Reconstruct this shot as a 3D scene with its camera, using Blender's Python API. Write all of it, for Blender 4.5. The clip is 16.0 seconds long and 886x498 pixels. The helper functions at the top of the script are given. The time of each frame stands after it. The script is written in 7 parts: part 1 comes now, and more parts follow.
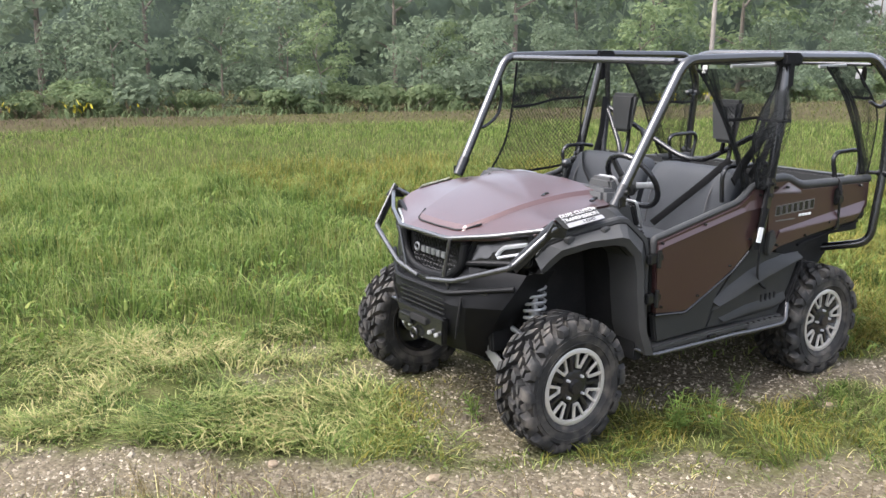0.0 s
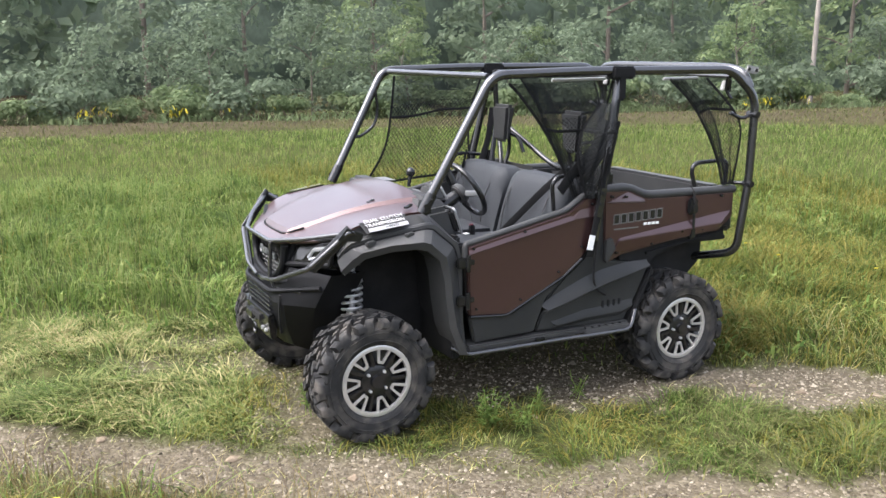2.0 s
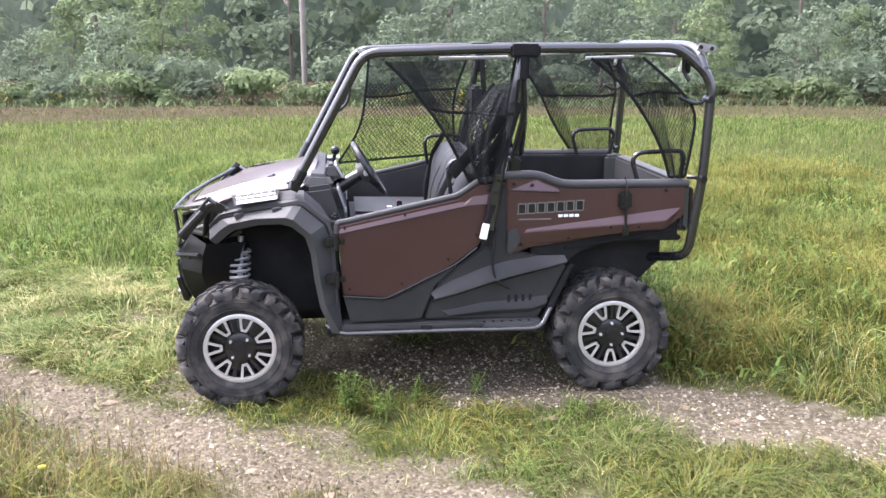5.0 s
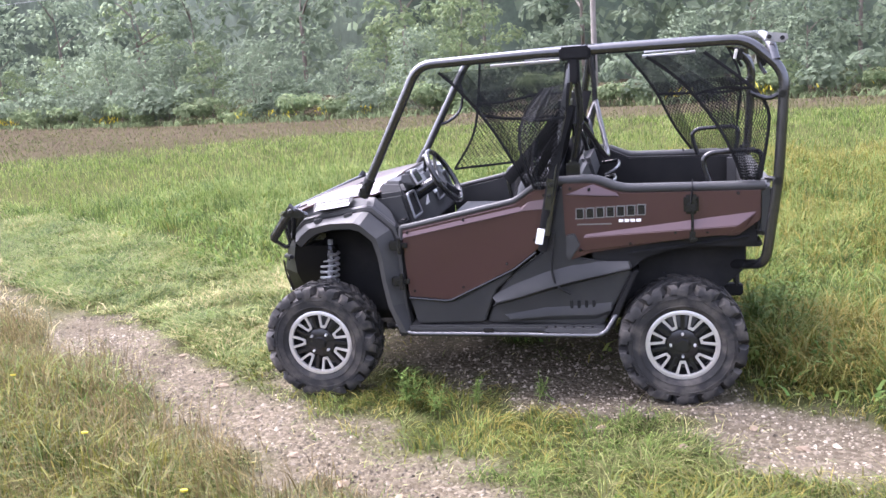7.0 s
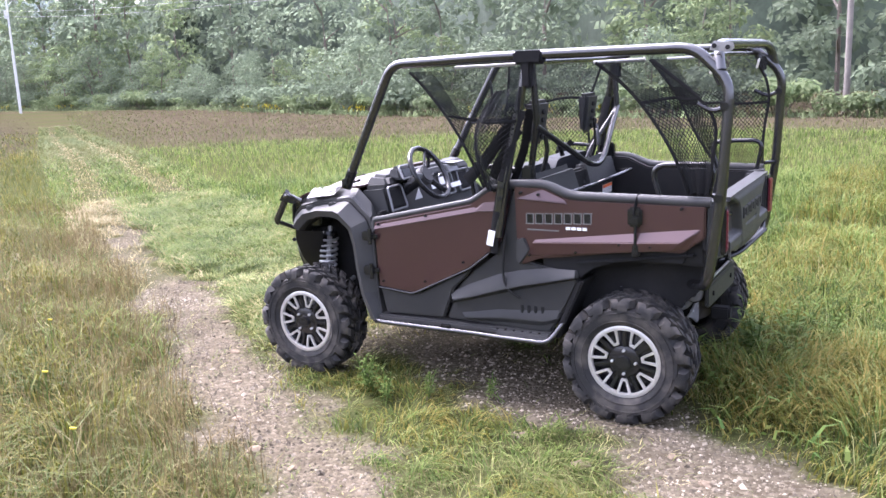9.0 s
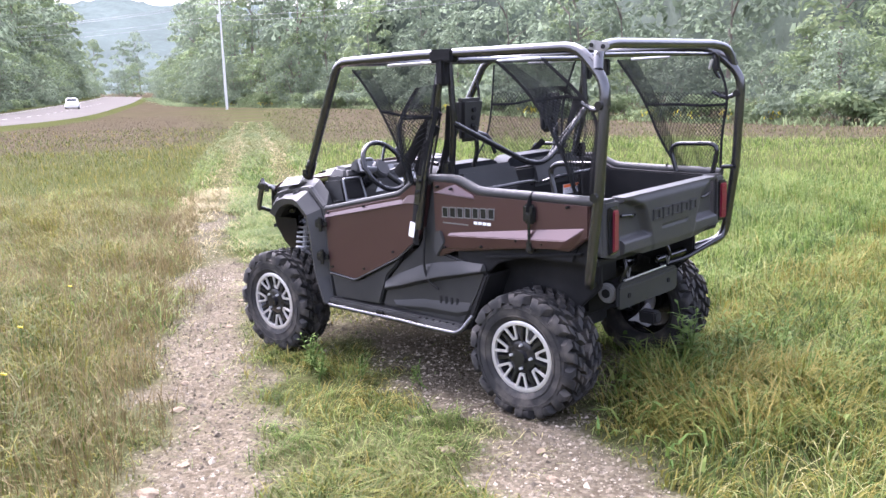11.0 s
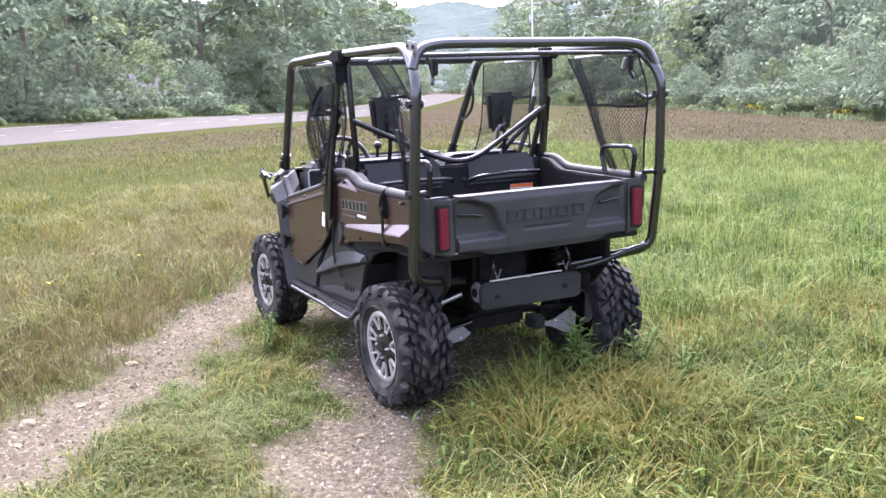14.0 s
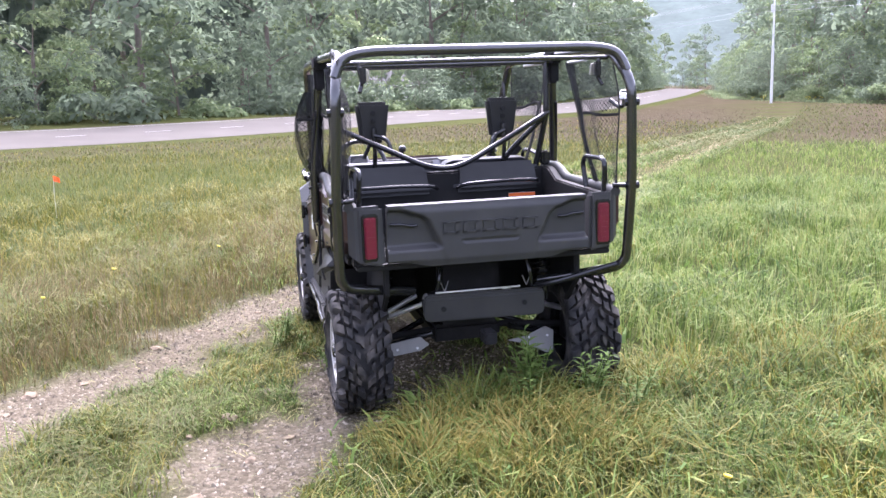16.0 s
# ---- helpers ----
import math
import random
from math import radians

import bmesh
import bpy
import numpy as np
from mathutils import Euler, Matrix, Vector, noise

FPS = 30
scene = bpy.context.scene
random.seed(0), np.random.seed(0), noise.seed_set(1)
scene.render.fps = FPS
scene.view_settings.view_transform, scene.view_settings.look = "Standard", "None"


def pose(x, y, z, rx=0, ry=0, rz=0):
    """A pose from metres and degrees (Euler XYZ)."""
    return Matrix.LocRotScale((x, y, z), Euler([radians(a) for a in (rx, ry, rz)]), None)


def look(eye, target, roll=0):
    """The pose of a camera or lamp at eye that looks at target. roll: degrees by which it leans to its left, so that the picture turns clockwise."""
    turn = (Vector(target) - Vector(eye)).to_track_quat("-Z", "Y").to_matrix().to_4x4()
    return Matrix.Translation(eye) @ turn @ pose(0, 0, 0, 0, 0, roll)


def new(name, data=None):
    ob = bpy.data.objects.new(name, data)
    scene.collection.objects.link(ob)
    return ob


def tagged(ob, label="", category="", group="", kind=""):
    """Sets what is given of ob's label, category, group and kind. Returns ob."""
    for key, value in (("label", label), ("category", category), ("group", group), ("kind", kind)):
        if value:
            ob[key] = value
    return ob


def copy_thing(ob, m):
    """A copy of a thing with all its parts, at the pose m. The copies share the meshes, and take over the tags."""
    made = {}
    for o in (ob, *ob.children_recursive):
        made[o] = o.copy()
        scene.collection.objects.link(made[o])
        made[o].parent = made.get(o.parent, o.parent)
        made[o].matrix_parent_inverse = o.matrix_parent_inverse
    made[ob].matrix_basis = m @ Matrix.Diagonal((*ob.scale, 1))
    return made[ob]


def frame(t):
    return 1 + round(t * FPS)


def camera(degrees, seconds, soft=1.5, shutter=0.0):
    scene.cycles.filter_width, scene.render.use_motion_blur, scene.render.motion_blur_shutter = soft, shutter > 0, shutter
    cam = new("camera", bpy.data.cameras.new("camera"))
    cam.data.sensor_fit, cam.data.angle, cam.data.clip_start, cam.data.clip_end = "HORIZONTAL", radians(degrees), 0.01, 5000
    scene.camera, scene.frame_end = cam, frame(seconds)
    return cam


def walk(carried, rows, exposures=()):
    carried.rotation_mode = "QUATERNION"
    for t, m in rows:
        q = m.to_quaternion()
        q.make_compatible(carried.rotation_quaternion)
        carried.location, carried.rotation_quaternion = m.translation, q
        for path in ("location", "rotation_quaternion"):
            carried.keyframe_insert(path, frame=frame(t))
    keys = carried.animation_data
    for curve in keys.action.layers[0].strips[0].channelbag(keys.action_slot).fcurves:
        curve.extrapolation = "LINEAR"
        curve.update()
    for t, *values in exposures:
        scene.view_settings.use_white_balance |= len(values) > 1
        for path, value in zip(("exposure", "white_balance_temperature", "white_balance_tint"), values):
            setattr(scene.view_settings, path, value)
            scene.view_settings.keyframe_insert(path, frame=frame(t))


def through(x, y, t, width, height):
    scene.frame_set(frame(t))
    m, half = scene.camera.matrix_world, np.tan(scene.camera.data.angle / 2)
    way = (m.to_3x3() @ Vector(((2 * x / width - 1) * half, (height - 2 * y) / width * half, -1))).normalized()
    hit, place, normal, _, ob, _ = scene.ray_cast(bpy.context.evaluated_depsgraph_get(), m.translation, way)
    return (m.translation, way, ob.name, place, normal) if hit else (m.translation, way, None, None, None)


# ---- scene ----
cam = camera(52.5, 16.0)
PATH = [
    (0, (-3.886, -3.719, 1.904), (-2.764, -2.12, 1.473), 0.8),
    (0.5, (-3.674, -4.041, 1.917), (-2.611, -2.399, 1.503), 0.5),
    (1, (-3.39, -4.293, 1.941), (-2.382, -2.618, 1.519), 0.7),
    (1.5, (-3.092, -4.498, 1.979), (-2.128, -2.798, 1.557), 0.4),
    (2, (-2.76, -4.774, 1.986), (-1.849, -3.045, 1.56), 0.3),
    (2.5, (-2.425, -4.947, 1.966), (-1.596, -3.178, 1.535), 0.1),
    (3, (-2.037, -5.073, 2.014), (-1.408, -3.229, 1.561), -0.2),
    (3.5, (-1.652, -5.253, 1.993), (-1.197, -3.359, 1.538), -0.5),
    (4, (-1.271, -5.36, 1.966), (-0.922, -3.443, 1.518), -0.7),
    (4.5, (-0.867, -5.369, 1.916), (-0.58, -3.44, 1.473), 0.3),
    (4.7, (-0.703, -5.38, 1.942), (-0.443, -3.449, 1.49), 0.2),
    (6.8, (0.698, -5.462, 1.94), (0.412, -3.534, 1.49), -3.1),
    (7, (0.88, -5.441, 1.941), (0.423, -3.542, 1.512), -4.0),
    (7.5, (1.248, -5.359, 1.902), (0.455, -3.568, 1.498), -4.0),
    (8, (1.643, -5.208, 1.942), (0.751, -3.467, 1.527), -3.7),
    (8.5, (2.046, -5.146, 1.901), (1.128, -3.416, 1.495), -2.9),
    (9, (2.385, -5.02, 1.873), (1.424, -3.313, 1.468), -2.3),
    (9.5, (2.692, -4.814, 1.869), (1.661, -3.149, 1.462), -2.4),
    (9.7, (2.811, -4.754, 1.857), (1.758, -3.104, 1.449), -2.4),
    (11.8, (4.283, -4.069, 1.78), (2.793, -2.787, 1.413), -2.0),
    (12, (4.424, -3.978, 1.774), (2.892, -2.745, 1.409), -2.2),
    (12.5, (4.715, -3.644, 1.754), (3.136, -2.475, 1.384), -1.9),
    (13, (4.954, -3.361, 1.747), (3.335, -2.243, 1.389), -2.0),
    (13.5, (5.207, -3.053, 1.794), (3.532, -2.024, 1.428), -1.9),
    (14, (5.301, -2.666, 1.733), (3.569, -1.735, 1.366), -1.8),
    (14.5, (5.406, -2.301, 1.758), (3.607, -1.508, 1.393), -1.9),
    (15, (5.585, -1.949, 1.755), (3.724, -1.314, 1.387), -1.9),
    (15.5, (5.691, -1.61, 1.748), (3.802, -1.07, 1.376), -1.6),
    (16, (5.747, -1.261, 1.755), (3.834, -0.806, 1.391), -1.8),
]
EXPO = [(0.0, 2.17, 6230, 13), (2.5, 2.23, 6150, 14), (4.0, 2.56, 6070, 18), (7.0, 2.76, 5820, 27), (12.0, 2.88, 5790, 28), (16.0, 2.86, 5760, 29)]
walk(cam, [(t, look(eye, target, roll)) for t, eye, target, roll in PATH], EXPO)

# ---- light: bright overcast, the hazy sun ahead of the vehicle ----
SUN_ELEV, SUN_AZ = 58.0, 165.0
world = bpy.data.worlds.new("overcast_sky")
scene.world = world
world.use_nodes = True
wn = world.node_tree
sky = wn.nodes.new("ShaderNodeTexSky")
sky.sky_type, sky.sun_disc = "NISHITA", False
sky.sun_elevation, sky.sun_rotation = radians(SUN_ELEV), radians(90 - SUN_AZ)
sky.air_density, sky.dust_density, sky.ozone_density = 1.0, 6.0, 1.0
soft_sky = wn.nodes.new("ShaderNodeHueSaturation")
soft_sky.inputs["Saturation"].default_value = 0.45
wn.links.new(sky.outputs[0], soft_sky.inputs["Color"])
wn.links.new(soft_sky.outputs[0], wn.nodes["Background"].inputs["Color"])
wn.nodes["Background"].inputs["Strength"].default_value = 0.15
sun = new("sun", bpy.data.lights.new("sun", "SUN"))
sun.data.energy, sun.data.angle, sun.data.color = 0.9, radians(50), (1.0, 0.96, 0.9)
a, e = radians(SUN_AZ), radians(SUN_ELEV)
sun.matrix_world = look((20 * math.cos(a) * math.cos(e), 20 * math.sin(a) * math.cos(e), 20 * math.sin(e)), (0, 0, 0))

# ---- materials ----
def mat(name, base, rough=0.5, metal=0.0, var=0.15, scale=6.0, bump=0.0, bscale=90.0, coat=0.0, spec=0.5, rvar=0.0, dust=0.0):
    """A surface with colour variation at two scales, fine relief and, if wanted, settled dust."""
    m = bpy.data.materials.new(name)
    m.use_nodes = True
    nt = m.node_tree
    n, l = nt.nodes, nt.links
    p = n["Principled BSDF"]
    tc = n.new("ShaderNodeTexCoord")
    big, fine = n.new("ShaderNodeTexNoise"), n.new("ShaderNodeTexNoise")
    big.inputs["Scale"].default_value, big.inputs["Detail"].default_value = scale, 4
    fine.inputs["Scale"].default_value, fine.inputs["Detail"].default_value = bscale, 3
    for t in (big, fine):
        l.new(tc.outputs["Object"], t.inputs["Vector"])
    both = n.new("ShaderNodeMix")
    both.data_type, both.inputs[0].default_value = "FLOAT", 0.4
    l.new(big.outputs["Fac"], both.inputs[2])
    l.new(fine.outputs["Fac"], both.inputs[3])
    ramp = n.new("ShaderNodeValToRGB")
    ramp.color_ramp.elements[0].position, ramp.color_ramp.elements[1].position = 0.3, 0.7
    ramp.color_ramp.elements[0].color = (*[c * (1 - var) for c in base], 1)
    ramp.color_ramp.elements[1].color = (*[min(1, c * (1 + var)) for c in base], 1)
    l.new(both.outputs[0], ramp.inputs[0])
    col = ramp.outputs[0]
    if dust:
        dm = n.new("ShaderNodeMix")
        dm.data_type = "RGBA"
        dr = n.new("ShaderNodeValToRGB")
        dr.color_ramp.elements[0].position, dr.color_ramp.elements[1].position = 0.45, 0.75
        dr.color_ramp.elements[1].color = (dust, dust, dust, 1)
        l.new(big.outputs["Fac"], dr.inputs[0])
        l.new(dr.outputs[0], dm.inputs[0])
        l.new(col, dm.inputs[6])
        dm.inputs[7].default_value = (0.19, 0.165, 0.135, 1)
        col = dm.outputs[2]
    l.new(col, p.inputs["Base Color"])
    p.inputs["Metallic"].default_value = metal
    p.inputs["Roughness"].default_value = rough
    p.inputs["Specular IOR Level"].default_value = spec
    p.inputs["Coat Weight"].default_value = coat
    p.inputs["Coat Roughness"].default_value = 0.2
    if rvar:
        mr = n.new("ShaderNodeMapRange")
        mr.inputs[3].default_value, mr.inputs[4].default_value = rough - rvar, rough + rvar
        l.new(big.outputs["Fac"], mr.inputs[0])
        l.new(mr.outputs[0], p.inputs["Roughness"])
    if bump:
        b = n.new("ShaderNodeBump")
        b.inputs["Strength"].default_value, b.inputs["Distance"].default_value = bump, 0.004
        l.new(fine.outputs["Fac"], b.inputs["Height"])
        l.new(b.outputs[0], p.inputs["Normal"])
    return m


PAINT = mat("maroon_metallic_paint", (0.06, 0.0285, 0.028), 0.38, 0.55, 0.08, 2.5, 0.04, 500, coat=0.7, rvar=0.06)
PLASTIC = mat("textured_black_plastic", (0.036, 0.0365, 0.0365), 0.5, 0, 0.15, 5, 0.12, 450, spec=0.28, rvar=0.08, dust=0.05)
DARK = mat("dark_underbody", (0.0105, 0.0106, 0.011), 0.75, 0, 0.3, 6, 0.2, 80, spec=0.2, dust=0.03)
BLACKPLASTIC = mat("satin_black_plastic", (0.007, 0.0072, 0.008), 0.45, 0, 0.15, 5, 0.1, 400, spec=0.15, rvar=0.06)
SIDEPLASTIC = mat("black_side_plastic", (0.021, 0.0218, 0.0222), 0.5, 0, 0.15, 5, 0.12, 450, spec=0.3, rvar=0.06, dust=0.04)
RAILCOAT = mat("glossy_black_rail_coat", (0.012, 0.0124, 0.013), 0.2, 0, 0.1, 6, 0.04, 260, spec=1.0, rvar=0.05)
TUBE = mat("black_powder_coat", (0.011, 0.0114, 0.012), 0.2, 0, 0.1, 6, 0.05, 260, spec=0.42, rvar=0.05)
GREYCOAT = mat("satin_grey_tube_coat", (0.024, 0.0245, 0.026), 0.22, 0.0, 0.1, 6, 0.04, 300, spec=1.0)
RUBBER = mat("tyre_rubber", (0.022, 0.0218, 0.0216), 0.75, 0, 0.25, 12, 0.25, 160, spec=0.25, dust=0.38)
GLOSSBLACK = mat("gloss_black_wheel", (0.012, 0.012, 0.013), 0.22, 0, 0.1, 8)
ALLOY = mat("machined_alloy", (0.52, 0.505, 0.48), 0.32, 0.5, 0.08, 20, 0.03, 300)
SPRING = mat("worn_spring_steel", (0.36, 0.36, 0.355), 0.4, 0.4, 0.2, 20, 0.1, 120)
STEEL = mat("bright_steel", (0.66, 0.66, 0.67), 0.32, 0.6, 0.12, 20, 0.05, 200)
GUARDGREY = mat("grey_plastic_guard", (0.2, 0.2, 0.195), 0.6, 0, 0.15, 12, 0.1, 150, dust=0.2)
BEDLINER = mat("black_bed_liner", (0.009, 0.0092, 0.0095), 0.6, 0, 0.15, 5, 0.12, 400, spec=0.18, rvar=0.06, dust=0.03)
FABRIC = mat("charcoal_seat_vinyl", (0.022, 0.0245, 0.028), 0.66, 0, 0.1, 4, 0.2, 380, spec=0.25, dust=0.02)
FABRIC_SEAM = mat("black_seat_piping", (0.012, 0.012, 0.013), 0.6, 0, 0.1, 9)
WEB = mat("black_webbing", (0.01, 0.01, 0.0105), 0.85, 0, 0.2, 30, 0.3, 500, spec=0.15)
RED = mat("red_lamp_lens", (0.125, 0.004, 0.02), 0.3, 0, 0.2, 30, 0.1, 120, coat=0.2)
LAMP = mat("clear_lamp_glass", (0.35, 0.36, 0.37), 0.12, 0.3, 0.2, 20)
LETTER = mat("pale_decal_print", (0.5, 0.5, 0.49), 0.5, 0, 0.05, 20, spec=0.2)
WHITE = mat("white_sticker", (0.75, 0.75, 0.74), 0.4, 0, 0.05, 20)
ORANGE = mat("orange_sticker", (0.75, 0.16, 0.03), 0.4, 0, 0.05, 20)
MODELGREY = mat("grey_decal", (0.13, 0.13, 0.13), 0.4, 0.2, 0.06, 20)
SILVER = mat("silver_decal", (0.24, 0.24, 0.244), 0.45, 0.2, 0.06, 20)
DASHGREY = mat("grey_dash_trim", (0.16, 0.165, 0.17), 0.35, 0.4, 0.12, 9)
STONE = mat("pale_stone", (0.165, 0.13, 0.092), 0.95, 0, 0.35, 9, 0.5, 60, spec=0.1)
POLEWOOD = mat("weathered_pole_wood", (0.2, 0.178, 0.155), 0.85, 0, 0.3, 1.5, 0.4, 30)
POLEGREY = mat("pale_grey_pole", (0.66, 0.66, 0.64), 0.7, 0, 0.12, 2, 0.2, 30)
BARK = mat("tree_bark", (0.12, 0.10, 0.08), 0.9, 0, 0.35, 3, 0.6, 30)
WIRE = mat("aluminium_cable", (0.2, 0.205, 0.21), 0.5, 0.3, 0.1, 4)
CARWHITE = mat("white_car_paint", (0.75, 0.75, 0.76), 0.25, 0, 0.05, 3, coat=0.5)
GLASS = mat("dark_car_glass", (0.02, 0.023, 0.025), 0.08, 0, 0.1, 3)
SIDING = mat("white_house_siding", (0.72, 0.72, 0.7), 0.6, 0, 0.08, 1.5, 0.1, 20)
ROOFING = mat("grey_roof_shingle", (0.16, 0.155, 0.15), 0.85, 0, 0.25, 2, 0.3, 20)


def sheer(name, base, cover):
    """Thin woven cloth that lets part of the light straight through."""
    m = mat(name, base, 0.9, 0, 0.2, 14, 0.2, 300, spec=0.05)
    nt = m.node_tree
    p, out = nt.nodes["Principled BSDF"], nt.nodes["Material Output"]
    tr, mx = nt.nodes.new("ShaderNodeBsdfTransparent"), nt.nodes.new("ShaderNodeMixShader")
    wave = nt.nodes.new("ShaderNodeTexNoise")
    wave.inputs["Scale"].default_value = 5.0
    rng = nt.nodes.new("ShaderNodeMapRange")
    rng.inputs[3].default_value, rng.inputs[4].default_value = cover - 0.25, cover + 0.25
    tc = nt.nodes.new("ShaderNodeTexCoord")
    nt.links.new(tc.outputs["Object"], wave.inputs["Vector"])
    nt.links.new(wave.outputs["Fac"], rng.inputs[0])
    nt.links.new(rng.outputs[0], mx.inputs[0])
    nt.links.new(tr.outputs[0], mx.inputs[1])
    nt.links.new(p.outputs[0], mx.inputs[2])
    nt.links.new(mx.outputs[0], out.inputs["Surface"])
    return m


SHEER = sheer("sheer_black_net_cloth", (0.022, 0.0235, 0.024), 0.5)


def foliage(name, stops, scale, through=0.35, rough=0.7, tint=(0.7, 1.25)):
    """Leaves or blades: one shade each from the stops, patches at a larger scale, light through the leaf."""
    m = bpy.data.materials.new(name)
    m.use_nodes = True
    nt = m.node_tree
    n, l = nt.nodes, nt.links
    p, out = n["Principled BSDF"], n["Material Output"]
    geo, tc, noi = n.new("ShaderNodeNewGeometry"), n.new("ShaderNodeTexCoord"), n.new("ShaderNodeTexNoise")
    noi.inputs["Scale"].default_value, noi.inputs["Detail"].default_value = scale, 3
    l.new(tc.outputs["Object"], noi.inputs["Vector"])
    ramp = n.new("ShaderNodeValToRGB")
    els = ramp.color_ramp.elements
    while len(els) < len(stops):
        els.new(0.5)
    for i, (pos, col) in enumerate(stops):
        els[i].position, els[i].color = pos, (*col, 1)
    add = n.new("ShaderNodeMath")
    add.operation = "MULTIPLY_ADD"
    sub = n.new("ShaderNodeMath")
    sub.operation, sub.inputs[1].default_value = "SUBTRACT", 0.5
    l.new(noi.outputs["Fac"], sub.inputs[0])
    l.new(sub.outputs[0], add.inputs[0])
    add.inputs[1].default_value = 1.6
    l.new(geo.outputs["Random Per Island"], add.inputs[2])
    l.new(add.outputs[0], ramp.inputs[0])
    oi, mr, mul = n.new("ShaderNodeObjectInfo"), n.new("ShaderNodeMapRange"), n.new("ShaderNodeVectorMath")
    mul.operation = "SCALE"
    mr.inputs[3].default_value, mr.inputs[4].default_value = tint
    l.new(oi.outputs["Random"], mr.inputs[0])
    l.new(ramp.outputs[0], mul.inputs[0])
    l.new(mr.outputs[0], mul.inputs["Scale"])
    l.new(mul.outputs[0], p.inputs["Base Color"])
    p.inputs["Roughness"].default_value = rough
    p.inputs["Specular IOR Level"].default_value = 0.16
    tl, mx = n.new("ShaderNodeBsdfTranslucent"), n.new("ShaderNodeMixShader")
    mx.inputs[0].default_value = through
    l.new(mul.outputs[0], tl.inputs["Color"])
    l.new(p.outputs[0], mx.inputs[1])
    l.new(tl.outputs[0], mx.inputs[2])
    l.new(mx.outputs[0], out.inputs["Surface"])
    return m


G_LUSH = foliage("lush_grass", [(0.0, (0.028, 0.051, 0.010)), (0.3, (0.071, 0.116, 0.022)), (0.65, (0.127, 0.182, 0.040)), (1.0, (0.225, 0.245, 0.088))], 1.6, 0.48, tint=(1, 1))
G_DRY = foliage("drying_grass", [(0.0, (0.040, 0.055, 0.009)), (0.35, (0.090, 0.103, 0.016)), (0.7, (0.150, 0.139, 0.026)), (1.0, (0.222, 0.184, 0.050))], 0.8, tint=(1, 1))
G_HAY = foliage("matted_cut_grass", [(0.0, (0.048, 0.074, 0.017)), (0.4, (0.113, 0.143, 0.038)), (0.7, (0.188, 0.194, 0.066)), (1.0, (0.32, 0.285, 0.135))], 1.1, 0.25, tint=(1, 1))
G_STRAW = foliage("bleached_track_straw", [(0.0, (0.15, 0.135, 0.062)), (0.5, (0.235, 0.2, 0.1)), (1.0, (0.36, 0.305, 0.17))], 1.3, 0.2, tint=(1, 1))
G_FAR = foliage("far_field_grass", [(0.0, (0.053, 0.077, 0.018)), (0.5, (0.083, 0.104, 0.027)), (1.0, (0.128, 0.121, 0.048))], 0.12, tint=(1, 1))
G_RED = foliage("reddish_seed_heads", [(0.0, (0.056, 0.044, 0.031)), (0.5, (0.08, 0.063, 0.046)), (1.0, (0.112, 0.09, 0.065))], 0.15, 0.25, tint=(1, 1))
G_STALK = foliage("brown_seed_stalks", [(0.0, (0.089, 0.070, 0.028)), (0.5, (0.141, 0.110, 0.048)), (1.0, (0.209, 0.165, 0.076))], 0.5, 0.25, tint=(1, 1))
G_TWIG = foliage("dark_dead_stems", [(0.0, (0.022, 0.015, 0.010)), (0.5, (0.045, 0.03, 0.019)), (1.0, (0.08, 0.058, 0.036))], 2.0, 0.1, tint=(1, 1))
# Leaf colours greyed and paled to stand for haze over the far trees.
LEAF = foliage("hazed_tree_leaves", [(0.0, (0.107, 0.139, 0.092)), (0.5, (0.138, 0.175, 0.115)), (1.0, (0.170, 0.213, 0.137))], 0.25, 0.64, tint=(0.85, 1.18))
LEAF_PALE = foliage("pale_bush_leaves", [(0.0, (0.114, 0.155, 0.077)), (0.5, (0.149, 0.194, 0.097)), (1.0, (0.189, 0.229, 0.116))], 0.4, 0.64, tint=(0.8, 1.25))
LEAF_WEED = foliage("weed_leaves", [(0.0, (0.06, 0.11, 0.025)), (0.5, (0.11, 0.165, 0.036)), (1.0, (0.19, 0.22, 0.06))], 3.0, 0.35, tint=(0.9, 1.1))
FLOWER = foliage("goldenrod_flowers", [(0.0, (0.35, 0.33, 0.03)), (1.0, (0.55, 0.45, 0.05))], 2.0, 0.2, tint=(0.9, 1.1))


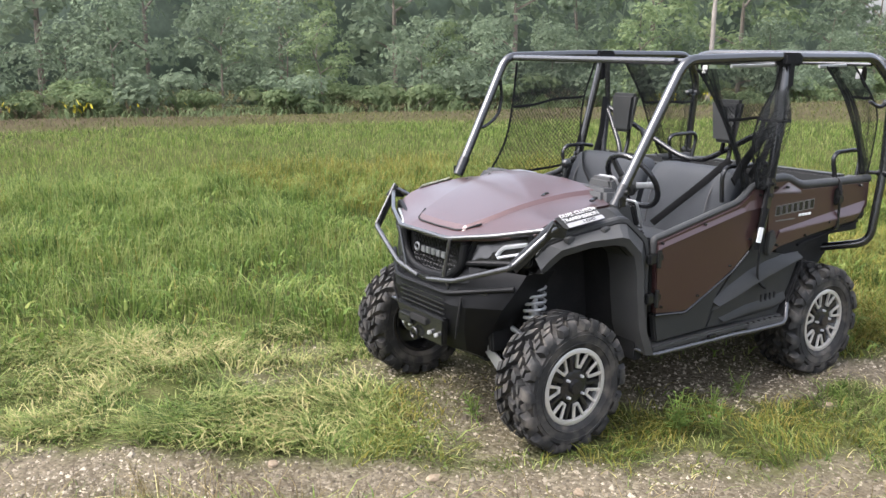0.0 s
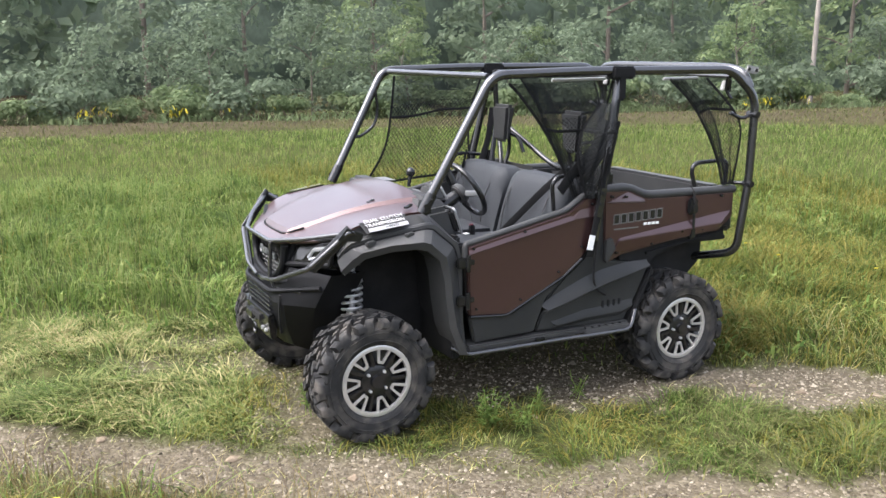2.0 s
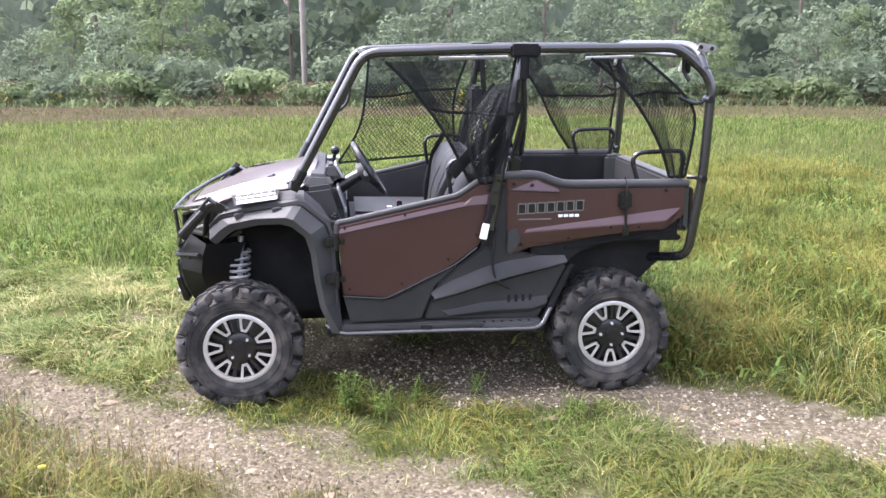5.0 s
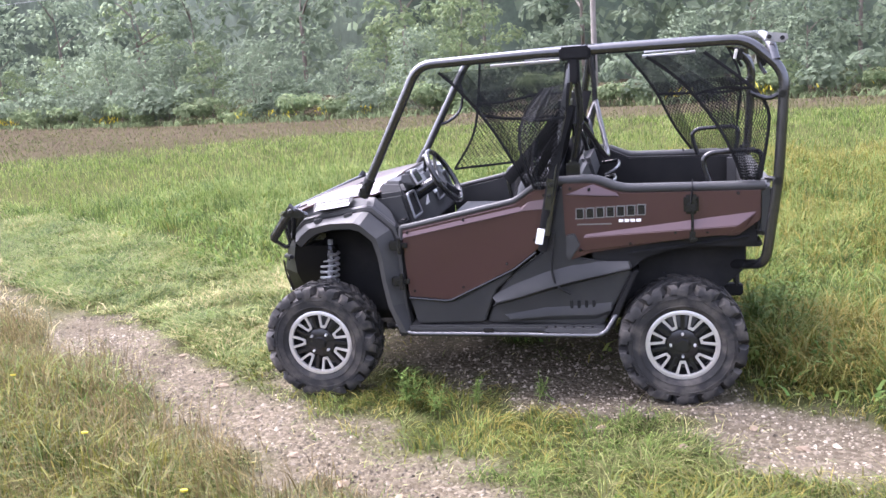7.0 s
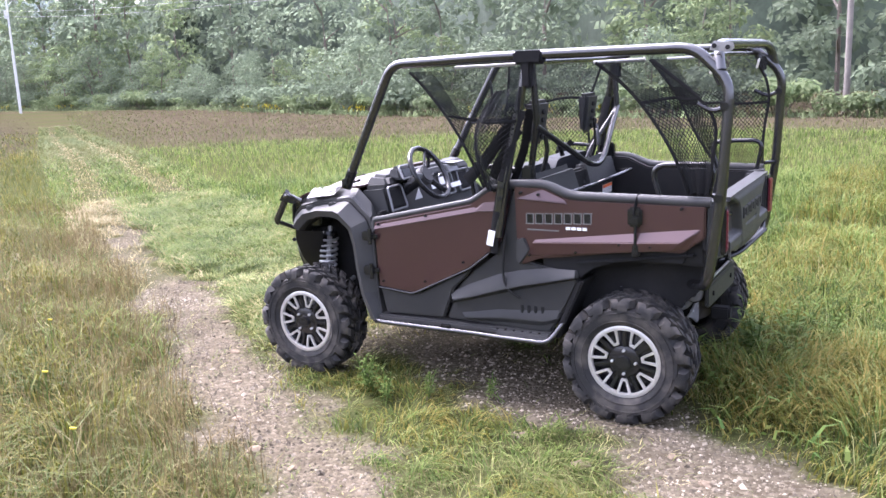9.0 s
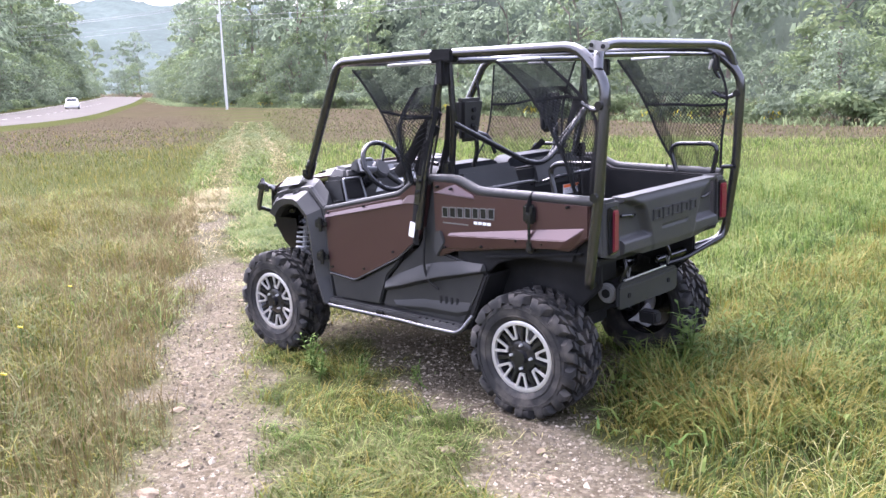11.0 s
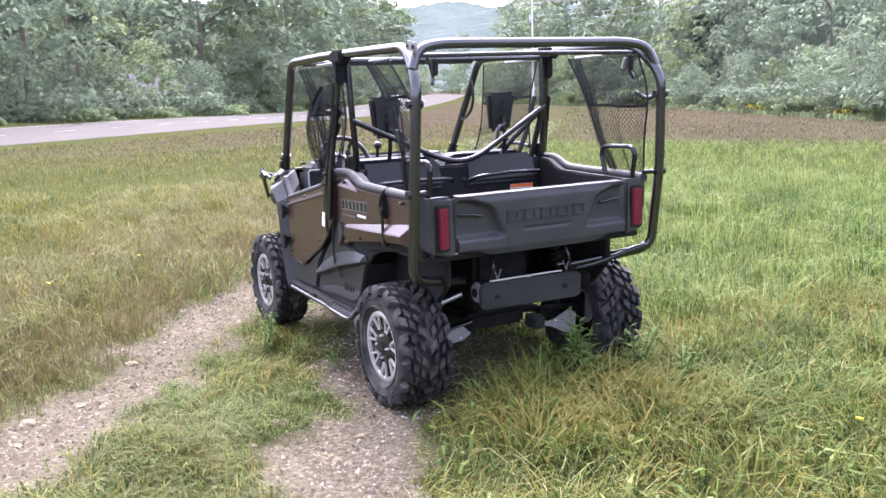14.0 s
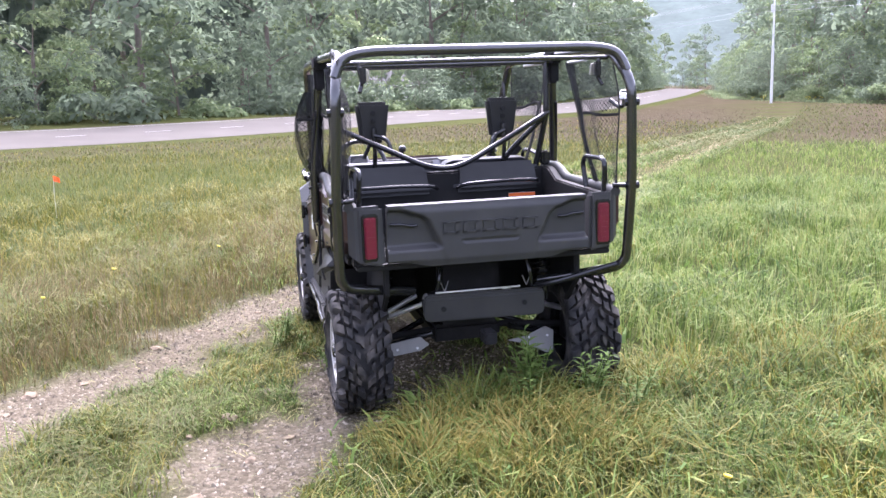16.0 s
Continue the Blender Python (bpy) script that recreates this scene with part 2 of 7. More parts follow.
def ground_material():
    m = bpy.data.materials.new("field_ground")
    m.use_nodes = True
    nt = m.node_tree
    n, l = nt.nodes, nt.links
    p = n["Principled BSDF"]
    tc, att = n.new("ShaderNodeTexCoord"), n.new("ShaderNodeAttribute")
    att.attribute_name = "bare"

    def noise_at(scale, detail=4):
        t = n.new("ShaderNodeTexNoise")
        t.inputs["Scale"].default_value, t.inputs["Detail"].default_value = scale, detail
        l.new(tc.outputs["Object"], t.inputs["Vector"])
        return t

    def ramp(src, *stops):
        r = n.new("ShaderNodeValToRGB")
        els = r.color_ramp.elements
        while len(els) < len(stops):
            els.new(0.5)
        for i, (pos, col) in enumerate(stops):
            els[i].position, els[i].color = pos, (*col, 1)
        l.new(src, r.inputs[0])
        return r.outputs[0]

    def mix(f, c1, c2, kind="MIX"):
        x = n.new("ShaderNodeMix")
        x.data_type, x.blend_type = "RGBA", kind
        if hasattr(f, "links"):
            l.new(f, x.inputs[0])
        else:
            x.inputs[0].default_value = f
        l.new(c1, x.inputs[6])
        l.new(c2, x.inputs[7])
        return x.outputs[2]

    gravel = n.new("ShaderNodeTexVoronoi")
    gravel.inputs["Scale"].default_value = 48.0
    l.new(tc.outputs["Object"], gravel.inputs["Vector"])
    sep = n.new("ShaderNodeSeparateColor")
    l.new(gravel.outputs["Color"], sep.inputs[0])
    pebble = ramp(sep.outputs[0], (0.0, (0.036, 0.03, 0.02)), (0.5, (0.076, 0.0645, 0.047)), (0.85, (0.122, 0.105, 0.078)), (1.0, (0.19, 0.167, 0.129)))
    dirt = ramp(noise_at(2.2).outputs["Fac"], (0.3, (0.066, 0.0545, 0.036)), (0.7, (0.116, 0.098, 0.069)))
    bare = mix(0.5, pebble, dirt)
    # Grass ground colours darkened to stand for the shade among the blades.
    thatch = ramp(noise_at(7.0).outputs["Fac"], (0.3, (0.024, 0.031, 0.010)), (0.55, (0.045, 0.05, 0.018)), (0.75, (0.085, 0.077, 0.038)))
    far = ramp(noise_at(0.09, 5).outputs["Fac"], (0.35, (0.036, 0.047, 0.014)), (0.65, (0.054, 0.056, 0.022)))
    heads = ramp(noise_at(0.5, 6).outputs["Fac"], (0.3, (0.042, 0.035, 0.022)), (0.7, (0.062, 0.052, 0.034)))
    seeding = n.new("ShaderNodeAttribute")
    seeding.attribute_name = "seeding"
    grass = mix(seeding.outputs["Fac"], mix(0.45, thatch, far), heads)
    l.new(mix(att.outputs["Fac"], grass, bare), p.inputs["Base Color"])
    p.inputs["Roughness"].default_value = 0.95
    p.inputs["Specular IOR Level"].default_value = 0.0
    b = n.new("ShaderNodeBump")
    b.inputs["Strength"].default_value, b.inputs["Distance"].default_value = 0.8, 0.012
    l.new(gravel.outputs["Distance"], b.inputs["Height"])
    b.invert = True
    l.new(b.outputs[0], p.inputs["Normal"])
    return m


GROUND = ground_material()
ASPHALT = mat("worn_asphalt", (0.074, 0.067, 0.059), 0.95, 0, 0.15, 0.4, 0.3, 20, spec=0.1)
LINE = mat("worn_white_road_line", (0.24, 0.23, 0.22), 0.8, 0, 0.3, 3, spec=0.1)
WOODS = mat("forest_shade", (0.075, 0.10, 0.072), 0.95, 0, 0.4, 0.25, 0.5, 2)
# Blue-grey base colour carries the haze of distance over the hill.
HILL = mat("hazed_hill_woods", (0.074, 0.092, 0.084), 0.95, 0, 0.3, 0.03, 0.2, 0.25, spec=0.0)

# ---- shaping tools ----
def thing(name, label, category, group="", at=None):
    ob = new(name)
    ob.empty_display_size = 0.2
    if at is not None:
        ob.matrix_basis = at
    return tagged(ob, label, category, group)


def finish(bm, name, material, angle=35):
    bmesh.ops.recalc_face_normals(bm, faces=bm.faces)
    me = bpy.data.meshes.new(name)
    bm.to_mesh(me)
    bm.free()
    me.materials.append(material)
    me.shade_smooth()
    me.set_sharp_from_angle(angle=radians(angle))
    return me


def part(name, bm, material, parent, label="", angle=35):
    """Links a bmesh as one mesh object under a thing or a part."""
    ob = new(name, finish(bm, name, material, angle))
    ob.parent = parent
    return tagged(ob, label) if label else ob


def raw_mesh(name, verts, tris, material, smooth=False):
    me = bpy.data.meshes.new(name)
    verts, tris = np.asarray(verts, np.float32), np.asarray(tris, np.int32)
    me.vertices.add(len(verts))
    me.vertices.foreach_set("co", verts.ravel())
    me.loops.add(tris.size)
    me.loops.foreach_set("vertex_index", tris.ravel())
    me.polygons.add(len(tris))
    me.polygons.foreach_set("loop_start", np.arange(0, tris.size, tris.shape[1], dtype=np.int32))
    me.polygons.foreach_set("use_smooth", np.full(len(tris), smooth))
    me.materials.append(material)
    me.update(calc_edges=True)
    me.validate()
    return me


def B():
    return bmesh.new()


def soften(bm, verts, width, seg=2):
    edges = {e for v in verts for e in v.link_edges}
    edges = [e for e in edges if len(e.link_faces) == 2 and e.calc_face_angle(0) > 0.35]
    if width and edges:
        bmesh.ops.bevel(bm, geom=edges, offset=width, segments=seg, affect="EDGES", clamp_overlap=True)


def box(bm, centre, size, bevel=0.008, m=None):
    mt = Matrix.Translation(centre)
    if m is not None:
        mt = mt @ m
    r = bmesh.ops.create_cube(bm, size=1, matrix=mt @ Matrix.Diagonal((*size, 1)))
    bmesh.ops.recalc_face_normals(bm, faces=list({f for v in r["verts"] for f in v.link_faces}))
    soften(bm, r["verts"], bevel)
    return bm


def hexa(bm, pts, bevel=0.006):
    """A six-sided block from eight corners: four below, four above, in the same turn."""
    v = [bm.verts.new(p) for p in pts]
    fs = [bm.faces.new([v[i] for i in q]) for q in ((3, 2, 1, 0), (4, 5, 6, 7), (0, 1, 5, 4), (1, 2, 6, 5), (2, 3, 7, 6), (3, 0, 4, 7))]
    bmesh.ops.recalc_face_normals(bm, faces=fs)
    soften(bm, v, bevel)
    return bm


def prism(bm, poly, y0, y1, bevel=0.006, axis="y"):
    """A flat outline pulled to a thickness: the outline lies in x and z (axis y) or in y and z (axis x)."""
    def at(p, d):
        return (p[0], d, p[1]) if axis == "y" else ((d, p[0], p[1]) if axis == "x" else (p[0], p[1], d))
    a = [bm.verts.new(at(p, y0)) for p in poly]
    b = [bm.verts.new(at(p, y1)) for p in poly]
    fs = [bm.faces.new(a), bm.faces.new(b[::-1])]
    for i in range(len(poly)):
        j = (i + 1) % len(poly)
        fs.append(bm.faces.new((a[i], b[i], b[j], a[j])))
    bmesh.ops.recalc_face_normals(bm, faces=fs)
    soften(bm, a + b, bevel)
    return bm


def round_path(pts, r, steps=5):
    pts = [Vector(p) for p in pts]
    out = [pts[0]]
    for a, b, c in zip(pts, pts[1:], pts[2:]):
        d1, d2 = min(r, (a - b).length * 0.48), min(r, (c - b).length * 0.48)
        p, q = b + (a - b).normalized() * d1, b + (c - b).normalized() * d2
        for i in range(steps + 1):
            t = i / steps
            out.append(p * (1 - t) ** 2 + b * 2 * t * (1 - t) + q * t * t)
    out.append(pts[-1])
    return out


def tube(bm, pts, r, bend=0.06, n=12, closed=False, flat=1.0):
    """A bent tube along the points; flat under 1 presses it to a strap."""
    path = [Vector(p) for p in pts] if closed or bend == 0 else round_path(pts, bend)
    rings, up = [], None
    for i, p in enumerate(path):
        nxt = path[(i + 1) % len(path)] if closed or i + 1 < len(path) else None
        prv = path[i - 1] if closed or i else None
        d = ((nxt if nxt is not None else p) - (prv if prv is not None else p)).normalized()
        if up is None:
            up = d.orthogonal().normalized() if flat == 1.0 else d.cross(Vector((0, 0, 1)) if abs(d.z) < 0.9 else Vector((1, 0, 0))).normalized()
        up = (up - d * up.dot(d)).normalized()
        side = d.cross(up)
        rings.append([bm.verts.new(p + up * (r * flat * math.cos(2 * math.pi * k / n)) + side * (r * math.sin(2 * math.pi * k / n))) for k in range(n)])
    for a, b in zip(rings, rings[1:] + ([rings[0]] if closed else [])):
        for k in range(n):
            bm.faces.new((a[k], a[(k + 1) % n], b[(k + 1) % n], b[k]))
    if not closed:
        bm.faces.new(rings[0][::-1])
        bm.faces.new(rings[-1])
    return bm


def ring_path(centre, radius, axis, n=32):
    ax = Vector(axis).normalized()
    u = ax.orthogonal().normalized()
    v = ax.cross(u)
    return [Vector(centre) + u * radius * math.cos(2 * math.pi * i / n) + v * radius * math.sin(2 * math.pi * i / n) for i in range(n)]


def cyl(bm, p0, p1, r, n=16, r2=None, bevel=0.0):
    p0, p1 = Vector(p0), Vector(p1)
    d = p1 - p0
    m = Matrix.Translation((p0 + p1) / 2) @ d.to_track_quat("Z", "Y").to_matrix().to_4x4()
    r_ = bmesh.ops.create_cone(bm, cap_ends=True, segments=n, radius1=r, radius2=r if r2 is None else r2, depth=d.length, matrix=m)
    if bevel:
        soften(bm, r_["verts"], bevel)
    return bm


def loft(bm, rows, closed=False):
    grid = [[bm.verts.new(p) for p in row] for row in rows]
    for a, b in zip(grid, grid[1:]):
        k = len(a)
        for i in range(k if closed else k - 1):
            j = (i + 1) % k
            bm.faces.new((a[i], a[j], b[j], b[i]))
    return grid


def shell(bm, rows, thick):
    """A curved sheet of real thickness."""
    loft(bm, rows)
    bmesh.ops.recalc_face_normals(bm, faces=bm.faces)
    bmesh.ops.solidify(bm, geom=list(bm.faces), thickness=thick)
    return bm


def lathe(bm, profile, n=48):
    """Turns (radius, y) pairs round the y axis; the profile closes on itself."""
    rings = [[(r * math.cos(2 * math.pi * k / n), y, r * math.sin(2 * math.pi * k / n)) for k in range(n)] for r, y in profile]
    loft(bm, rings + [], closed=True)
    bmesh.ops.remove_doubles(bm, verts=bm.verts, dist=1e-6)
    return bm


def words(text, size, m, material, parent, name, depth=0.001, label=""):
    cu = bpy.data.curves.new(name, "FONT")
    cu.body, cu.size, cu.extrude = text, size, depth
    cu.align_x, cu.align_y = "CENTER", "CENTER"
    tmp = bpy.data.objects.new(name, cu)
    scene.collection.objects.link(tmp)
    bpy.context.view_layer.update()
    me = bpy.data.meshes.new_from_object(tmp.evaluated_get(bpy.context.evaluated_depsgraph_get()))
    bpy.data.objects.remove(tmp)
    bpy.data.curves.remove(cu)
    me.transform(m)
    me.materials.clear()
    me.materials.append(material)
    ob = new(name, me)
    ob.parent = parent
    return tagged(ob, label) if label else ob


# ---- the parked vehicle: it faces -x, its left side faces -y, wheels stand on z = 0 ----
TYRE_R = 0.338


def lug(bm, stations, half, deep=0.045):
    """A tread block: stations of (y, radius, turn in degrees); half its width in degrees."""
    rings = []
    for k, (y, r, deg) in enumerate(stations):
        ring = []
        if k > 1:
            deep = 0.026
        for dd, dr in ((-half, -deep), (half, -deep), (half * 0.78, 0.0), (-half * 0.78, 0.0)):
            w = radians(deg + dd)
            ring.append(bm.verts.new(((r + dr) * math.cos(w), y, (r + dr) * math.sin(w))))
        rings.append(ring)
    for a, b in zip(rings, rings[1:]):
        for k in range(4):
            bm.faces.new((a[k], a[(k + 1) % 4], b[(k + 1) % 4], b[k]))
    bm.faces.new(rings[0][::-1])
    bm.faces.new(rings[-1])


def tyre_mesh(width, lugs, slant):
    bm, h, R = B(), width / 2, TYRE_R
    lathe(bm, [(0.19, -h * 0.78), (0.2, -h * 0.9), (0.235, -h * 1.0), (0.28, -h * 0.97), (R - 0.05, -h * 0.84), (R - 0.038, -h * 0.45), (R - 0.036, 0), (R - 0.038, h * 0.45),
               (R - 0.05, h * 0.84), (0.28, h * 0.97), (0.235, h * 1.0), (0.2, h * 0.9), (0.19, h * 0.78), (0.17, 0), (0.19, -h * 0.78)], 56)
    step = 360 / lugs
    for i in range(lugs):
        for s in (-1, 1):
            q = np.random.default_rng(i * 7 + s + 3)
            a = i * step + (step / 2 if s > 0 else 0)
            b, c, d = a + q.normal(0, 0.7), a + step * 0.5 + q.normal(0, 0.7), a + step * 0.25 + q.normal(0, 0.7)
            lug(bm, [(s * h * 0.04, R, b), (s * h * 0.2, R, b + slant * 0.28), (s * h * 0.33, R - 0.001, b + slant * 0.36)], step * 0.17)
            lug(bm, [(s * h * 0.42, R - 0.001, b + slant * 0.55), (s * h * 0.6, R, b + slant * 0.8)], step * 0.19)
            lug(bm, [(s * h * 0.69, R - 0.001, b + slant * 0.85), (s * h * 0.88, R - 0.003, b + slant), (s * h * 1.0, R - 0.014, b + slant * 1.12), (s * h * 1.045, R - 0.034, b + slant * 1.2)], step * 0.2)
            lug(bm, [(s * h * 0.2, R - 0.001, c + slant * 0.2), (s * h * 0.34, R - 0.001, c + slant * 0.45)], step * 0.15)
            lug(bm, [(s * h * 0.5, R - 0.001, c + slant * 0.62), (s * h * 0.66, R - 0.002, c + slant * 0.82)], step * 0.16)
            lug(bm, [(s * h * 0.78, R - 0.003, c + slant * 0.98), (s * h * 0.93, R - 0.01, c + slant * 0.85), (s * h * 1.01, R - 0.024, c + slant * 0.76)], step * 0.17)
            lug(bm, [(s * h * 0.97, R - 0.045, d + slant * 0.95), (s * h * 1.015, R - 0.056, d + slant * 1.05)], step * 0.1, 0.018)
    for s in (-1, 1):
        for r in (0.222, 0.262):
            tube(bm, ring_path((0, s * h * (0.985 if r < 0.25 else 0.992), 0), r, (0, 1, 0), 56), 0.003, 0, 5, True)
    return finish(bm, "tyre", RUBBER, 40)


def rim_meshes():
    """The outer face looks to -y and lies at y = 0."""
    face, back = B(), B()
    lathe(face, [(0.192, 0.004), (0.193, -0.006), (0.186, -0.01), (0.170, -0.008), (0.168, 0.008), (0.192, 0.004)], 64)
    for i in range(7):
        a = i * 360 / 7 - 135
        pts = []
        for s in (-1, 1):
            w0, w1 = radians(a + s * 10.2), radians(a + s * 13.4)
            r0, r1 = 0.1, 0.176
            t0, t1 = radians(a + s * 3.6), radians(a + s * 8.6)
            hexa(face, [(r0 * math.cos(w0), 0.012, r0 * math.sin(w0)), (r1 * math.cos(w1), 0.006, r1 * math.sin(w1)), (r1 * math.cos(t1), 0.006, r1 * math.sin(t1)), (r0 * math.cos(t0), 0.012, r0 * math.sin(t0)),
                        (r0 * math.cos(w0), 0.0, r0 * math.sin(w0)), (r1 * math.cos(w1), -0.007, r1 * math.sin(w1)), (r1 * math.cos(t1), -0.007, r1 * math.sin(t1)), (r0 * math.cos(t0), 0.0, r0 * math.sin(t0))], 0.0015)
        c = [(0.093, -9.4), (0.093, 9.4), (0.107, 9.6), (0.107, -9.6)]
        hexa(face, [(r * math.cos(radians(a + d)), 0.013, r * math.sin(radians(a + d))) for r, d in c] + [(r * math.cos(radians(a + d)), -0.001, r * math.sin(radians(a + d))) for r, d in c], 0.0015)
    lathe(back, [(0.0001, 0.0), (0.05, -0.002), (0.082, 0.008), (0.09, 0.03), (0.165, 0.045), (0.186, 0.012), (0.19, 0.02), (0.182, 0.1), (0.182, 0.19), (0.195, 0.2), (0.175, 0.2), (0.16, 0.09), (0.0001, 0.06)], 56)
    cyl(back, (0, 0.01, 0), (0, -0.02, 0), 0.038, 24, 0.034, 0.003)
    return finish(face, "rim", ALLOY, 40), finish(back, "wheel_disc", GLOSSBLACK, 40)


vehicle = thing("utility_vehicle", "maroon and black open side-by-side utility vehicle parked on the rutted track", "utility vehicle")
rim_face, rim_back = rim_meshes()
tyre_front, tyre_rear = tyre_mesh(0.235, 14, 15), tyre_mesh(0.285, 14, 17)
spoke = B()
box(spoke, (0.13, 0, 0), (0.11, 0.03, 0.022), 0.004)
spoke_mesh = finish(spoke, "spoke", GLOSSBLACK)
nut = B()
cyl(nut, (0, 0.004, 0), (0, -0.018, 0), 0.0085, 6, 0.007, 0.001)
nut_mesh = finish(nut, "lug_nut", STEEL)
for x in (-1.02, 1.02):
    for s in (-1, 1):
        wheel = new("wheel", rim_back)
        wheel.parent = vehicle
        wheel.matrix_basis = pose(x, s * 0.752, 0.336, 0, {-1.02: 5, 1.02: 45}[x] * s, 0 if s < 0 else 180)
        for nm, me, y in (("tyre", tyre_front if x < 0 else tyre_rear, 0.095 if x < 0 else 0.115), ("rim", rim_face, 0.0)):
            o = new(nm, me)
            o.parent = wheel
            o.location = (0, y, 0)
        for k in range(7):
            o = new("spoke", spoke_mesh)
            o.parent = wheel
            o.matrix_basis = pose(0, 0.02, 0, 0, 135 - (k + 0.5) * 360 / 7, 0)
        for k in range(4):
            o = new("lug_nut", nut_mesh)
            o.parent = wheel
            w = radians(45 + 90 * k)
            o.location = (0.062 * math.cos(w), 0.002, 0.062 * math.sin(w))


def pair(name, make, material, parent=None, label="", angle=35):
    """The same part on both sides: make(bm, s) with s = -1 for the left and 1 for the right."""
    obs = []
    for s in (-1, 1):
        bm = B()
        make(bm, s)
        obs.append(part(name, bm, material, parent or vehicle, label, angle))
    return obs


# hood
ZC = [(-1.39, 0.99), (-1.34, 1.018), (-1.29, 1.04), (-1.2, 1.075), (-1.05, 1.125), (-0.9, 1.168), (-0.75, 1.203), (-0.62, 1.228)]
ZE = [(-1.39, 0.96), (-1.29, 1.0), (-1.17, 1.06), (-1.1, 1.105), (-1.03, 1.128), (-0.95, 1.14), (-0.85, 1.153), (-0.77, 1.165), (-0.62, 1.172)]


def along(table, x):
    return float(np.interp(x, [t[0] for t in table], [t[1] for t in table]))


HOOD_U = (0, 0.05, 0.09, 0.12, 0.2, 0.28, 0.36, 0.44, 0.52, 0.6, 0.68, 0.76, 0.84, 0.92, 1)


def hood_rows():
    """Lines from nose to cowl: a raised centre panel that widens rearward, sloping wings beside it."""
    rows = []
    for j in (-8, -7, -6, -5, -4, -3, -2, -1, 0, 1, 2, 3, 4, 5, 6, 7, 8):
        row = []
        for u in HOOD_U:
            pw = float(np.interp(u, [0, 0.1, 0.22, 1], [0.19, 0.195, 0.25, 0.43]))
            k = abs(j)
            y = pw * (0, 0.4, 0.75, 0.96)[k] if k < 4 else pw + (0.585 - pw) * (0.03, 0.25, 0.5, 0.75, 1)[k - 4]
            xf = float(np.interp(y, [0, 0.2, 0.32, 0.46, 0.585], [-1.385, -1.375, -1.32, -1.235, -1.165]))
            xb = float(np.interp(y, [0, 0.3, 0.45, 0.585], [-0.59, -0.60, -0.625, -0.68]))
            x = xf + (xb - xf) * u
            w = float(np.interp(y, [0.2, 0.585], [0, 1])) ** 1.3
            z = (1 - w) * along(ZC, x) + w * along(ZE, x)
            if k < 4:
                z += 0.017 * min(1, max(0, (u - 0.092) * 40))
            elif k > 4:
                z -= 0.004 * math.sin(math.pi * min(1, (k - 4) / 4))
            row.append((x, y if j >= 0 else -y, z))
        rows.append(row)
    return rows


hood = part("hood", shell(B(), hood_rows(), 0.012), PAINT, vehicle, "maroon metallic hood reflecting the sky", 15)
part("panel_gap", tube(B(), [(x, y, along(ZC, x) + 0.003) for x, y in ((-1.22, -0.252), (-1.30, -0.197), (-1.312, -0.15), (-1.316, 0), (-1.312, 0.15), (-1.30, 0.197), (-1.22, 0.252))], 0.0055, 0.015, 6), DARK, hood)
for x, y, z in ((-0.85, -0.29, 1.19), (-0.775, 0.5, 1.16), (-0.73, 0.34, 1.205), (-0.73, -0.52, 1.19)):
    bm = box(B(), (x, y, z), (0.05, 0.026, 0.012), 0.004, pose(0, 0, 0, 0, -12, 20 if y < 0 else -20))
    part("hood_clip", box(bm, (x + 0.015, y, z + 0.008), (0.02, 0.02, 0.01), 0.003), TUBE, vehicle)

# front fenders
F_IN = [(-1.13, 0.62, 0.88), (-1.08, 0.635, 0.922), (-1.03, 0.645, 0.958), (-0.90, 0.695, 0.993), (-0.785, 0.742, 1.004), (-0.725, 0.748, 0.989), (-0.656, 0.748, 0.932), (-0.63, 0.748, 0.84), (-0.615, 0.748, 0.70), (-0.59, 0.748, 0.55), (-0.53, 0.748, 0.40)]
F_LIP = [(-1.16, 0.635, 0.905), (-1.11, 0.648, 0.955), (-1.055, 0.66, 0.994), (-0.915, 0.712, 1.03), (-0.755, 0.76, 1.042), (-0.715, 0.764, 1.03), (-0.625, 0.764, 0.95), (-0.60, 0.764, 0.85), (-0.585, 0.764, 0.70), (-0.56, 0.764, 0.56), (-0.49, 0.764, 0.40)]
F_STEP = [(-1.165, 0.60, 0.952), (-1.132, 0.604, 0.988), (-1.10, 0.608, 1.016), (-0.98, 0.632, 1.046), (-0.71, 0.682, 1.096), (-0.67, 0.694, 1.091), (-0.55, 0.702, 0.99), (-0.527, 0.702, 0.92), (-0.517, 0.702, 0.75), (-0.505, 0.702, 0.56), (-0.475, 0.702, 0.40)]
F_LEDGE = [(-1.163, 0.604, 0.974), (-1.132, 0.608, 1.01), (-1.10, 0.612, 1.038), (-0.98, 0.636, 1.068), (-0.69, 0.684, 1.117), (-0.655, 0.692, 1.111), (-0.527, 0.706, 1.005), (-0.507, 0.706, 0.93), (-0.5, 0.706, 0.76), (-0.49, 0.706, 0.56), (-0.47, 0.706, 0.40)]
F_HOOD = [(-1.17, 0.575, 1.05), (-1.10, 0.572, 1.1), (-1.03, 0.575, 1.124), (-0.93, 0.584, 1.138), (-0.72, 0.6, 1.16), (-0.66, 0.605, 1.158), (-0.575, 0.61, 1.08), (-0.53, 0.62, 1.0), (-0.505, 0.62, 0.85), (-0.49, 0.62, 0.6), (-0.475, 0.62, 0.4)]


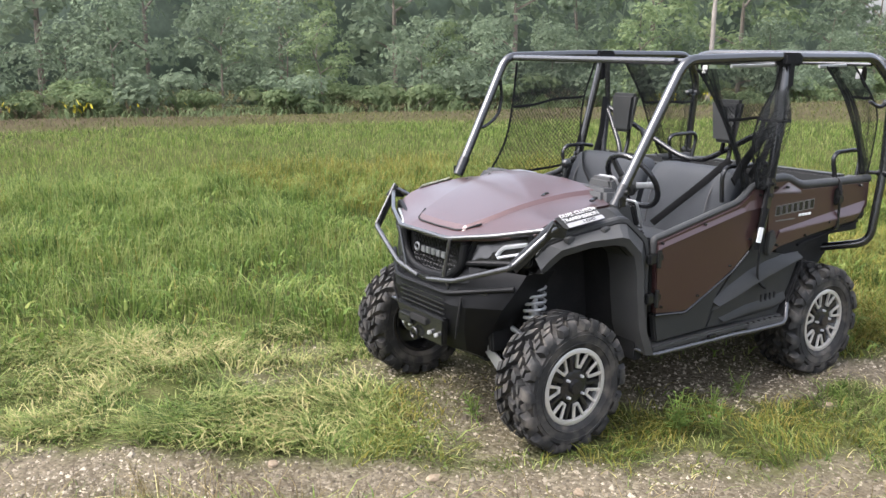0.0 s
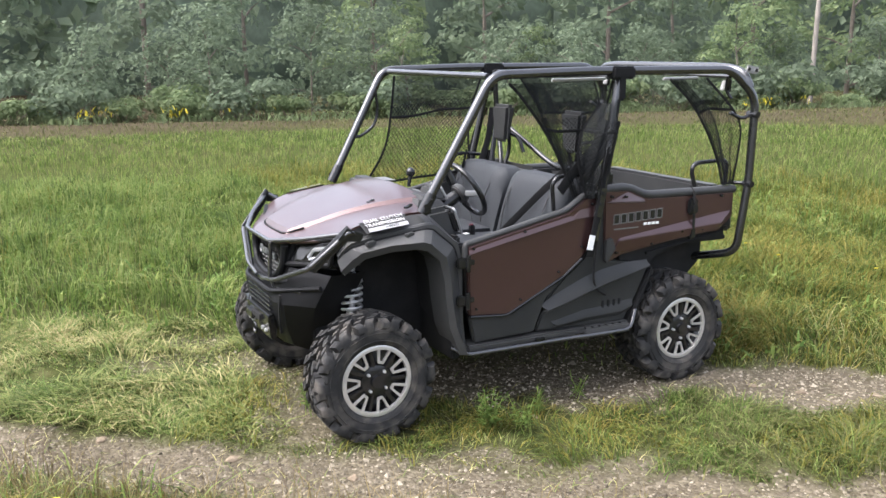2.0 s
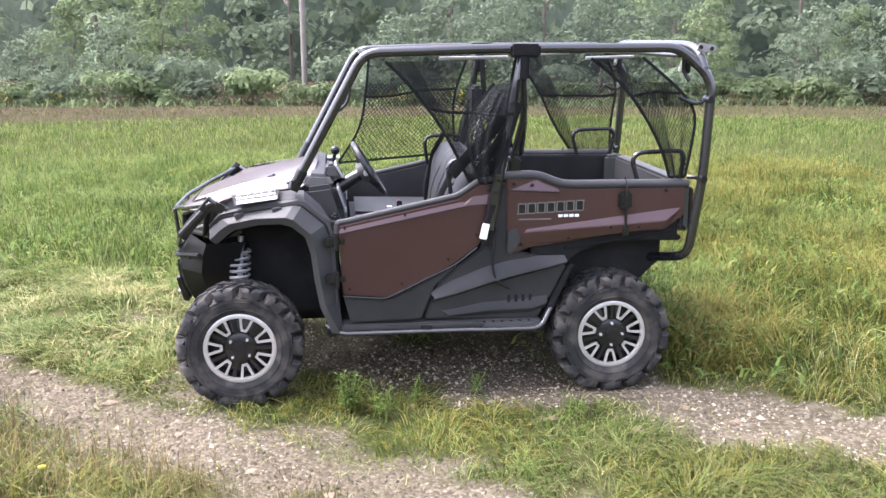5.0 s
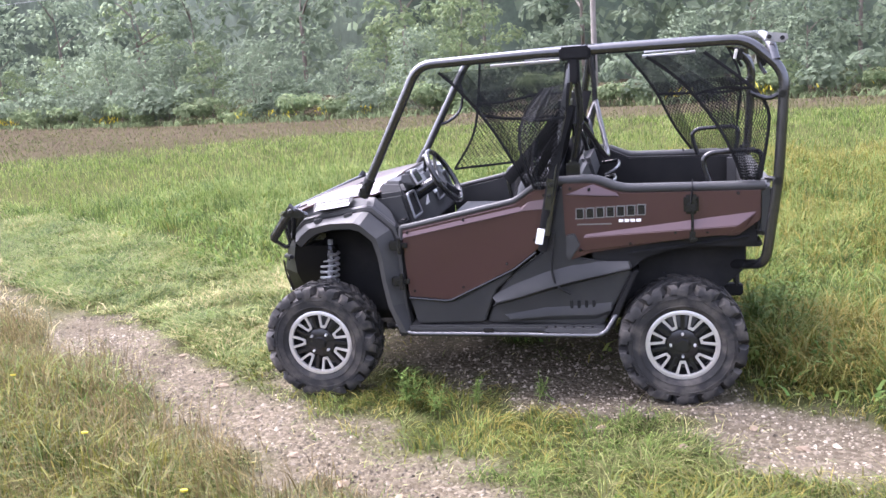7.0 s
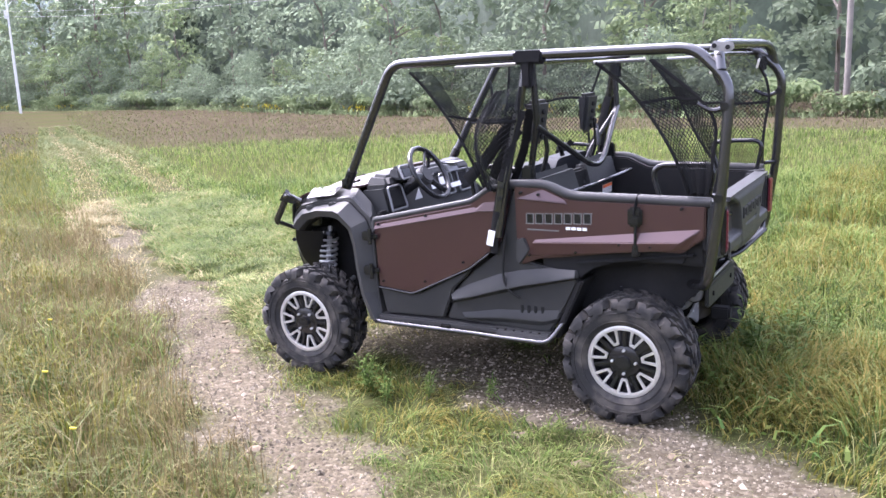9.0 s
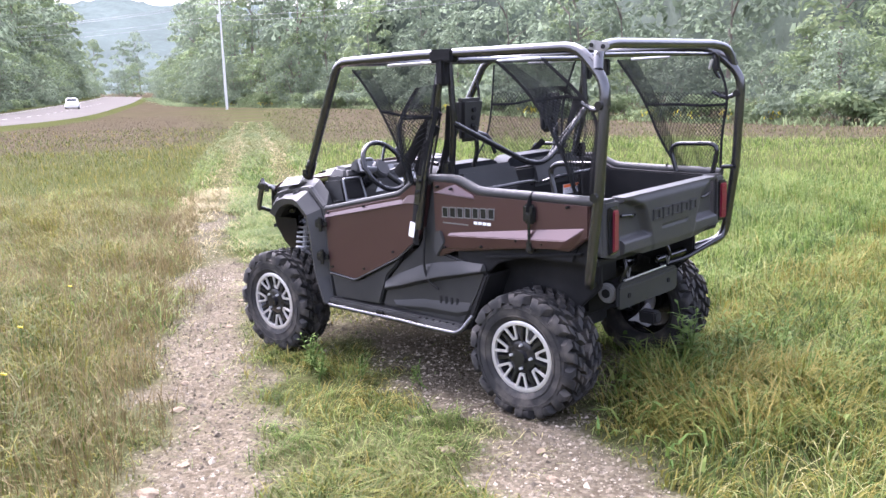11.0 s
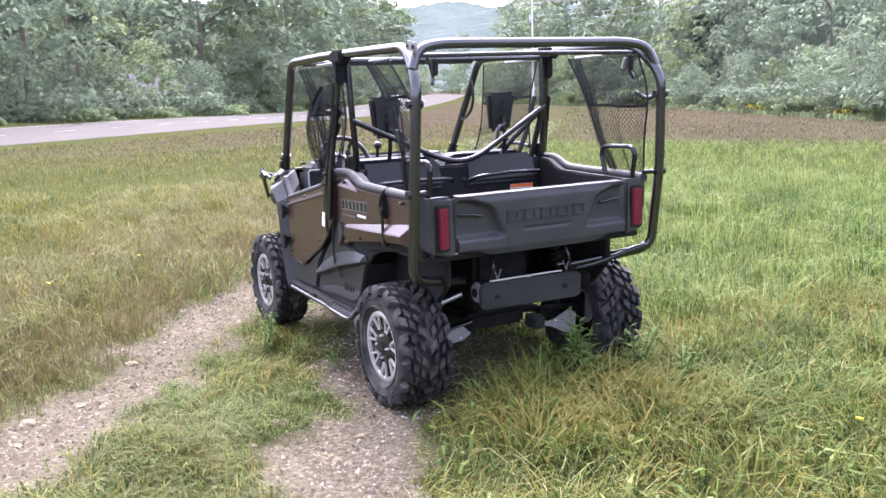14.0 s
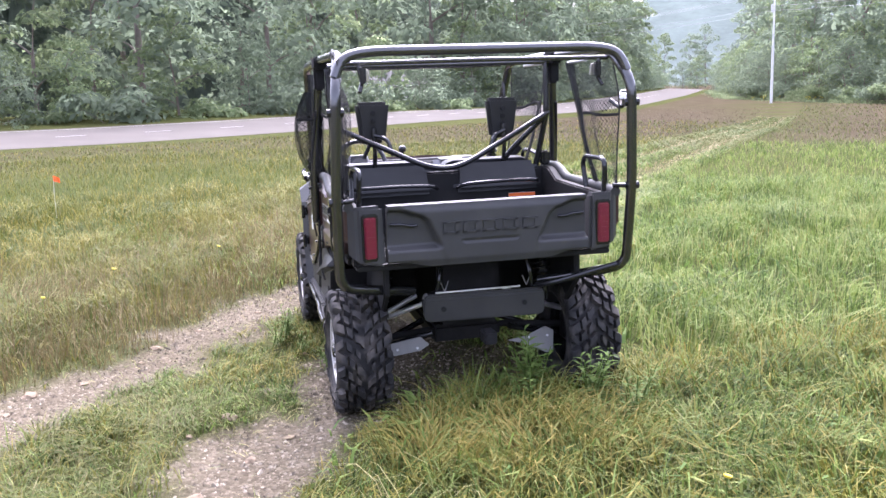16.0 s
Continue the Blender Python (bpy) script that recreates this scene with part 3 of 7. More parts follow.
def fender(bm, s):
    def line(table, dy=0.0, dz=0.0):
        return [(x, s * (y + dy), z + dz) for x, y, z in table]
    loft(bm, [[(x, s * 0.56, z - 0.01) for x, y, z in F_IN], line(F_IN), line(F_LIP), line(F_STEP), line(F_LEDGE), line(F_LEDGE, -0.012, 0.007), line(F_LEDGE, -0.03, 0.008), line(F_HOOD)])


fenders = pair("front_fender", fender, PLASTIC, label="stepped black plastic front fender", angle=18)
for o, s in zip(fenders, (-1, 1)):
    for x, y, z in ((-1.0, 0.646, 1.036), (-0.80, 0.684, 1.07)):
        part("fender_tab", box(B(), (x, s * y, z), (0.05, 0.03, 0.026), 0.004, pose(0, 0, 0, 0, -8, s * -10)), PLASTIC, o)
    part("groove", tube(B(), [(x, s * (y + 0.002), z + 0.002) for x, y, z in F_STEP[1:8]], 0.005, 0.02, 6), DARK, o)


def liner(bm, s):
    loft(bm, [[(x + 0.03, s * 0.34, z - 0.015) for x, y, z in F_IN], [(x + 0.01, s * (y - 0.04), z - 0.012) for x, y, z in F_IN]])
    prism(bm, [(-1.25, 0.98), (-0.6, 1.02), (-0.5, 0.4), (-1.2, 0.42)], s * 0.3, s * 0.34, 0.01)
    hexa(bm, [(-0.52, s * 0.3, 0.36), (-0.50, s * 0.7, 0.36), (-0.48, s * 0.7, 1.0), (-0.5, s * 0.3, 1.0), (-0.57, s * 0.3, 0.36), (-0.555, s * 0.7, 0.36), (-0.56, s * 0.7, 1.0), (-0.56, s * 0.3, 1.0)], 0.01)


pair("wheel_well_liner", liner, DARK)

# lettered decal on the hood side
TL, TR, BL = Vector((-1.03, -0.578, 1.134)), Vector((-0.80, -0.598, 1.166)), Vector((-1.012, -0.652, 1.09))
ux = (TR - TL).normalized()
uy = TL - BL
uy = (uy - ux * uy.dot(ux)).normalized()
un = ux.cross(uy)
for s in (-1, 1):
    c = (TL + (TR - TL) * 0.5 + (BL - TL) * 0.5) + un * 0.004
    fl = Matrix.Identity(4) if s < 0 else Matrix.Diagonal((1, -1, 1, 1))
    q = Matrix((ux, uy, un)).transposed().to_4x4()
    base = Matrix.Translation(c) @ q
    if s > 0:
        c2, x2, y2 = Vector((c.x, -c.y, c.z)), Vector((-ux.x, ux.y, -ux.z)), Vector((uy.x, -uy.y, uy.z))
        base = Matrix.Translation(c2) @ Matrix((x2, y2, x2.cross(y2))).transposed().to_4x4()
    bm = B()
    for v in ((-0.118, -0.043), (0.105, -0.043), (0.122, 0.043), (-0.135, 0.043)):
        bm.verts.new(base @ Vector((v[0] * (1 if s < 0 else -1), v[1], -0.004)))
    bm.faces.new(bm.verts)
    bmesh.ops.solidify(bm, geom=list(bm.faces), thickness=0.004)
    decal = part("decal", bm, PLASTIC, vehicle, "black decal with white lettering")
    words("DUAL CLUTCH\nTRANSMISSION", 0.031, base @ pose(-0.005 * -s, 0.018, 0.0055), LETTER, decal, "lettering", 0.0006, "white block lettering")
    bm = B()
    box(bm, (0.004, -0.029, 0.003), (0.215, 0.028, 0.003), 0.0008)
    bm.transform(base)
    part("decal_band", bm, SILVER, decal, "silver band")
    words("i-4WD", 0.026, base @ pose(0.025, -0.029, 0.005), TUBE, decal, "lettering", 0.0012)

# nose, lamps and grille
BADGE_Z = 0.895
bm = B()
sec = []
for z, xf, yf, xs, ys in ((0.87, -1.345, 0.24, -1.19, 0.57), (0.8, -1.375, 0.28, -1.215, 0.54), (0.68, -1.40, 0.29, -1.24, 0.46), (0.55, -1.375, 0.25, -1.23, 0.36), (0.42, -1.32, 0.2, -1.2, 0.25), (0.36, -1.2, 0.18, -1.08, 0.22)):
    zc = z - (0.075 if z > 0.86 else 0.02 if z > 0.75 else 0)
    sec.append([(xs + 0.2, -ys + 0.02, z), (xs, -ys, z), (xf + 0.03, -yf - 0.04, z), (xf, -yf + 0.04, zc), (xf - 0.006, 0, zc), (xf, yf - 0.04, zc), (xf + 0.03, yf + 0.04, z), (xs, ys, z), (xs + 0.2, ys - 0.02, z)])
loft(bm, sec)
part("front_bumper", bm, BLACKPLASTIC, vehicle, "satin black front bumper", 25)
bm = B()
for z in (0.62, 0.645, 0.67, 0.695):
    box(bm, (-1.4, 0, z), (0.016, 0.4, 0.008), 0.002)
box(bm, (-1.388, 0.13, 0.588), (0.03, 0.36, 0.012), 0.004)
part("lower_grille", bm, TUBE, vehicle)
part("bumper_ridge", tube(B(), [(-1.235, -0.535, 0.80), (-1.365, -0.31, 0.755), (-1.41, -0.22, 0.735), (-1.412, 0.22, 0.735), (-1.365, 0.31, 0.755), (-1.235, 0.535, 0.80)], 0.013, 0.05, 8), BLACKPLASTIC, vehicle)
bm = hexa(B(), [(-1.395, -0.17, 0.44), (-1.36, -0.17, 0.44), (-1.36, 0.17, 0.44), (-1.395, 0.17, 0.44), (-1.425, -0.22, 0.60), (-1.38, -0.22, 0.60), (-1.38, 0.22, 0.60), (-1.425, 0.22, 0.60)], 0.008)
mount = part("winch_plate", bm, TUBE, vehicle, "black steel plate below the grille")
part("slot", box(B(), (-1.421, 0.0, 0.55), (0.02, 0.15, 0.035), 0.004), DARK, mount)
for y in (-0.15, -0.09, 0.09, 0.15):
    part("bolt", cyl(B(), (-1.41, y, 0.50), (-1.425, y, 0.50), 0.011, 8), SPRING, mount)
for s in (-1, 1):
    part("bumper_seam", tube(B(), [(-1.385, s * 0.315, 0.73), (-1.385, s * 0.29, 0.62), (-1.36, s * 0.24, 0.5)], 0.006, 0.05, 6), DARK, vehicle)
bm = B()
box(bm, (-1.425, 0.12, 0.53), (0.02, 0.12, 0.05), 0.006)
tube(bm, ring_path((-1.42, 0.05, 0.46), 0.028, (1, 0, 0), 16), 0.007, 0, 6, True)
part("tow_hook", bm, TUBE, vehicle)
bm = B()
prism(bm, [(-0.22, 0.79), (0.22, 0.79), (0.27, 0.87), (0.25, 0.985), (-0.25, 0.985), (-0.27, 0.87)], -1.28, -1.315, 0.004, "x")
grille = part("grille", bm, DARK, vehicle, "black honeycomb grille")
bm = B()
for i in range(15):
    for j in range(7):
        y, z = -0.2 + i * 0.028 + (0.014 if j % 2 else 0), 0.81 + j * 0.024
        if abs(y) < 0.205:
            tube(bm, ring_path((-1.32, y, z), 0.0125, (1, 0, 0), 6), 0.0022, 0, 4, True)
part("grille_mesh", bm, TUBE, grille)
bm = B()
tube(bm, [(-1.335, -0.27, 0.985), (-1.34, -0.255, 0.87), (-1.35, -0.17, 0.80), (-1.355, 0, 0.785), (-1.35, 0.17, 0.80), (-1.34, 0.255, 0.87), (-1.335, 0.27, 0.985)], 0.022, 0.05, 10)
part("grille_surround", bm, BLACKPLASTIC, vehicle)
bm = B()
for k, y in enumerate((-0.095, -0.05, -0.005, 0.04, 0.085)):
    part("nose_badge", box(B(), (-1.338, y, BADGE_Z), (0.014, 0.036, 0.034), 0.003), DASHGREY, vehicle)
tube(bm, ring_path((-1.336, 0.15, BADGE_Z), 0.02, (1, 0, 0), 14), 0.006, 0, 6, True)
part("nose_badge", bm, DASHGREY, vehicle, "round grey badge")


def headlamp(bm, s):
    hexa(bm, [(-1.335, s * 0.25, 0.87), (-1.185, s * 0.585, 0.905), (-1.0, s * 0.55, 0.905), (-1.1, s * 0.22, 0.87),
              (-1.29, s * 0.235, 1.005), (-1.165, s * 0.59, 1.07), (-1.0, s * 0.55, 1.06), (-1.1, s * 0.22, 1.0)], 0.012)


heads = pair("headlamp", headlamp, GLOSSBLACK, label="dark headlamp with a pale light bar")


def on_lamp(s, u, v, out):
    a, b = Vector((-1.335, s * 0.25, 0.87)), Vector((-1.185, s * 0.585, 0.905))
    c, d = Vector((-1.29, s * 0.235, 1.005)), Vector((-1.165, s * 0.59, 1.07))
    n = (b - a).cross(c - a).normalized() * (-1 if s < 0 else 1)
    return a.lerp(b, u).lerp(c.lerp(d, u), v) + (n if n.x < 0 else -n) * out


for o, s in zip(heads, (-1, 1)):
    bm = B()
    tube(bm, [on_lamp(s, 0.5, 0.36, 0.006), on_lamp(s, 0.58, 0.62, 0.006), on_lamp(s, 0.93, 0.7, 0.006)], 0.011, 0.02, 8)
    tube(bm, [on_lamp(s, 0.52, 0.3, 0.006), on_lamp(s, 0.88, 0.42, 0.006)], 0.008, 0.02, 8)
    part("light_bar", bm, LAMP, o, "pale clear light bar")
    bm = B()
    tube(bm, [on_lamp(s, 0.04, 0.1, 0.004), on_lamp(s, 0.14, 0.92, 0.004), on_lamp(s, 0.97, 0.97, 0.004), on_lamp(s, 0.95, 0.12, 0.004), on_lamp(s, 0.04, 0.1, 0.004)], 0.014, 0.02, 8)
    part("lamp_surround", bm, BLACKPLASTIC, o)
    bm = B()
    cyl(bm, on_lamp(s, 0.33, 0.5, -0.01), on_lamp(s, 0.33, 0.5, 0.008), 0.035, 20)
    part("lens", bm, GLOSSBLACK, o)

# tubular front guard
bm = B()
for s in (-1, 1):
    tube(bm, [(-1.06, s * 0.66, 1.075), (-1.135, s * 0.70, 1.122), (-1.318, s * 0.605, 0.93), (-1.392, s * 0.25, 0.80), (-1.398, s * 0.045, 0.768)], 0.014, 0.03)
guard = part("front_guard", bm, GREYCOAT, vehicle, "bent black tube guard round the nose")
part("upper_bar", tube(B(), [(-1.15, -0.69, 1.108), (-1.30, -0.45, 1.05), (-1.402, -0.21, 1.008), (-1.402, 0.21, 1.008), (-1.30, 0.45, 1.05), (-1.15, 0.69, 1.108)], 0.0125, 0.03), GREYCOAT, guard)
for s in (-1, 1):
    part("side_plate", tube(B(), [(-1.128, s * 0.695, 1.13), (-1.31, s * 0.605, 0.925)], 0.03, 0, 10, False, 0.45), TUBE, guard)
part("guard_bracket", box(B(), (-1.388, 0, 0.768), (0.03, 0.1, 0.03), 0.006), TUBE, guard)
for s in (-1, 1):
    part("upright", tube(B(), [(-1.40, s * 0.235, 1.008), (-1.392, s * 0.17, 0.79)], 0.011, 0), GREYCOAT, guard)
    part("stay", tube(B(), [(-1.39, s * 0.2, 0.79), (-1.36, s * 0.2, 0.72), (-1.3, s * 0.2, 0.68)], 0.014, 0.04), GREYCOAT, guard)
    bm = B()
    prism(bm, [(-1.15, 1.14), (-1.06, 1.10), (-1.08, 1.06), (-1.2, 1.08)], s * 0.69, s * 0.70, 0.002)
    part("end_plate", bm, TUBE, guard)
    bm = B()
    box(bm, (-1.335, s * 0.33, 0.755), (0.025, 0.19, 0.014), 0.005, pose(0, 0, 0, 0, 0, -s * 25))
    part("bumper_trim", bm, GREYCOAT, vehicle)

# doors
DOOR = [(-0.485, 0.985), (-0.46, 0.99), (0.155, 1.118), (0.275, 1.195), (0.385, 1.2), (0.335, 0.93), (0.255, 0.852), (0.139, 0.764), (-0.185, 0.597), (-0.235, 0.585), (-0.465, 0.606)]
LOWER_DOOR = [(-0.465, 0.60), (-0.235, 0.58), (-0.185, 0.59), (0.139, 0.757), (0.10, 0.70), (0.03, 0.64), (-0.045, 0.455), (-0.43, 0.445)]


def door(bm, s):
    prism(bm, DOOR, s * 0.70, s * 0.735, 0.007)


doors = pair("door", door, PAINT, label="maroon half door with a black lower panel")
for o, s in zip(doors, (-1, 1)):
    bm = B()
    # folded upper strip, facing slightly up
    hexa(bm, [(-0.478, s * 0.73, 0.94), (0.2, s * 0.73, 1.075), (0.2, s * 0.72, 1.12), (-0.478, s * 0.72, 0.985), (-0.478, s * 0.745, 0.945), (0.2, s * 0.745, 1.08), (0.17, s * 0.728, 1.118), (-0.47, s * 0.728, 0.985)], 0.002)
    part("upper_fold", bm, PAINT, o)
    bm = B()
    hexa(bm, [(0.155, s * 0.73, 1.075), (0.35, s * 0.73, 1.085), (0.378, s * 0.72, 1.19), (0.275, s * 0.72, 1.185), (0.185, s * 0.742, 1.08), (0.345, s * 0.746, 1.09), (0.375, s * 0.728, 1.185), (0.28, s * 0.728, 1.18)], 0.002)
    part("rear_fold", bm, PAINT, o)
    part("top_rail", tube(B(), [(-0.49, s * 0.715, 0.93), (-0.49, s * 0.715, 1.0), (-0.455, s * 0.715, 1.003), (0.155, s * 0.715, 1.132), (0.27, s * 0.715, 1.21), (0.39, s * 0.715, 1.213)], 0.017, 0.03, 10), PLASTIC, o, "black plastic edge rail")
    part("inner_panel", prism(B(), DOOR, s * 0.68, s * 0.697, 0.004), SIDEPLASTIC, o, "black inner door lining")
    part("lower_panel", prism(B(), LOWER_DOOR, s * 0.685, s * 0.725, 0.008), SIDEPLASTIC, o, "black plastic lower door panel")
    part("bottom_edge", tube(B(), [(-0.465, s * 0.735, 0.6), (-0.235, s * 0.735, 0.58), (0.139, s * 0.735, 0.757), (0.26, s * 0.735, 0.85)], 0.007, 0.03, 8), TUBE, o)
    for x, z in ((-0.45, 0.975), (-0.13, 1.04), (0.315, 1.16), (-0.43, 0.64), (-0.15, 0.66), (0.1, 0.79), (0.255, 0.92)):
        bm = cyl(B(), (x, s * 0.73, z), (x, s * 0.748, z), 0.008, 10, 0.006)
        part("screw", bm, TUBE, o)
    for z in (0.905, 0.70):
        bm = box(B(), (-0.525, s * 0.745, z), (0.06, 0.035, 0.055), 0.008)
        cyl(bm, (-0.495, s * 0.765, z - 0.045), (-0.495, s * 0.765, z + 0.045), 0.012, 12)
        box(bm, (-0.475, s * 0.75, z), (0.05, 0.012, 0.03), 0.004)
        part("hinge", bm, TUBE, o)

# lower side panels, step and sill
SIDE = [(0.285, 0.84), (0.33, 0.93), (0.40, 1.2), (0.44, 1.2), (0.46, 0.82), (0.72, 0.765), (0.765, 0.735), (0.70, 0.60), (0.60, 0.43), (-0.03, 0.45), (0.05, 0.64), (0.15, 0.74)]


def loft_ridge(bm, stations, s, inner, outer):
    """A long moulded ridge: top edge, crest and bottom edge at each station, closed at both ends."""
    rows = [[(a[0], s * inner, a[1]), (b[0], s * outer, b[1]), (b[0], s * outer, b[1] - 0.008), (c[0], s * inner, c[1])] for a, b, c in stations]
    first, last = rows[0], rows[-1]
    loft(bm, [[(p[0] - 0.01, s * inner, p[2]) for p in first]] + rows + [[(p[0] + 0.01, s * inner, p[2]) for p in last]])
    return bm


def side_panel(bm, s):
    prism(bm, SIDE, s * 0.66, s * 0.715, 0.01)


for o, s in zip(pair("lower_side_panel", side_panel, SIDEPLASTIC, label="sculpted black plastic side panel below the seats"), (-1, 1)):
    ridge = [((0.0, 0.60), (0.03, 0.575), (0.01, 0.545)), ((0.12, 0.665), (0.16, 0.61), (0.14, 0.575)), ((0.3, 0.735), (0.32, 0.66), (0.31, 0.625)),
             ((0.44, 0.77), (0.45, 0.695), (0.44, 0.66)), ((0.6, 0.79), (0.61, 0.73), (0.6, 0.70)), ((0.745, 0.79), (0.755, 0.762), (0.75, 0.74))]
    bm = loft_ridge(B(), ridge, s, 0.714, 0.75)
    part("raised_fold", bm, SIDEPLASTIC, o)
    bm = loft_ridge(B(), [((0.06, 0.50), (0.1, 0.475), (0.06, 0.46)), ((0.3, 0.545), (0.33, 0.495), (0.3, 0.46)), ((0.55, 0.56), (0.57, 0.5), (0.56, 0.465)), ((0.655, 0.57), (0.65, 0.53), (0.63, 0.49))], s, 0.712, 0.73)
    part("lower_fold", bm, SIDEPLASTIC, o)
    bm = B()
    for i in range(4):
        box(bm, (0.44 + i * 0.04, s * 0.716, 0.545), (0.018, 0.006, 0.06), 0.002)
    part("vent", bm, DARK, o)
    part("door_seam", tube(B(), [(0.36, s * 0.742, 0.96), (0.34, s * 0.742, 0.75), (0.36, s * 0.742, 0.66), (0.44, s * 0.735, 0.615)], 0.007, 0.05, 6), DARK, o)


def sill(bm, s):
    box(bm, (0.07, s * 0.68, 0.42), (1.1, 0.13, 0.035), 0.01)
    hexa(bm, [(0.25, s * 0.6, 0.40), (0.62, s * 0.6, 0.40), (0.62, s * 0.77, 0.40), (0.29, s * 0.755, 0.40), (0.25, s * 0.6, 0.43), (0.62, s * 0.6, 0.43), (0.61, s * 0.765, 0.43), (0.30, s * 0.75, 0.43)], 0.006)


sills = pair("sill_step", sill, PLASTIC)
for o, s in zip(sills, (-1, 1)):
    part("sill_tube", tube(B(), [(-0.56, s * 0.70, 0.43), (-0.49, s * 0.745, 0.392), (0.2, s * 0.752, 0.392), (0.30, s * 0.765, 0.392), (0.61, s * 0.77, 0.392), (0.68, s * 0.72, 0.5)], 0.014, 0.05), GREYCOAT, o)
    part("sill_clip", box(B(), (-0.02, s * 0.745, 0.415), (0.06, 0.03, 0.02), 0.004), TUBE, o)
    for i in range(6):
        part("tread_rib", box(B(), (0.3 + i * 0.05, s * 0.7, 0.433), (0.012, 0.1, 0.006), 0.002), TUBE, o)

# cargo bed
BED_TOP = [(0.40, 1.238), (0.585, 1.236), (0.72, 1.178), (1.38, 1.172)]
BED_SIDE = [(0.412, 1.225), (0.585, 1.222), (0.722, 1.163), (1.412, 1.158), (1.412, 1.0), (1.3, 0.918), (1.13, 0.92), (0.55, 0.84), (0.445, 0.80), (0.42, 0.95)]


def bed_side(bm, s):
    prism(bm, BED_SIDE, s * 0.685, s * 0.728, 0.007)


for o, s in zip(pair("bed_side", bed_side, PAINT, label="maroon cargo bed side with a grey model decal"), (-1, 1)):
    bm = B()
    # raised lower wedge
    hexa(bm, [(0.475, s * 0.725, 0.845), (1.33, s * 0.725, 0.94), (1.405, s * 0.725, 1.05), (0.53, s * 0.725, 0.945), (0.475, s * 0.733, 0.85), (1.26, s * 0.745, 0.932), (1.30, s * 0.756, 0.976), (0.518, s * 0.740, 0.928)], 0.003)
    part("lower_wedge", bm, PAINT, o)
    bm = B()
    hexa(bm, [(0.425, s * 0.722, 1.15), (0.72, s * 0.722, 1.13), (0.71, s * 0.722, 1.16), (0.58, s * 0.722, 1.215), (0.43, s * 0.74, 1.16), (0.70, s * 0.738, 1.145), (0.69, s * 0.73, 1.16), (0.57, s * 0.73, 1.21)], 0.003)
    part("upper_fold", bm, PAINT, o)
    part("bed_rail", tube(B(), [(0.385, s * 0.705, 1.228)] + [(x, s * 0.705, z) for x, z in BED_TOP[1:]] + [(1.43, s * 0.70, 1.17)], 0.026, 0.06, 12), PLASTIC, o, "rounded black plastic bed rail")
    bm = B()
    prism(bm, [(0.50, 0.885), (0.44, 0.80), (0.42, 0.83), (0.425, 0.94), (0.47, 0.95)], s * 0.715, s * 0.742, 0.005)
    part("front_cover", bm, PLASTIC, o)
    for i in range(7):
        bm = B()
        x, z = 0.502 + i * 0.053, 1.054 + i * 0.0022
        for dx, dz, sx, sz in ((0, 0.027, 0.046, 0.006), (0, -0.027, 0.046, 0.006), (-0.02, 0, 0.006, 0.049), (0.02, 0, 0.006, 0.049)):
            box(bm, (x + dx + 0.12 * dz, s * 0.7295, z + dz), (sx, 0.003, sz), 0.0006)
        block = part("model_decal", bm, MODELGREY, o, "grey outlined decal block")
        part("decal_fill", box(B(), (x, s * 0.7288, z), (0.036, 0.003, 0.05), 0.0006), TUBE, block, "black decal fill")
    part("decal_line", box(B(), (0.575, s * 0.7295, 0.996), (0.18, 0.003, 0.007), 0.0006), MODELGREY, o)
    for i in range(4):
        part("model_decal", box(B(), (0.715 + i * 0.03, s * 0.7298, 1.012), (0.024, 0.003, 0.015), 0.0006), WHITE, o, "white decal block")
    for x, z in ((0.455, 1.19), (0.555, 1.185), (0.50, 0.86), (0.76, 0.89), (0.99, 0.945), (1.3, 1.14), (1.15, 0.945)):
        part("screw", cyl(B(), (x, s * 0.725, z), (x, s * 0.75, z), 0.009, 10, 0.007), TUBE, o)
    bm = B()
    box(bm, (1.07, s * 0.735, 1.09), (0.075, 0.03, 0.1), 0.012)
    box(bm, (1.075, s * 0.745, 1.075), (0.05, 0.03, 0.05), 0.008)
    latch = part("side_latch", bm, TUBE, o)
    part("latch_catch", box(B(), (1.075, s * 0.735, 0.925), (0.05, 0.035, 0.07), 0.01), TUBE, latch)
    part("latch_rod", cyl(B(), (1.075, s * 0.748, 1.06), (1.075, s * 0.748, 0.93), 0.008, 10), TUBE, latch)
    part("latch_strap", tube(B(), [(1.08, s * 0.69, 1.2), (1.075, s * 0.735, 1.17), (1.07, s * 0.75, 1.1)], 0.016, 0.03, 8, False, 0.3), WEB, latch)


def bed_end(bm, s):
    hexa(bm, [(1.34, s * 0.56, 0.89), (1.48, s * 0.53, 0.87), (1.465, s * 0.665, 0.885), (1.405, s * 0.72, 0.93),
              (1.34, s * 0.56, 1.165), (1.475, s * 0.54, 1.178), (1.46, s * 0.67, 1.175), (1.405, s * 0.718, 1.165)], 0.016)


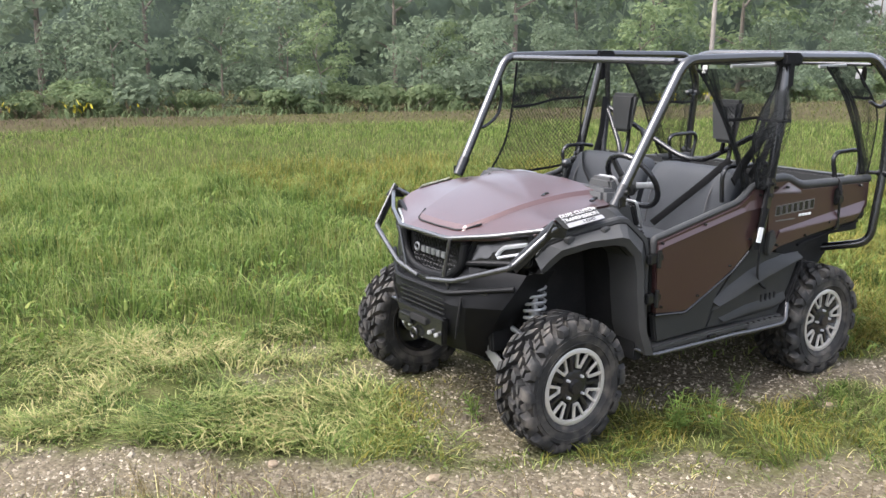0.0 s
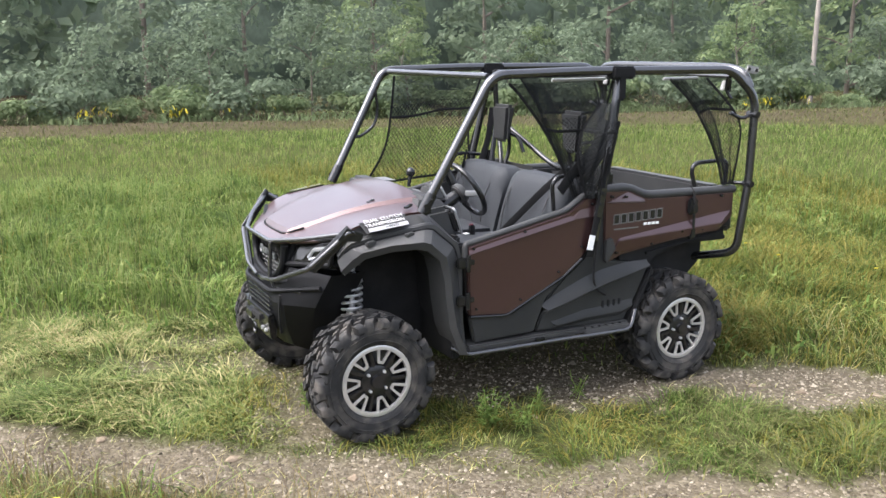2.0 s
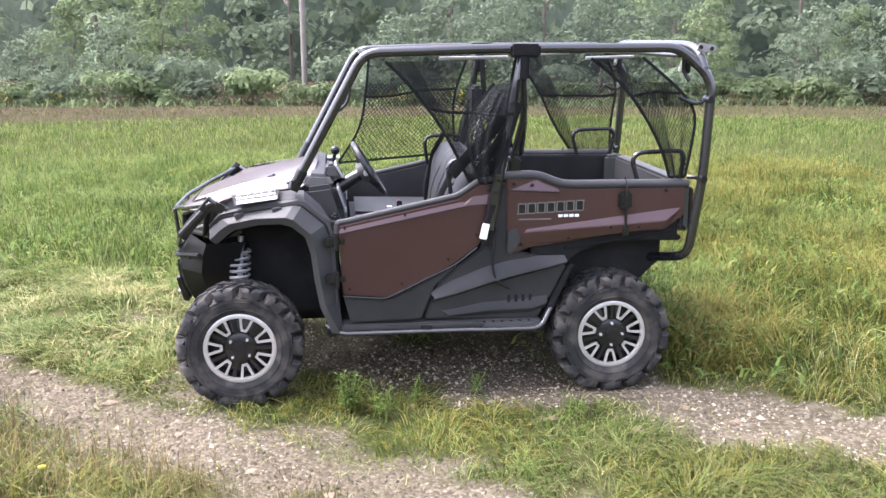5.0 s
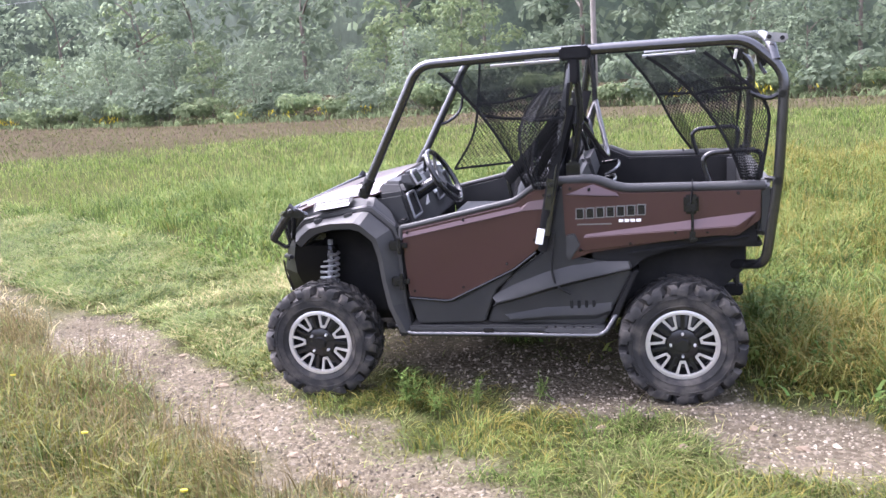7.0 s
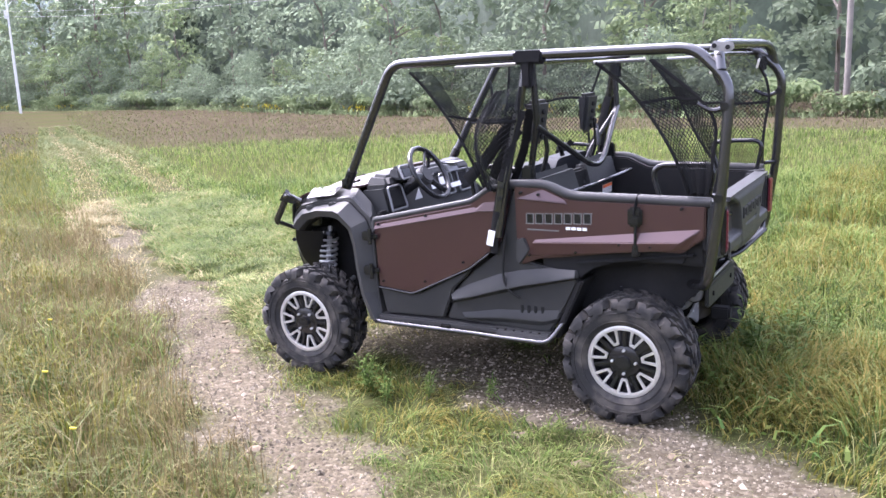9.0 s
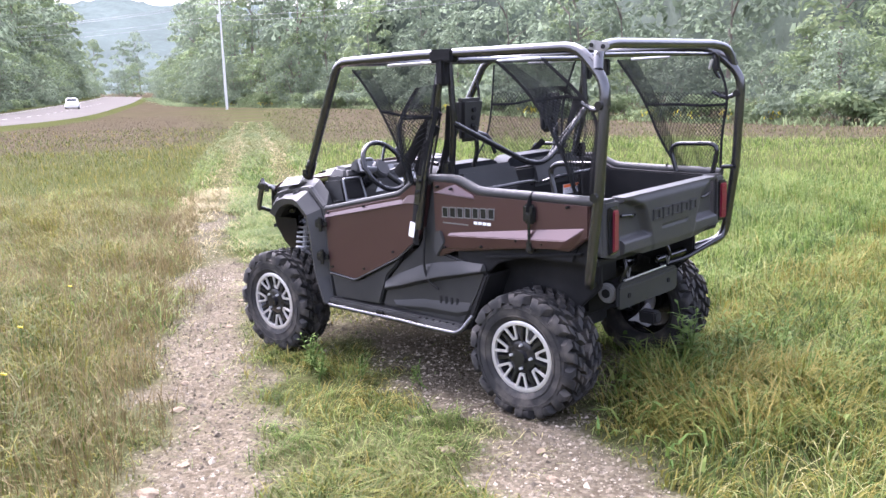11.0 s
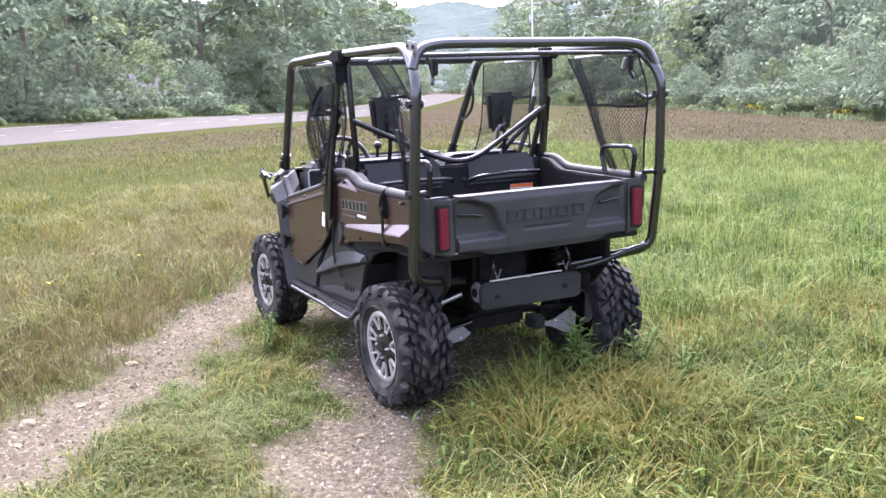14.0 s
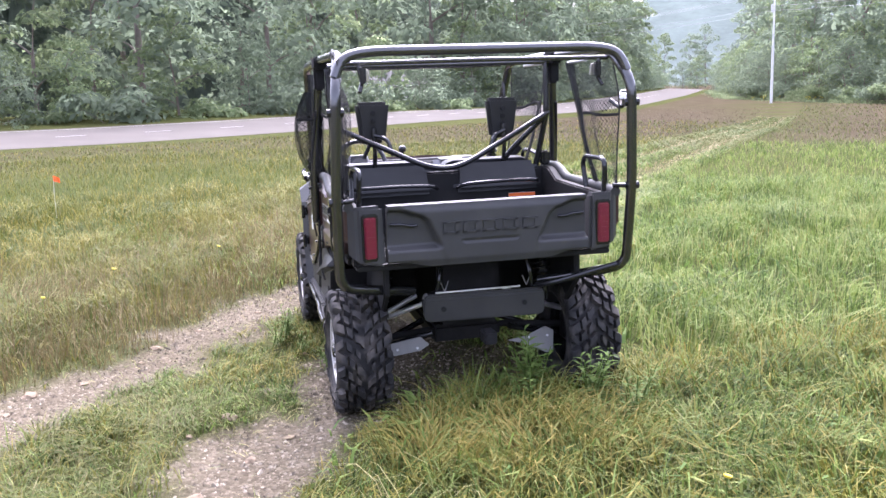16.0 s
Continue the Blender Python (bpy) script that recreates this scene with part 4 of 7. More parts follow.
ends = pair("bed_corner", bed_end, PLASTIC, label="black plastic bed corner holding a tail lamp")
for o, s in zip(ends, (-1, 1)):
    bm = box(B(), (1.472, s * 0.607, 1.022), (0.03, 0.082, 0.235), 0.008, pose(0, 0, 0, 0, 0, -s * 8))
    lamp = part("tail_lamp", bm, TUBE, o, "red tail lamp in a black frame")
    bm = box(B(), (1.486, s * 0.607, 1.022), (0.016, 0.06, 0.205), 0.006, pose(0, 0, 0, 0, 0, -s * 8))
    for i in range(7):
        box(bm, (1.4925, s * 0.607, 0.94 + i * 0.027), (0.006, 0.05, 0.018), 0.002, pose(0, 0, 0, 0, 0, -s * 8))
    part("lens", bm, RED, lamp, "red ribbed lens")

# tailgate: a moulded skin with a raised middle, sunk sides and ledges below them
def ease(t):
    t = min(1.0, max(0.0, t))
    return t * t * (3 - 2 * t)


def gate_x(y, z):
    a = abs(y)
    half = float(np.interp(z, [0.86, 0.90, 1.09, 1.12, 1.15], [0.235, 0.245, 0.335, 0.37, 0.44]))
    middle = ease((half - a) / 0.028)
    strip = ease((z - 1.105 - 0.03 * ease((a - 0.36) / 0.1)) / 0.02)
    ledge = ease((0.972 - z) / 0.03)
    x = 1.447 + 0.036 * max(strip, 0.0)
    x = max(x, 1.447 + 0.043 * ledge - 0.012 * ease((0.9 - z) / 0.04))
    x = x + (1.494 - 0.012 * ease((z - 1.13) / 0.04) - 0.01 * ease((0.9 - z) / 0.04) - x) * middle
    wide = float(np.interp(z, [0.96, 0.99], [0.115, 0.165]))
    if 0.972 < z < 0.988 and a < wide:
        x -= 0.007
    return x


bm = prism(B(), [(-0.525, 0.885), (-0.515, 1.165), (0.515, 1.165), (0.525, 0.885), (0.33, 0.866), (-0.33, 0.866)], 1.40, 1.442, 0.01, "x")
tailgate = part("tailgate", bm, SIDEPLASTIC, vehicle, "sculpted black plastic tailgate")
bm = B()
rows = []
for k in range(45):
    z = 0.862 + 0.31 * k / 44
    lim = 0.525 - 0.01 * k / 44
    low = 0.027 * max(0.0, 1 - k / 5)
    line = [(gate_x(lim * (2 * m / 110 - 1), z), lim * (2 * m / 110 - 1), z + low * ease((abs(lim * (2 * m / 110 - 1)) - 0.3) / 0.15)) for m in range(111)]
    rows.append([(1.43, line[0][1], line[0][2])] + line + [(1.43, line[-1][1], line[-1][2])])
rows = [[(1.43, p[1], p[2]) for p in rows[0]]] + rows + [[(1.41, p[1], p[2]) for p in rows[-1]]]
loft(bm, rows)
part("outer_skin", bm, PLASTIC, tailgate, "moulded skin with a raised middle panel", 50)
for s in (-1, 1):
    part("handle", tube(B(), [(1.458, s * 0.37, 1.068), (1.466, s * 0.40, 1.066), (1.466, s * 0.44, 1.076), (1.458, s * 0.505, 1.078)], 0.008, 0.02, 8), TUBE, tailgate)
for i in range(5):
    y = -0.205 + i * 0.103
    bm = B()
    box(bm, (1.494, y, 1.074), (0.016, 0.088, 0.012), 0.003)
    box(bm, (1.494, y, 1.026), (0.016, 0.088, 0.012), 0.003)
    box(bm, (1.494, y - 0.03, 1.05), (0.016, 0.022, 0.058), 0.003)
    box(bm, (1.494, y + 0.03, 1.05), (0.016, 0.022, 0.058), 0.003)
    part("embossed_badge", bm, PLASTIC, tailgate)

bed = part("cargo_bed", box(B(), (0.95, 0, 0.86), (0.95, 1.34, 0.03), 0.006), BEDLINER, vehicle, "black plastic cargo bed liner")
for i in range(9):
    part("floor_rib", box(B(), (0.95, -0.6 + i * 0.15, 0.878), (0.88, 0.05, 0.012), 0.003), BEDLINER, bed)
part("front_wall", box(B(), (0.485, 0, 1.04), (0.04, 1.3, 0.38), 0.012), BEDLINER, bed)
for s in (-1, 1):
    part("side_wall", prism(B(), [(0.5, 0.86), (0.5, 1.235), (0.6, 1.23), (0.73, 1.17), (1.4, 1.16), (1.4, 0.86)], s * 0.63, s * 0.682, 0.008), BEDLINER, bed)
bm = B()
hexa(bm, [(0.46, -0.62, 1.1), (0.55, -0.62, 1.1), (0.55, -0.06, 1.1), (0.46, -0.06, 1.1), (0.44, -0.6, 1.265), (0.5, -0.6, 1.275), (0.5, -0.08, 1.275), (0.44, -0.08, 1.265)], 0.03)
part("folded_seat", bm, SIDEPLASTIC, bed, "folded flush rear seat back")
bm = B()
hexa(bm, [(0.46, 0.06, 1.1), (0.55, 0.06, 1.1), (0.55, 0.62, 1.1), (0.46, 0.62, 1.1), (0.44, 0.08, 1.265), (0.5, 0.08, 1.275), (0.5, 0.6, 1.275), (0.44, 0.6, 1.265)], 0.03)
part("folded_seat", bm, SIDEPLASTIC, bed, "folded flush rear seat back")
for s in (-1, 1):
    part("seat_bar", tube(B(), [(0.56, s * 0.58, 1.15), (0.66, s * 0.54, 1.17), (0.68, s * 0.3, 1.175), (0.66, s * 0.1, 1.165), (0.6, s * 0.06, 1.14)], 0.011, 0.05, 10), TUBE, bed)
bm = box(B(), (0.508, 0.495, 1.045), (0.004, 0.17, 0.062), 0.001)
lab = part("warning_label", bm, WHITE, bed, "white label with an orange heading")
part("label_heading", box(B(), (0.511, 0.495, 1.065), (0.003, 0.17, 0.02), 0.001), ORANGE, lab)
bm = B()
for i in range(4):
    box(bm, (0.511, 0.495, 1.048 - i * 0.009), (0.003, 0.14, 0.0025), 0.0005)
part("label_lines", bm, DASHGREY, lab)

# roll cage
TUBE_R = 0.026
cage = part("roll_cage", tube(B(), [(-0.315, -0.63, 1.868), (-0.315, 0.63, 1.868)], 0.018, 0), GREYCOAT, vehicle, "black tubular roll cage")


def rail(bm, s):
    tube(bm, [(-0.705, s * 0.655, 1.19), (-0.33, s * 0.70, 1.876), (0.3, s * 0.705, 1.895), (1.34, s * 0.705, 1.90), (1.515, s * 0.745, 1.735), (1.49, s * 0.762, 1.22), (1.432, s * 0.758, 0.775), (1.35, s * 0.6, 0.735), (1.2, s * 0.35, 0.68)], TUBE_R, 0.08)


pair("side_rail", rail, RAILCOAT, cage)


def a_foot(bm, s):
    tube(bm, [(-0.715, s * 0.654, 1.172), (-0.66, s * 0.66, 1.272)], 0.031, 0)
    box(bm, (-0.70, s * 0.69, 1.20), (0.04, 0.012, 0.05), 0.003)
    for k in (0, 1):
        cyl(bm, (-0.705 + k * 0.03, s * 0.68, 1.19 + k * 0.055), (-0.705 + k * 0.03, s * 0.70, 1.19 + k * 0.055), 0.011, 10)


pair("pillar_foot", a_foot, TUBE, cage)


def b_pillar(bm, s):
    tube(bm, [(0.495, s * 0.705, 1.88), (0.375, s * 0.752, 1.25), (0.325, s * 0.755, 0.95)], 0.024, 0.06)
    box(bm, (0.352, s * 0.765, 1.17), (0.05, 0.03, 0.18), 0.008, pose(0, 0, 0, 0, 10, 0))


bps = pair("middle_pillar", b_pillar, RAILCOAT, cage)
for o, s in zip(bps, (-1, 1)):
    bm = box(B(), (0.505, s * 0.705, 1.885), (0.16, 0.075, 0.07), 0.012)
    box(bm, (0.495, s * 0.71, 1.80), (0.06, 0.06, 0.14), 0.012)
    part("joint_sleeve", bm, WEB, o)
    part("retention_strap", tube(B(), [(0.47, s * 0.735, 1.62), (0.40, s * 0.76, 1.4), (0.345, s * 0.775, 1.15), (0.31, s * 0.77, 0.97), (0.30, s * 0.755, 0.86)], 0.024, 0.05, 8, False, 0.25), WEB, o)
    part("tag", box(B(), (0.292, s * 0.775, 0.945), (0.04, 0.006, 0.085), 0.002, pose(0, 0, 0, 0, 12, 0)), WHITE, o, "white paper tag")
    for z in (1.16, 1.22):
        part("bolt", cyl(B(), (0.35 + (z - 1.16) * 0.2, s * 0.772, z), (0.35 + (z - 1.16) * 0.2, s * 0.792, z), 0.011, 8), TUBE, o)
    part("inner_post", tube(B(), [(0.50, s * 0.66, 1.86), (0.52, s * 0.655, 1.55), (0.44, s * 0.6, 1.18)], 0.018, 0.06), TUBE, o)
    part("belt", tube(B(), [(0.47, s * 0.63, 1.62), (0.42, s * 0.6, 1.4), (0.3, s * 0.56, 1.15)], 0.024, 0.05, 8, False, 0.12), WEB, o)
    bm = box(B(), (0.47, s * 0.66, 1.28), (0.07, 0.05, 0.09), 0.012)
    part("belt_reel", bm, TUBE, o)
part("cross_bar", tube(B(), [(0.5, -0.68, 1.862), (0.5, 0.68, 1.862)], 0.017, 0), GREYCOAT, cage)
part("cross_bar", tube(B(), [(1.35, -0.69, 1.858), (1.36, 0, 1.862), (1.35, 0.69, 1.858)], 0.012, 0.05), GREYCOAT, cage)
part("rear_hoop", tube(B(), [(1.47, -0.74, 1.79), (1.45, -0.70, 1.885), (1.43, -0.58, 1.912), (1.43, 0.58, 1.912), (1.45, 0.70, 1.885), (1.47, 0.74, 1.79)], 0.025, 0.10), GREYCOAT, cage)
part("seat_brace", tube(B(), [(0.52, -0.66, 1.53), (0.62, -0.1, 1.262), (0.62, 0.08, 1.262), (0.52, 0.67, 1.56)], 0.0165, 0.12), TUBE, cage)
part("seat_brace", tube(B(), [(0.52, 0.66, 1.55), (0.42, 0.42, 1.3), (0.36, 0.36, 1.05)], 0.016, 0.08), TUBE, cage)


def gusset(bm, s):
    m = pose(1.47, s * 0.742, 1.898, 0, 8, 0)
    b2 = B()
    prism(b2, [(-0.05, -0.022), (0.04, -0.022), (0.06, 0.0), (0.05, 0.022), (-0.04, 0.022)], -0.004, 0.004, 0.002)
    for x in (-0.025, 0.025):
        cyl(b2, (x, s * 0.004, 0), (x, s * 0.007, 0), 0.012, 14)
    b2.transform(m)
    me = bpy.data.meshes.new("tmp")
    b2.to_mesh(me)
    b2.free()
    bm.from_mesh(me)
    bpy.data.meshes.remove(me)


bm = B()
gusset(bm, -1)
plate = part("gusset_plate", bm, GUARDGREY, cage, "small grey gusset plate with two holes")
for x in (-0.03, 0.03):
    s = -1
    part("bolt", cyl(B(), (1.47 + x, s * 0.745, 1.898 - x * 0.14), (1.47 + x, s * 0.752, 1.898 - x * 0.14), 0.011, 10), DARK, plate)
for s in (-1, 1):
    bm = B()
    box(bm, (1.43, s * 0.60, 1.80), (0.03, 0.03, 0.08), 0.006)
    tube(bm, [(1.40, s * 0.62, 1.85), (1.41, s * 0.60, 1.77), (1.44, s * 0.62, 1.72)], 0.01, 0.03, 8)
    part("belt_guide", bm, TUBE, cage)
    part("buckle", box(B(), (1.40, s * 0.585, 1.80), (0.012, 0.035, 0.06), 0.004, pose(0, 0, 0, 0, 15, s * 12)), ALLOY, cage, "bright belt buckle plate")
    bm = cyl(B(), (1.482, s * 0.735, 1.205), (1.482, s * 0.80, 1.205), 0.021, 14)
    cyl(bm, (1.44, s * 0.68, 1.205), (1.482, s * 0.735, 1.205), 0.012, 10)
    part("net_clamp", bm, TUBE, cage)
    bm = cyl(B(), (1.50, s * 0.71, 1.63), (1.50, s * 0.79, 1.63), 0.02, 14)
    tube(bm, [(1.50, s * 0.73, 1.63), (1.44, s * 0.72, 1.60), (1.36, s * 0.7, 1.64)], 0.012, 0.04, 8)
    part("net_clamp", bm, TUBE, cage)
for s in (-1, 1):
    for x0, x1 in ((0.06, 0.42), (0.84, 1.1)):
        part("net_rail", tube(B(), [(x0, s * 0.675, 1.846), (x1, s * 0.675, 1.852)], 0.009, 0, 8), SPRING, cage, "thin bright rod below the side rail")
# grab loops
part("grab_loop", tube(B(), [(-0.395, 0.672, 1.745), (-0.375, 0.675, 1.63), (-0.40, 0.672, 1.52), (-0.50, 0.668, 1.455), (-0.555, 0.664, 1.45)], 0.01, 0.06, 8), TUBE, cage)


def bed_loop(bm, s):
    tube(bm, [(1.17, s * 0.645, 1.17), (1.13, s * 0.64, 1.30), (1.165, s * 0.64, 1.338), (1.40, s * 0.64, 1.345), (1.43, s * 0.64, 1.31), (1.40, s * 0.645, 1.17)], 0.0135, 0.04, 10)


pair("bed_grab_loop", bed_loop, TUBE)


def seat_loop(bm, s):
    tube(bm, [(0.13, s * 0.63, 1.12), (0.11, s * 0.635, 1.27), (0.14, s * 0.635, 1.31), (0.27, s * 0.635, 1.315), (0.38, s * 0.64, 1.30)], 0.012, 0.035, 10)


pair("seat_grab_loop", seat_loop, TUBE)

# side nets
def on_curve(pts, v):
    """The point at the share v of a bent line's length."""
    lens = [(b - a).length for a, b in zip(pts, pts[1:])]
    left = v * sum(lens)
    for a, b, L in zip(pts, pts[1:], lens):
        if left <= L:
            return a.lerp(b, left / L)
        left -= L
    return pts[-1]


def net(y, front, back, split, cells, sag, folds, label, gather=0.0):
    """Sheer cloth above the share split, open diamond net below, gathered between a front and a back edge of (x, z[, dy])."""
    def line(pts):
        return round_path([(p[0], y + (p[2] if len(p) > 2 else 0.0), p[1]) for p in pts], 0.2, 6)
    fr, bk = line(front), line(back)

    def at(u, v):
        p = on_curve(fr, v).lerp(on_curve(bk, v), u)
        s = math.sin(math.pi * u) * math.sin(math.pi * min(1, v + 0.08))
        q = Vector((p.x * 4, p.z * 4, y))
        wave = folds * math.sin(u * 15 + 5 * noise.noise(q * 0.6)) * (0.3 + v) * min(1, 4 * u, 4 * (1 - u))
        return p + Vector((0.03 * s * noise.noise(q), (sag * s + wave), 0.025 * s * noise.noise(q + Vector((5, 1, 0)))))

    nu, nv = cells
    bm = B()
    v0 = split - 0.09

    def knot(i, j):
        return at(i / nu, v0 + (1 - v0) * j / nv)

    for i in range(nu + 1):
        for j in range(nv):
            if (i + j) % 2:
                continue
            for di in (-1, 1):
                if 0 <= i + di <= nu:
                    a, b = knot(i, j), knot(i + di, j + 1)
                    side = (b - a).normalized().cross(Vector((0, 1, 0))).normalized() * 0.0017
                    up = Vector((0, 0.0014, 0))
                    va, vb = [bm.verts.new(a + o) for o in (side, up, -side)], [bm.verts.new(b + o) for o in (side, up, -side)]
                    for k in range(3):
                        bm.faces.new((va[k], va[(k + 1) % 3], vb[(k + 1) % 3], vb[k]))
    ob = part("side_net", bm, WEB, vehicle, label)
    bm = B()
    loft(bm, [[at(i / 22, (split + 0.05 * math.sin(i * 0.55 + y * 9) + 0.04 * noise.noise(Vector((i * 0.4, y, 3)))) * j / 12) for i in range(23)] for j in range(13)])
    part("net_cloth", bm, SHEER, ob, "sheer black cloth", 80)
    if gather:
        bm = B()
        loft(bm, [[at(gather * i / 12, j / 30) + Vector((0, 0.012 * math.sin(i * 1.4 + j * 0.2) - 0.01, 0)) for i in range(13)] for j in range(31)])
        part("gathered_fold", bm, SHEER, ob, "bunched dark net fold", 80)
    for pts in ([at(0, k / 20) for k in range(21)], [at(1, k / 20) for k in range(21)], [at(k / 12, 1) for k in range(13)], [at(k / 12, split + 0.02) for k in range(13)]):
        part("net_strap", tube(B(), pts, 0.008, 0, 8, False, 0.25), WEB, ob)
    return ob


# right front net, drawn over the opening
net(0.69, [(-0.25, 1.84), (-0.27, 1.62), (-0.31, 1.36), (-0.47, 1.13)], [(0.42, 1.85), (0.30, 1.55), (0.33, 1.19)], 0.34, (48, 36), 0.03, 0.004, "black safety net drawn over the cabin opening")
# left front net, slack and pulled back to the middle pillar
net(-0.69, [(-0.22, 1.83), (-0.14, 1.76), (0.02, 1.57), (0.13, 1.39), (0.22, 1.2)], [(0.46, 1.84), (0.42, 1.55, 0.04), (0.37, 1.35, 0.03), (0.35, 1.19)], 0.4, (38, 34), 0.07, 0.016, "slack black safety net pulled back to the pillar", 0.2)
net(-0.745, [(0.34, 1.72), (0.22, 1.58), (0.19, 1.42), (0.27, 1.2)], [(0.47, 1.74), (0.45, 1.58), (0.42, 1.4), (0.36, 1.2)], 0.3, (18, 30), -0.1, 0.016, "bunched black net bulging out beside the pillar", 0.45)
for y, pts, r in ((-0.70, [(0.45, 1.6), (0.34, 1.48), (0.22, 1.34), (0.12, 1.24)], 0.034), (-0.705, [(0.44, 1.52), (0.36, 1.4), (0.27, 1.26)], 0.026)):
    part("net_band", tube(B(), [(x, y - 0.02 * math.sin(k * 2.1), z) for k, (x, z) in enumerate(pts)], r, 0.08, 10, False, 0.22), WEB, vehicle, "broad black webbing band of the slack net")
# rear nets, hanging from the roof to the rear upright
net(-0.71, [(0.86, 1.845), (1.04, 1.71), (1.19, 1.51), (1.28, 1.34), (1.32, 1.21)], [(1.14, 1.85), (1.38, 1.66), (1.455, 1.55), (1.44, 1.4), (1.41, 1.21)], 0.36, (34, 40), 0.05, 0.014, "slack black rear net hanging from the roof", 0.35)
net(0.71, [(0.72, 1.845), (0.90, 1.62), (1.02, 1.36), (1.14, 1.19)], [(1.36, 1.85), (1.46, 1.64), (1.42, 1.4), (1.42, 1.19)], 0.42, (44, 34), -0.05, 0.012, "slack black rear net hanging from the roof", 0.22)

# seats
def seat(bm, s):
    y0, y1 = s * 0.02, s * 0.63
    hexa(bm, [(-0.40, y0, 0.80), (0.18, y0, 0.78), (0.18, y1, 0.78), (-0.40, y1, 0.80), (-0.41, y0, 0.915), (0.16, y0, 0.90), (0.16, y1, 0.90), (-0.41, y1, 0.915)], 0.035)


for o, s in zip(pair("seat", seat, FABRIC, label="charcoal vinyl bench seat"), (-1, 1)):
    bm = B()
    y0, y1, ym = s * 0.02, s * 0.64, s * 0.33
    rows = []
    for k in range(15):
        u = k / 14
        y = y0 + (y1 - y0) * u
        edge = min(1.0, min(u, 1 - u) * 9) ** 0.5
        side = 0.018 * max(0, 1 - min(abs(u - 0.17), abs(u - 0.83)) * 12)
        ring = []
        for w in range(16):
            q = w / 15
            front = q < 0.55
            hgt = min(1, q / 0.5) if front else max(0, (1 - q) / 0.45)
            zz = 0.88 + (0.375 + 0.03 * edge) * math.sin(hgt * math.pi / 2)
            xx = 0.12 + 0.13 * hgt + (0 if front else 0.15 - 0.05 * hgt)
            bulge = (0.02 * math.sin(math.pi * min(1, q / 0.5)) + side * math.sin(math.pi * min(1, q / 0.5))) * edge if front else 0
            ring.append((xx - bulge, y, 0.88 + (zz - 0.88) * (0.9 + 0.1 * edge)))
        rows.append(ring)
    loft(bm, rows, True)
    bmesh.ops.holes_fill(bm, edges=bm.edges)
    back = part("backrest", bm, FABRIC, o, "smooth charcoal vinyl backrest", 60)
    for u in (0.17, 0.83):
        yy = y0 + (y1 - y0) * u
        part("piping", tube(B(), [(0.09, yy, 0.93), (0.1, yy, 1.03), (0.13, yy, 1.13), (0.19, yy, 1.235)], 0.004, 0.05, 6), FABRIC_SEAM, back)
    part("seat_belt", tube(B(), [(0.24, s * 0.58, 1.34), (0.14, s * 0.48, 1.2), (0.07, s * 0.2, 0.94)], 0.02, 0.05, 8, False, 0.1), WEB, o)
    bm = box(B(), (-0.1, s * 0.1, 0.93), (0.035, 0.03, 0.07), 0.006)
    buck = part("belt_buckle", bm, TUBE, o)
    part("button", box(B(), (-0.105, s * 0.1, 0.968), (0.02, 0.02, 0.008), 0.002), RED, buck)
    part("belt_label", box(B(), (-0.16, s * 0.14, 0.925), (0.03, 0.03, 0.003), 0.001), WHITE, buck)


def headrest(bm, s):
    q = [(0.385, -0.075, 1.41), (0.425, -0.075, 1.41), (0.425, 0.075, 1.41), (0.385, 0.075, 1.41), (0.385, -0.105, 1.655), (0.455, -0.1, 1.655), (0.455, 0.1, 1.655), (0.385, 0.105, 1.655)]
    hexa(bm, [(x, s * 0.4 + y, z) for x, y, z in q], 0.022)


for o, s in zip(pair("headrest", headrest, SIDEPLASTIC, label="black moulded headrest with recessed holes"), (-1, 1)):
    for z in (1.455, 1.5, 1.545, 1.59):
        part("hole", cyl(B(), (0.425 + (z - 1.41) * 0.122, s * 0.4, z), (0.436 + (z - 1.41) * 0.122, s * 0.4, z), 0.014, 14), DARK, o)
    part("post", tube(B(), [(0.46, s * 0.4, 1.5), (0.47, s * 0.4, 1.35), (0.36, s * 0.4, 1.05)], 0.013, 0.05, 8), TUBE, o)
    part("bracket", tube(B(), [(0.47, s * 0.4, 1.46), (0.50, s * 0.33, 1.44), (0.52, s * 0.3, 1.34)], 0.013, 0.04, 8), TUBE, o)

# cabin floor, firewall, dash and controls
bm = B()
box(bm, (0.0, 0, 0.42), (1.05, 1.3, 0.03), 0.005)
box(bm, (-0.5, 0, 0.72), (0.04, 1.3, 0.62), 0.01)
box(bm, (0.1, 0, 0.62), (0.44, 1.3, 0.36), 0.01)
box(bm, (0.38, 0, 0.72), (0.2, 1.3, 0.6), 0.01)
cabin = part("cabin_tub", bm, DARK, vehicle, "black plastic cabin floor and seat base")
bm = B()
hexa(bm, [(-0.66, -0.60, 0.94), (-0.42, -0.58, 0.92), (-0.42, 0.58, 0.92), (-0.66, 0.60, 0.94), (-0.66, -0.585, 1.165), (-0.50, -0.56, 1.18), (-0.50, 0.56, 1.18), (-0.66, 0.585, 1.165)], 0.025)
hexa(bm, [(-0.68, -0.54, 1.15), (-0.49, -0.54, 1.16), (-0.49, 0.54, 1.16), (-0.68, 0.54, 1.15), (-0.64, -0.50, 1.232), (-0.53, -0.5, 1.225), (-0.53, 0.5, 1.225), (-0.64, 0.5, 1.232)], 0.02)
dash = part("dashboard", bm, SIDEPLASTIC, vehicle, "black and grey moulded dashboard")
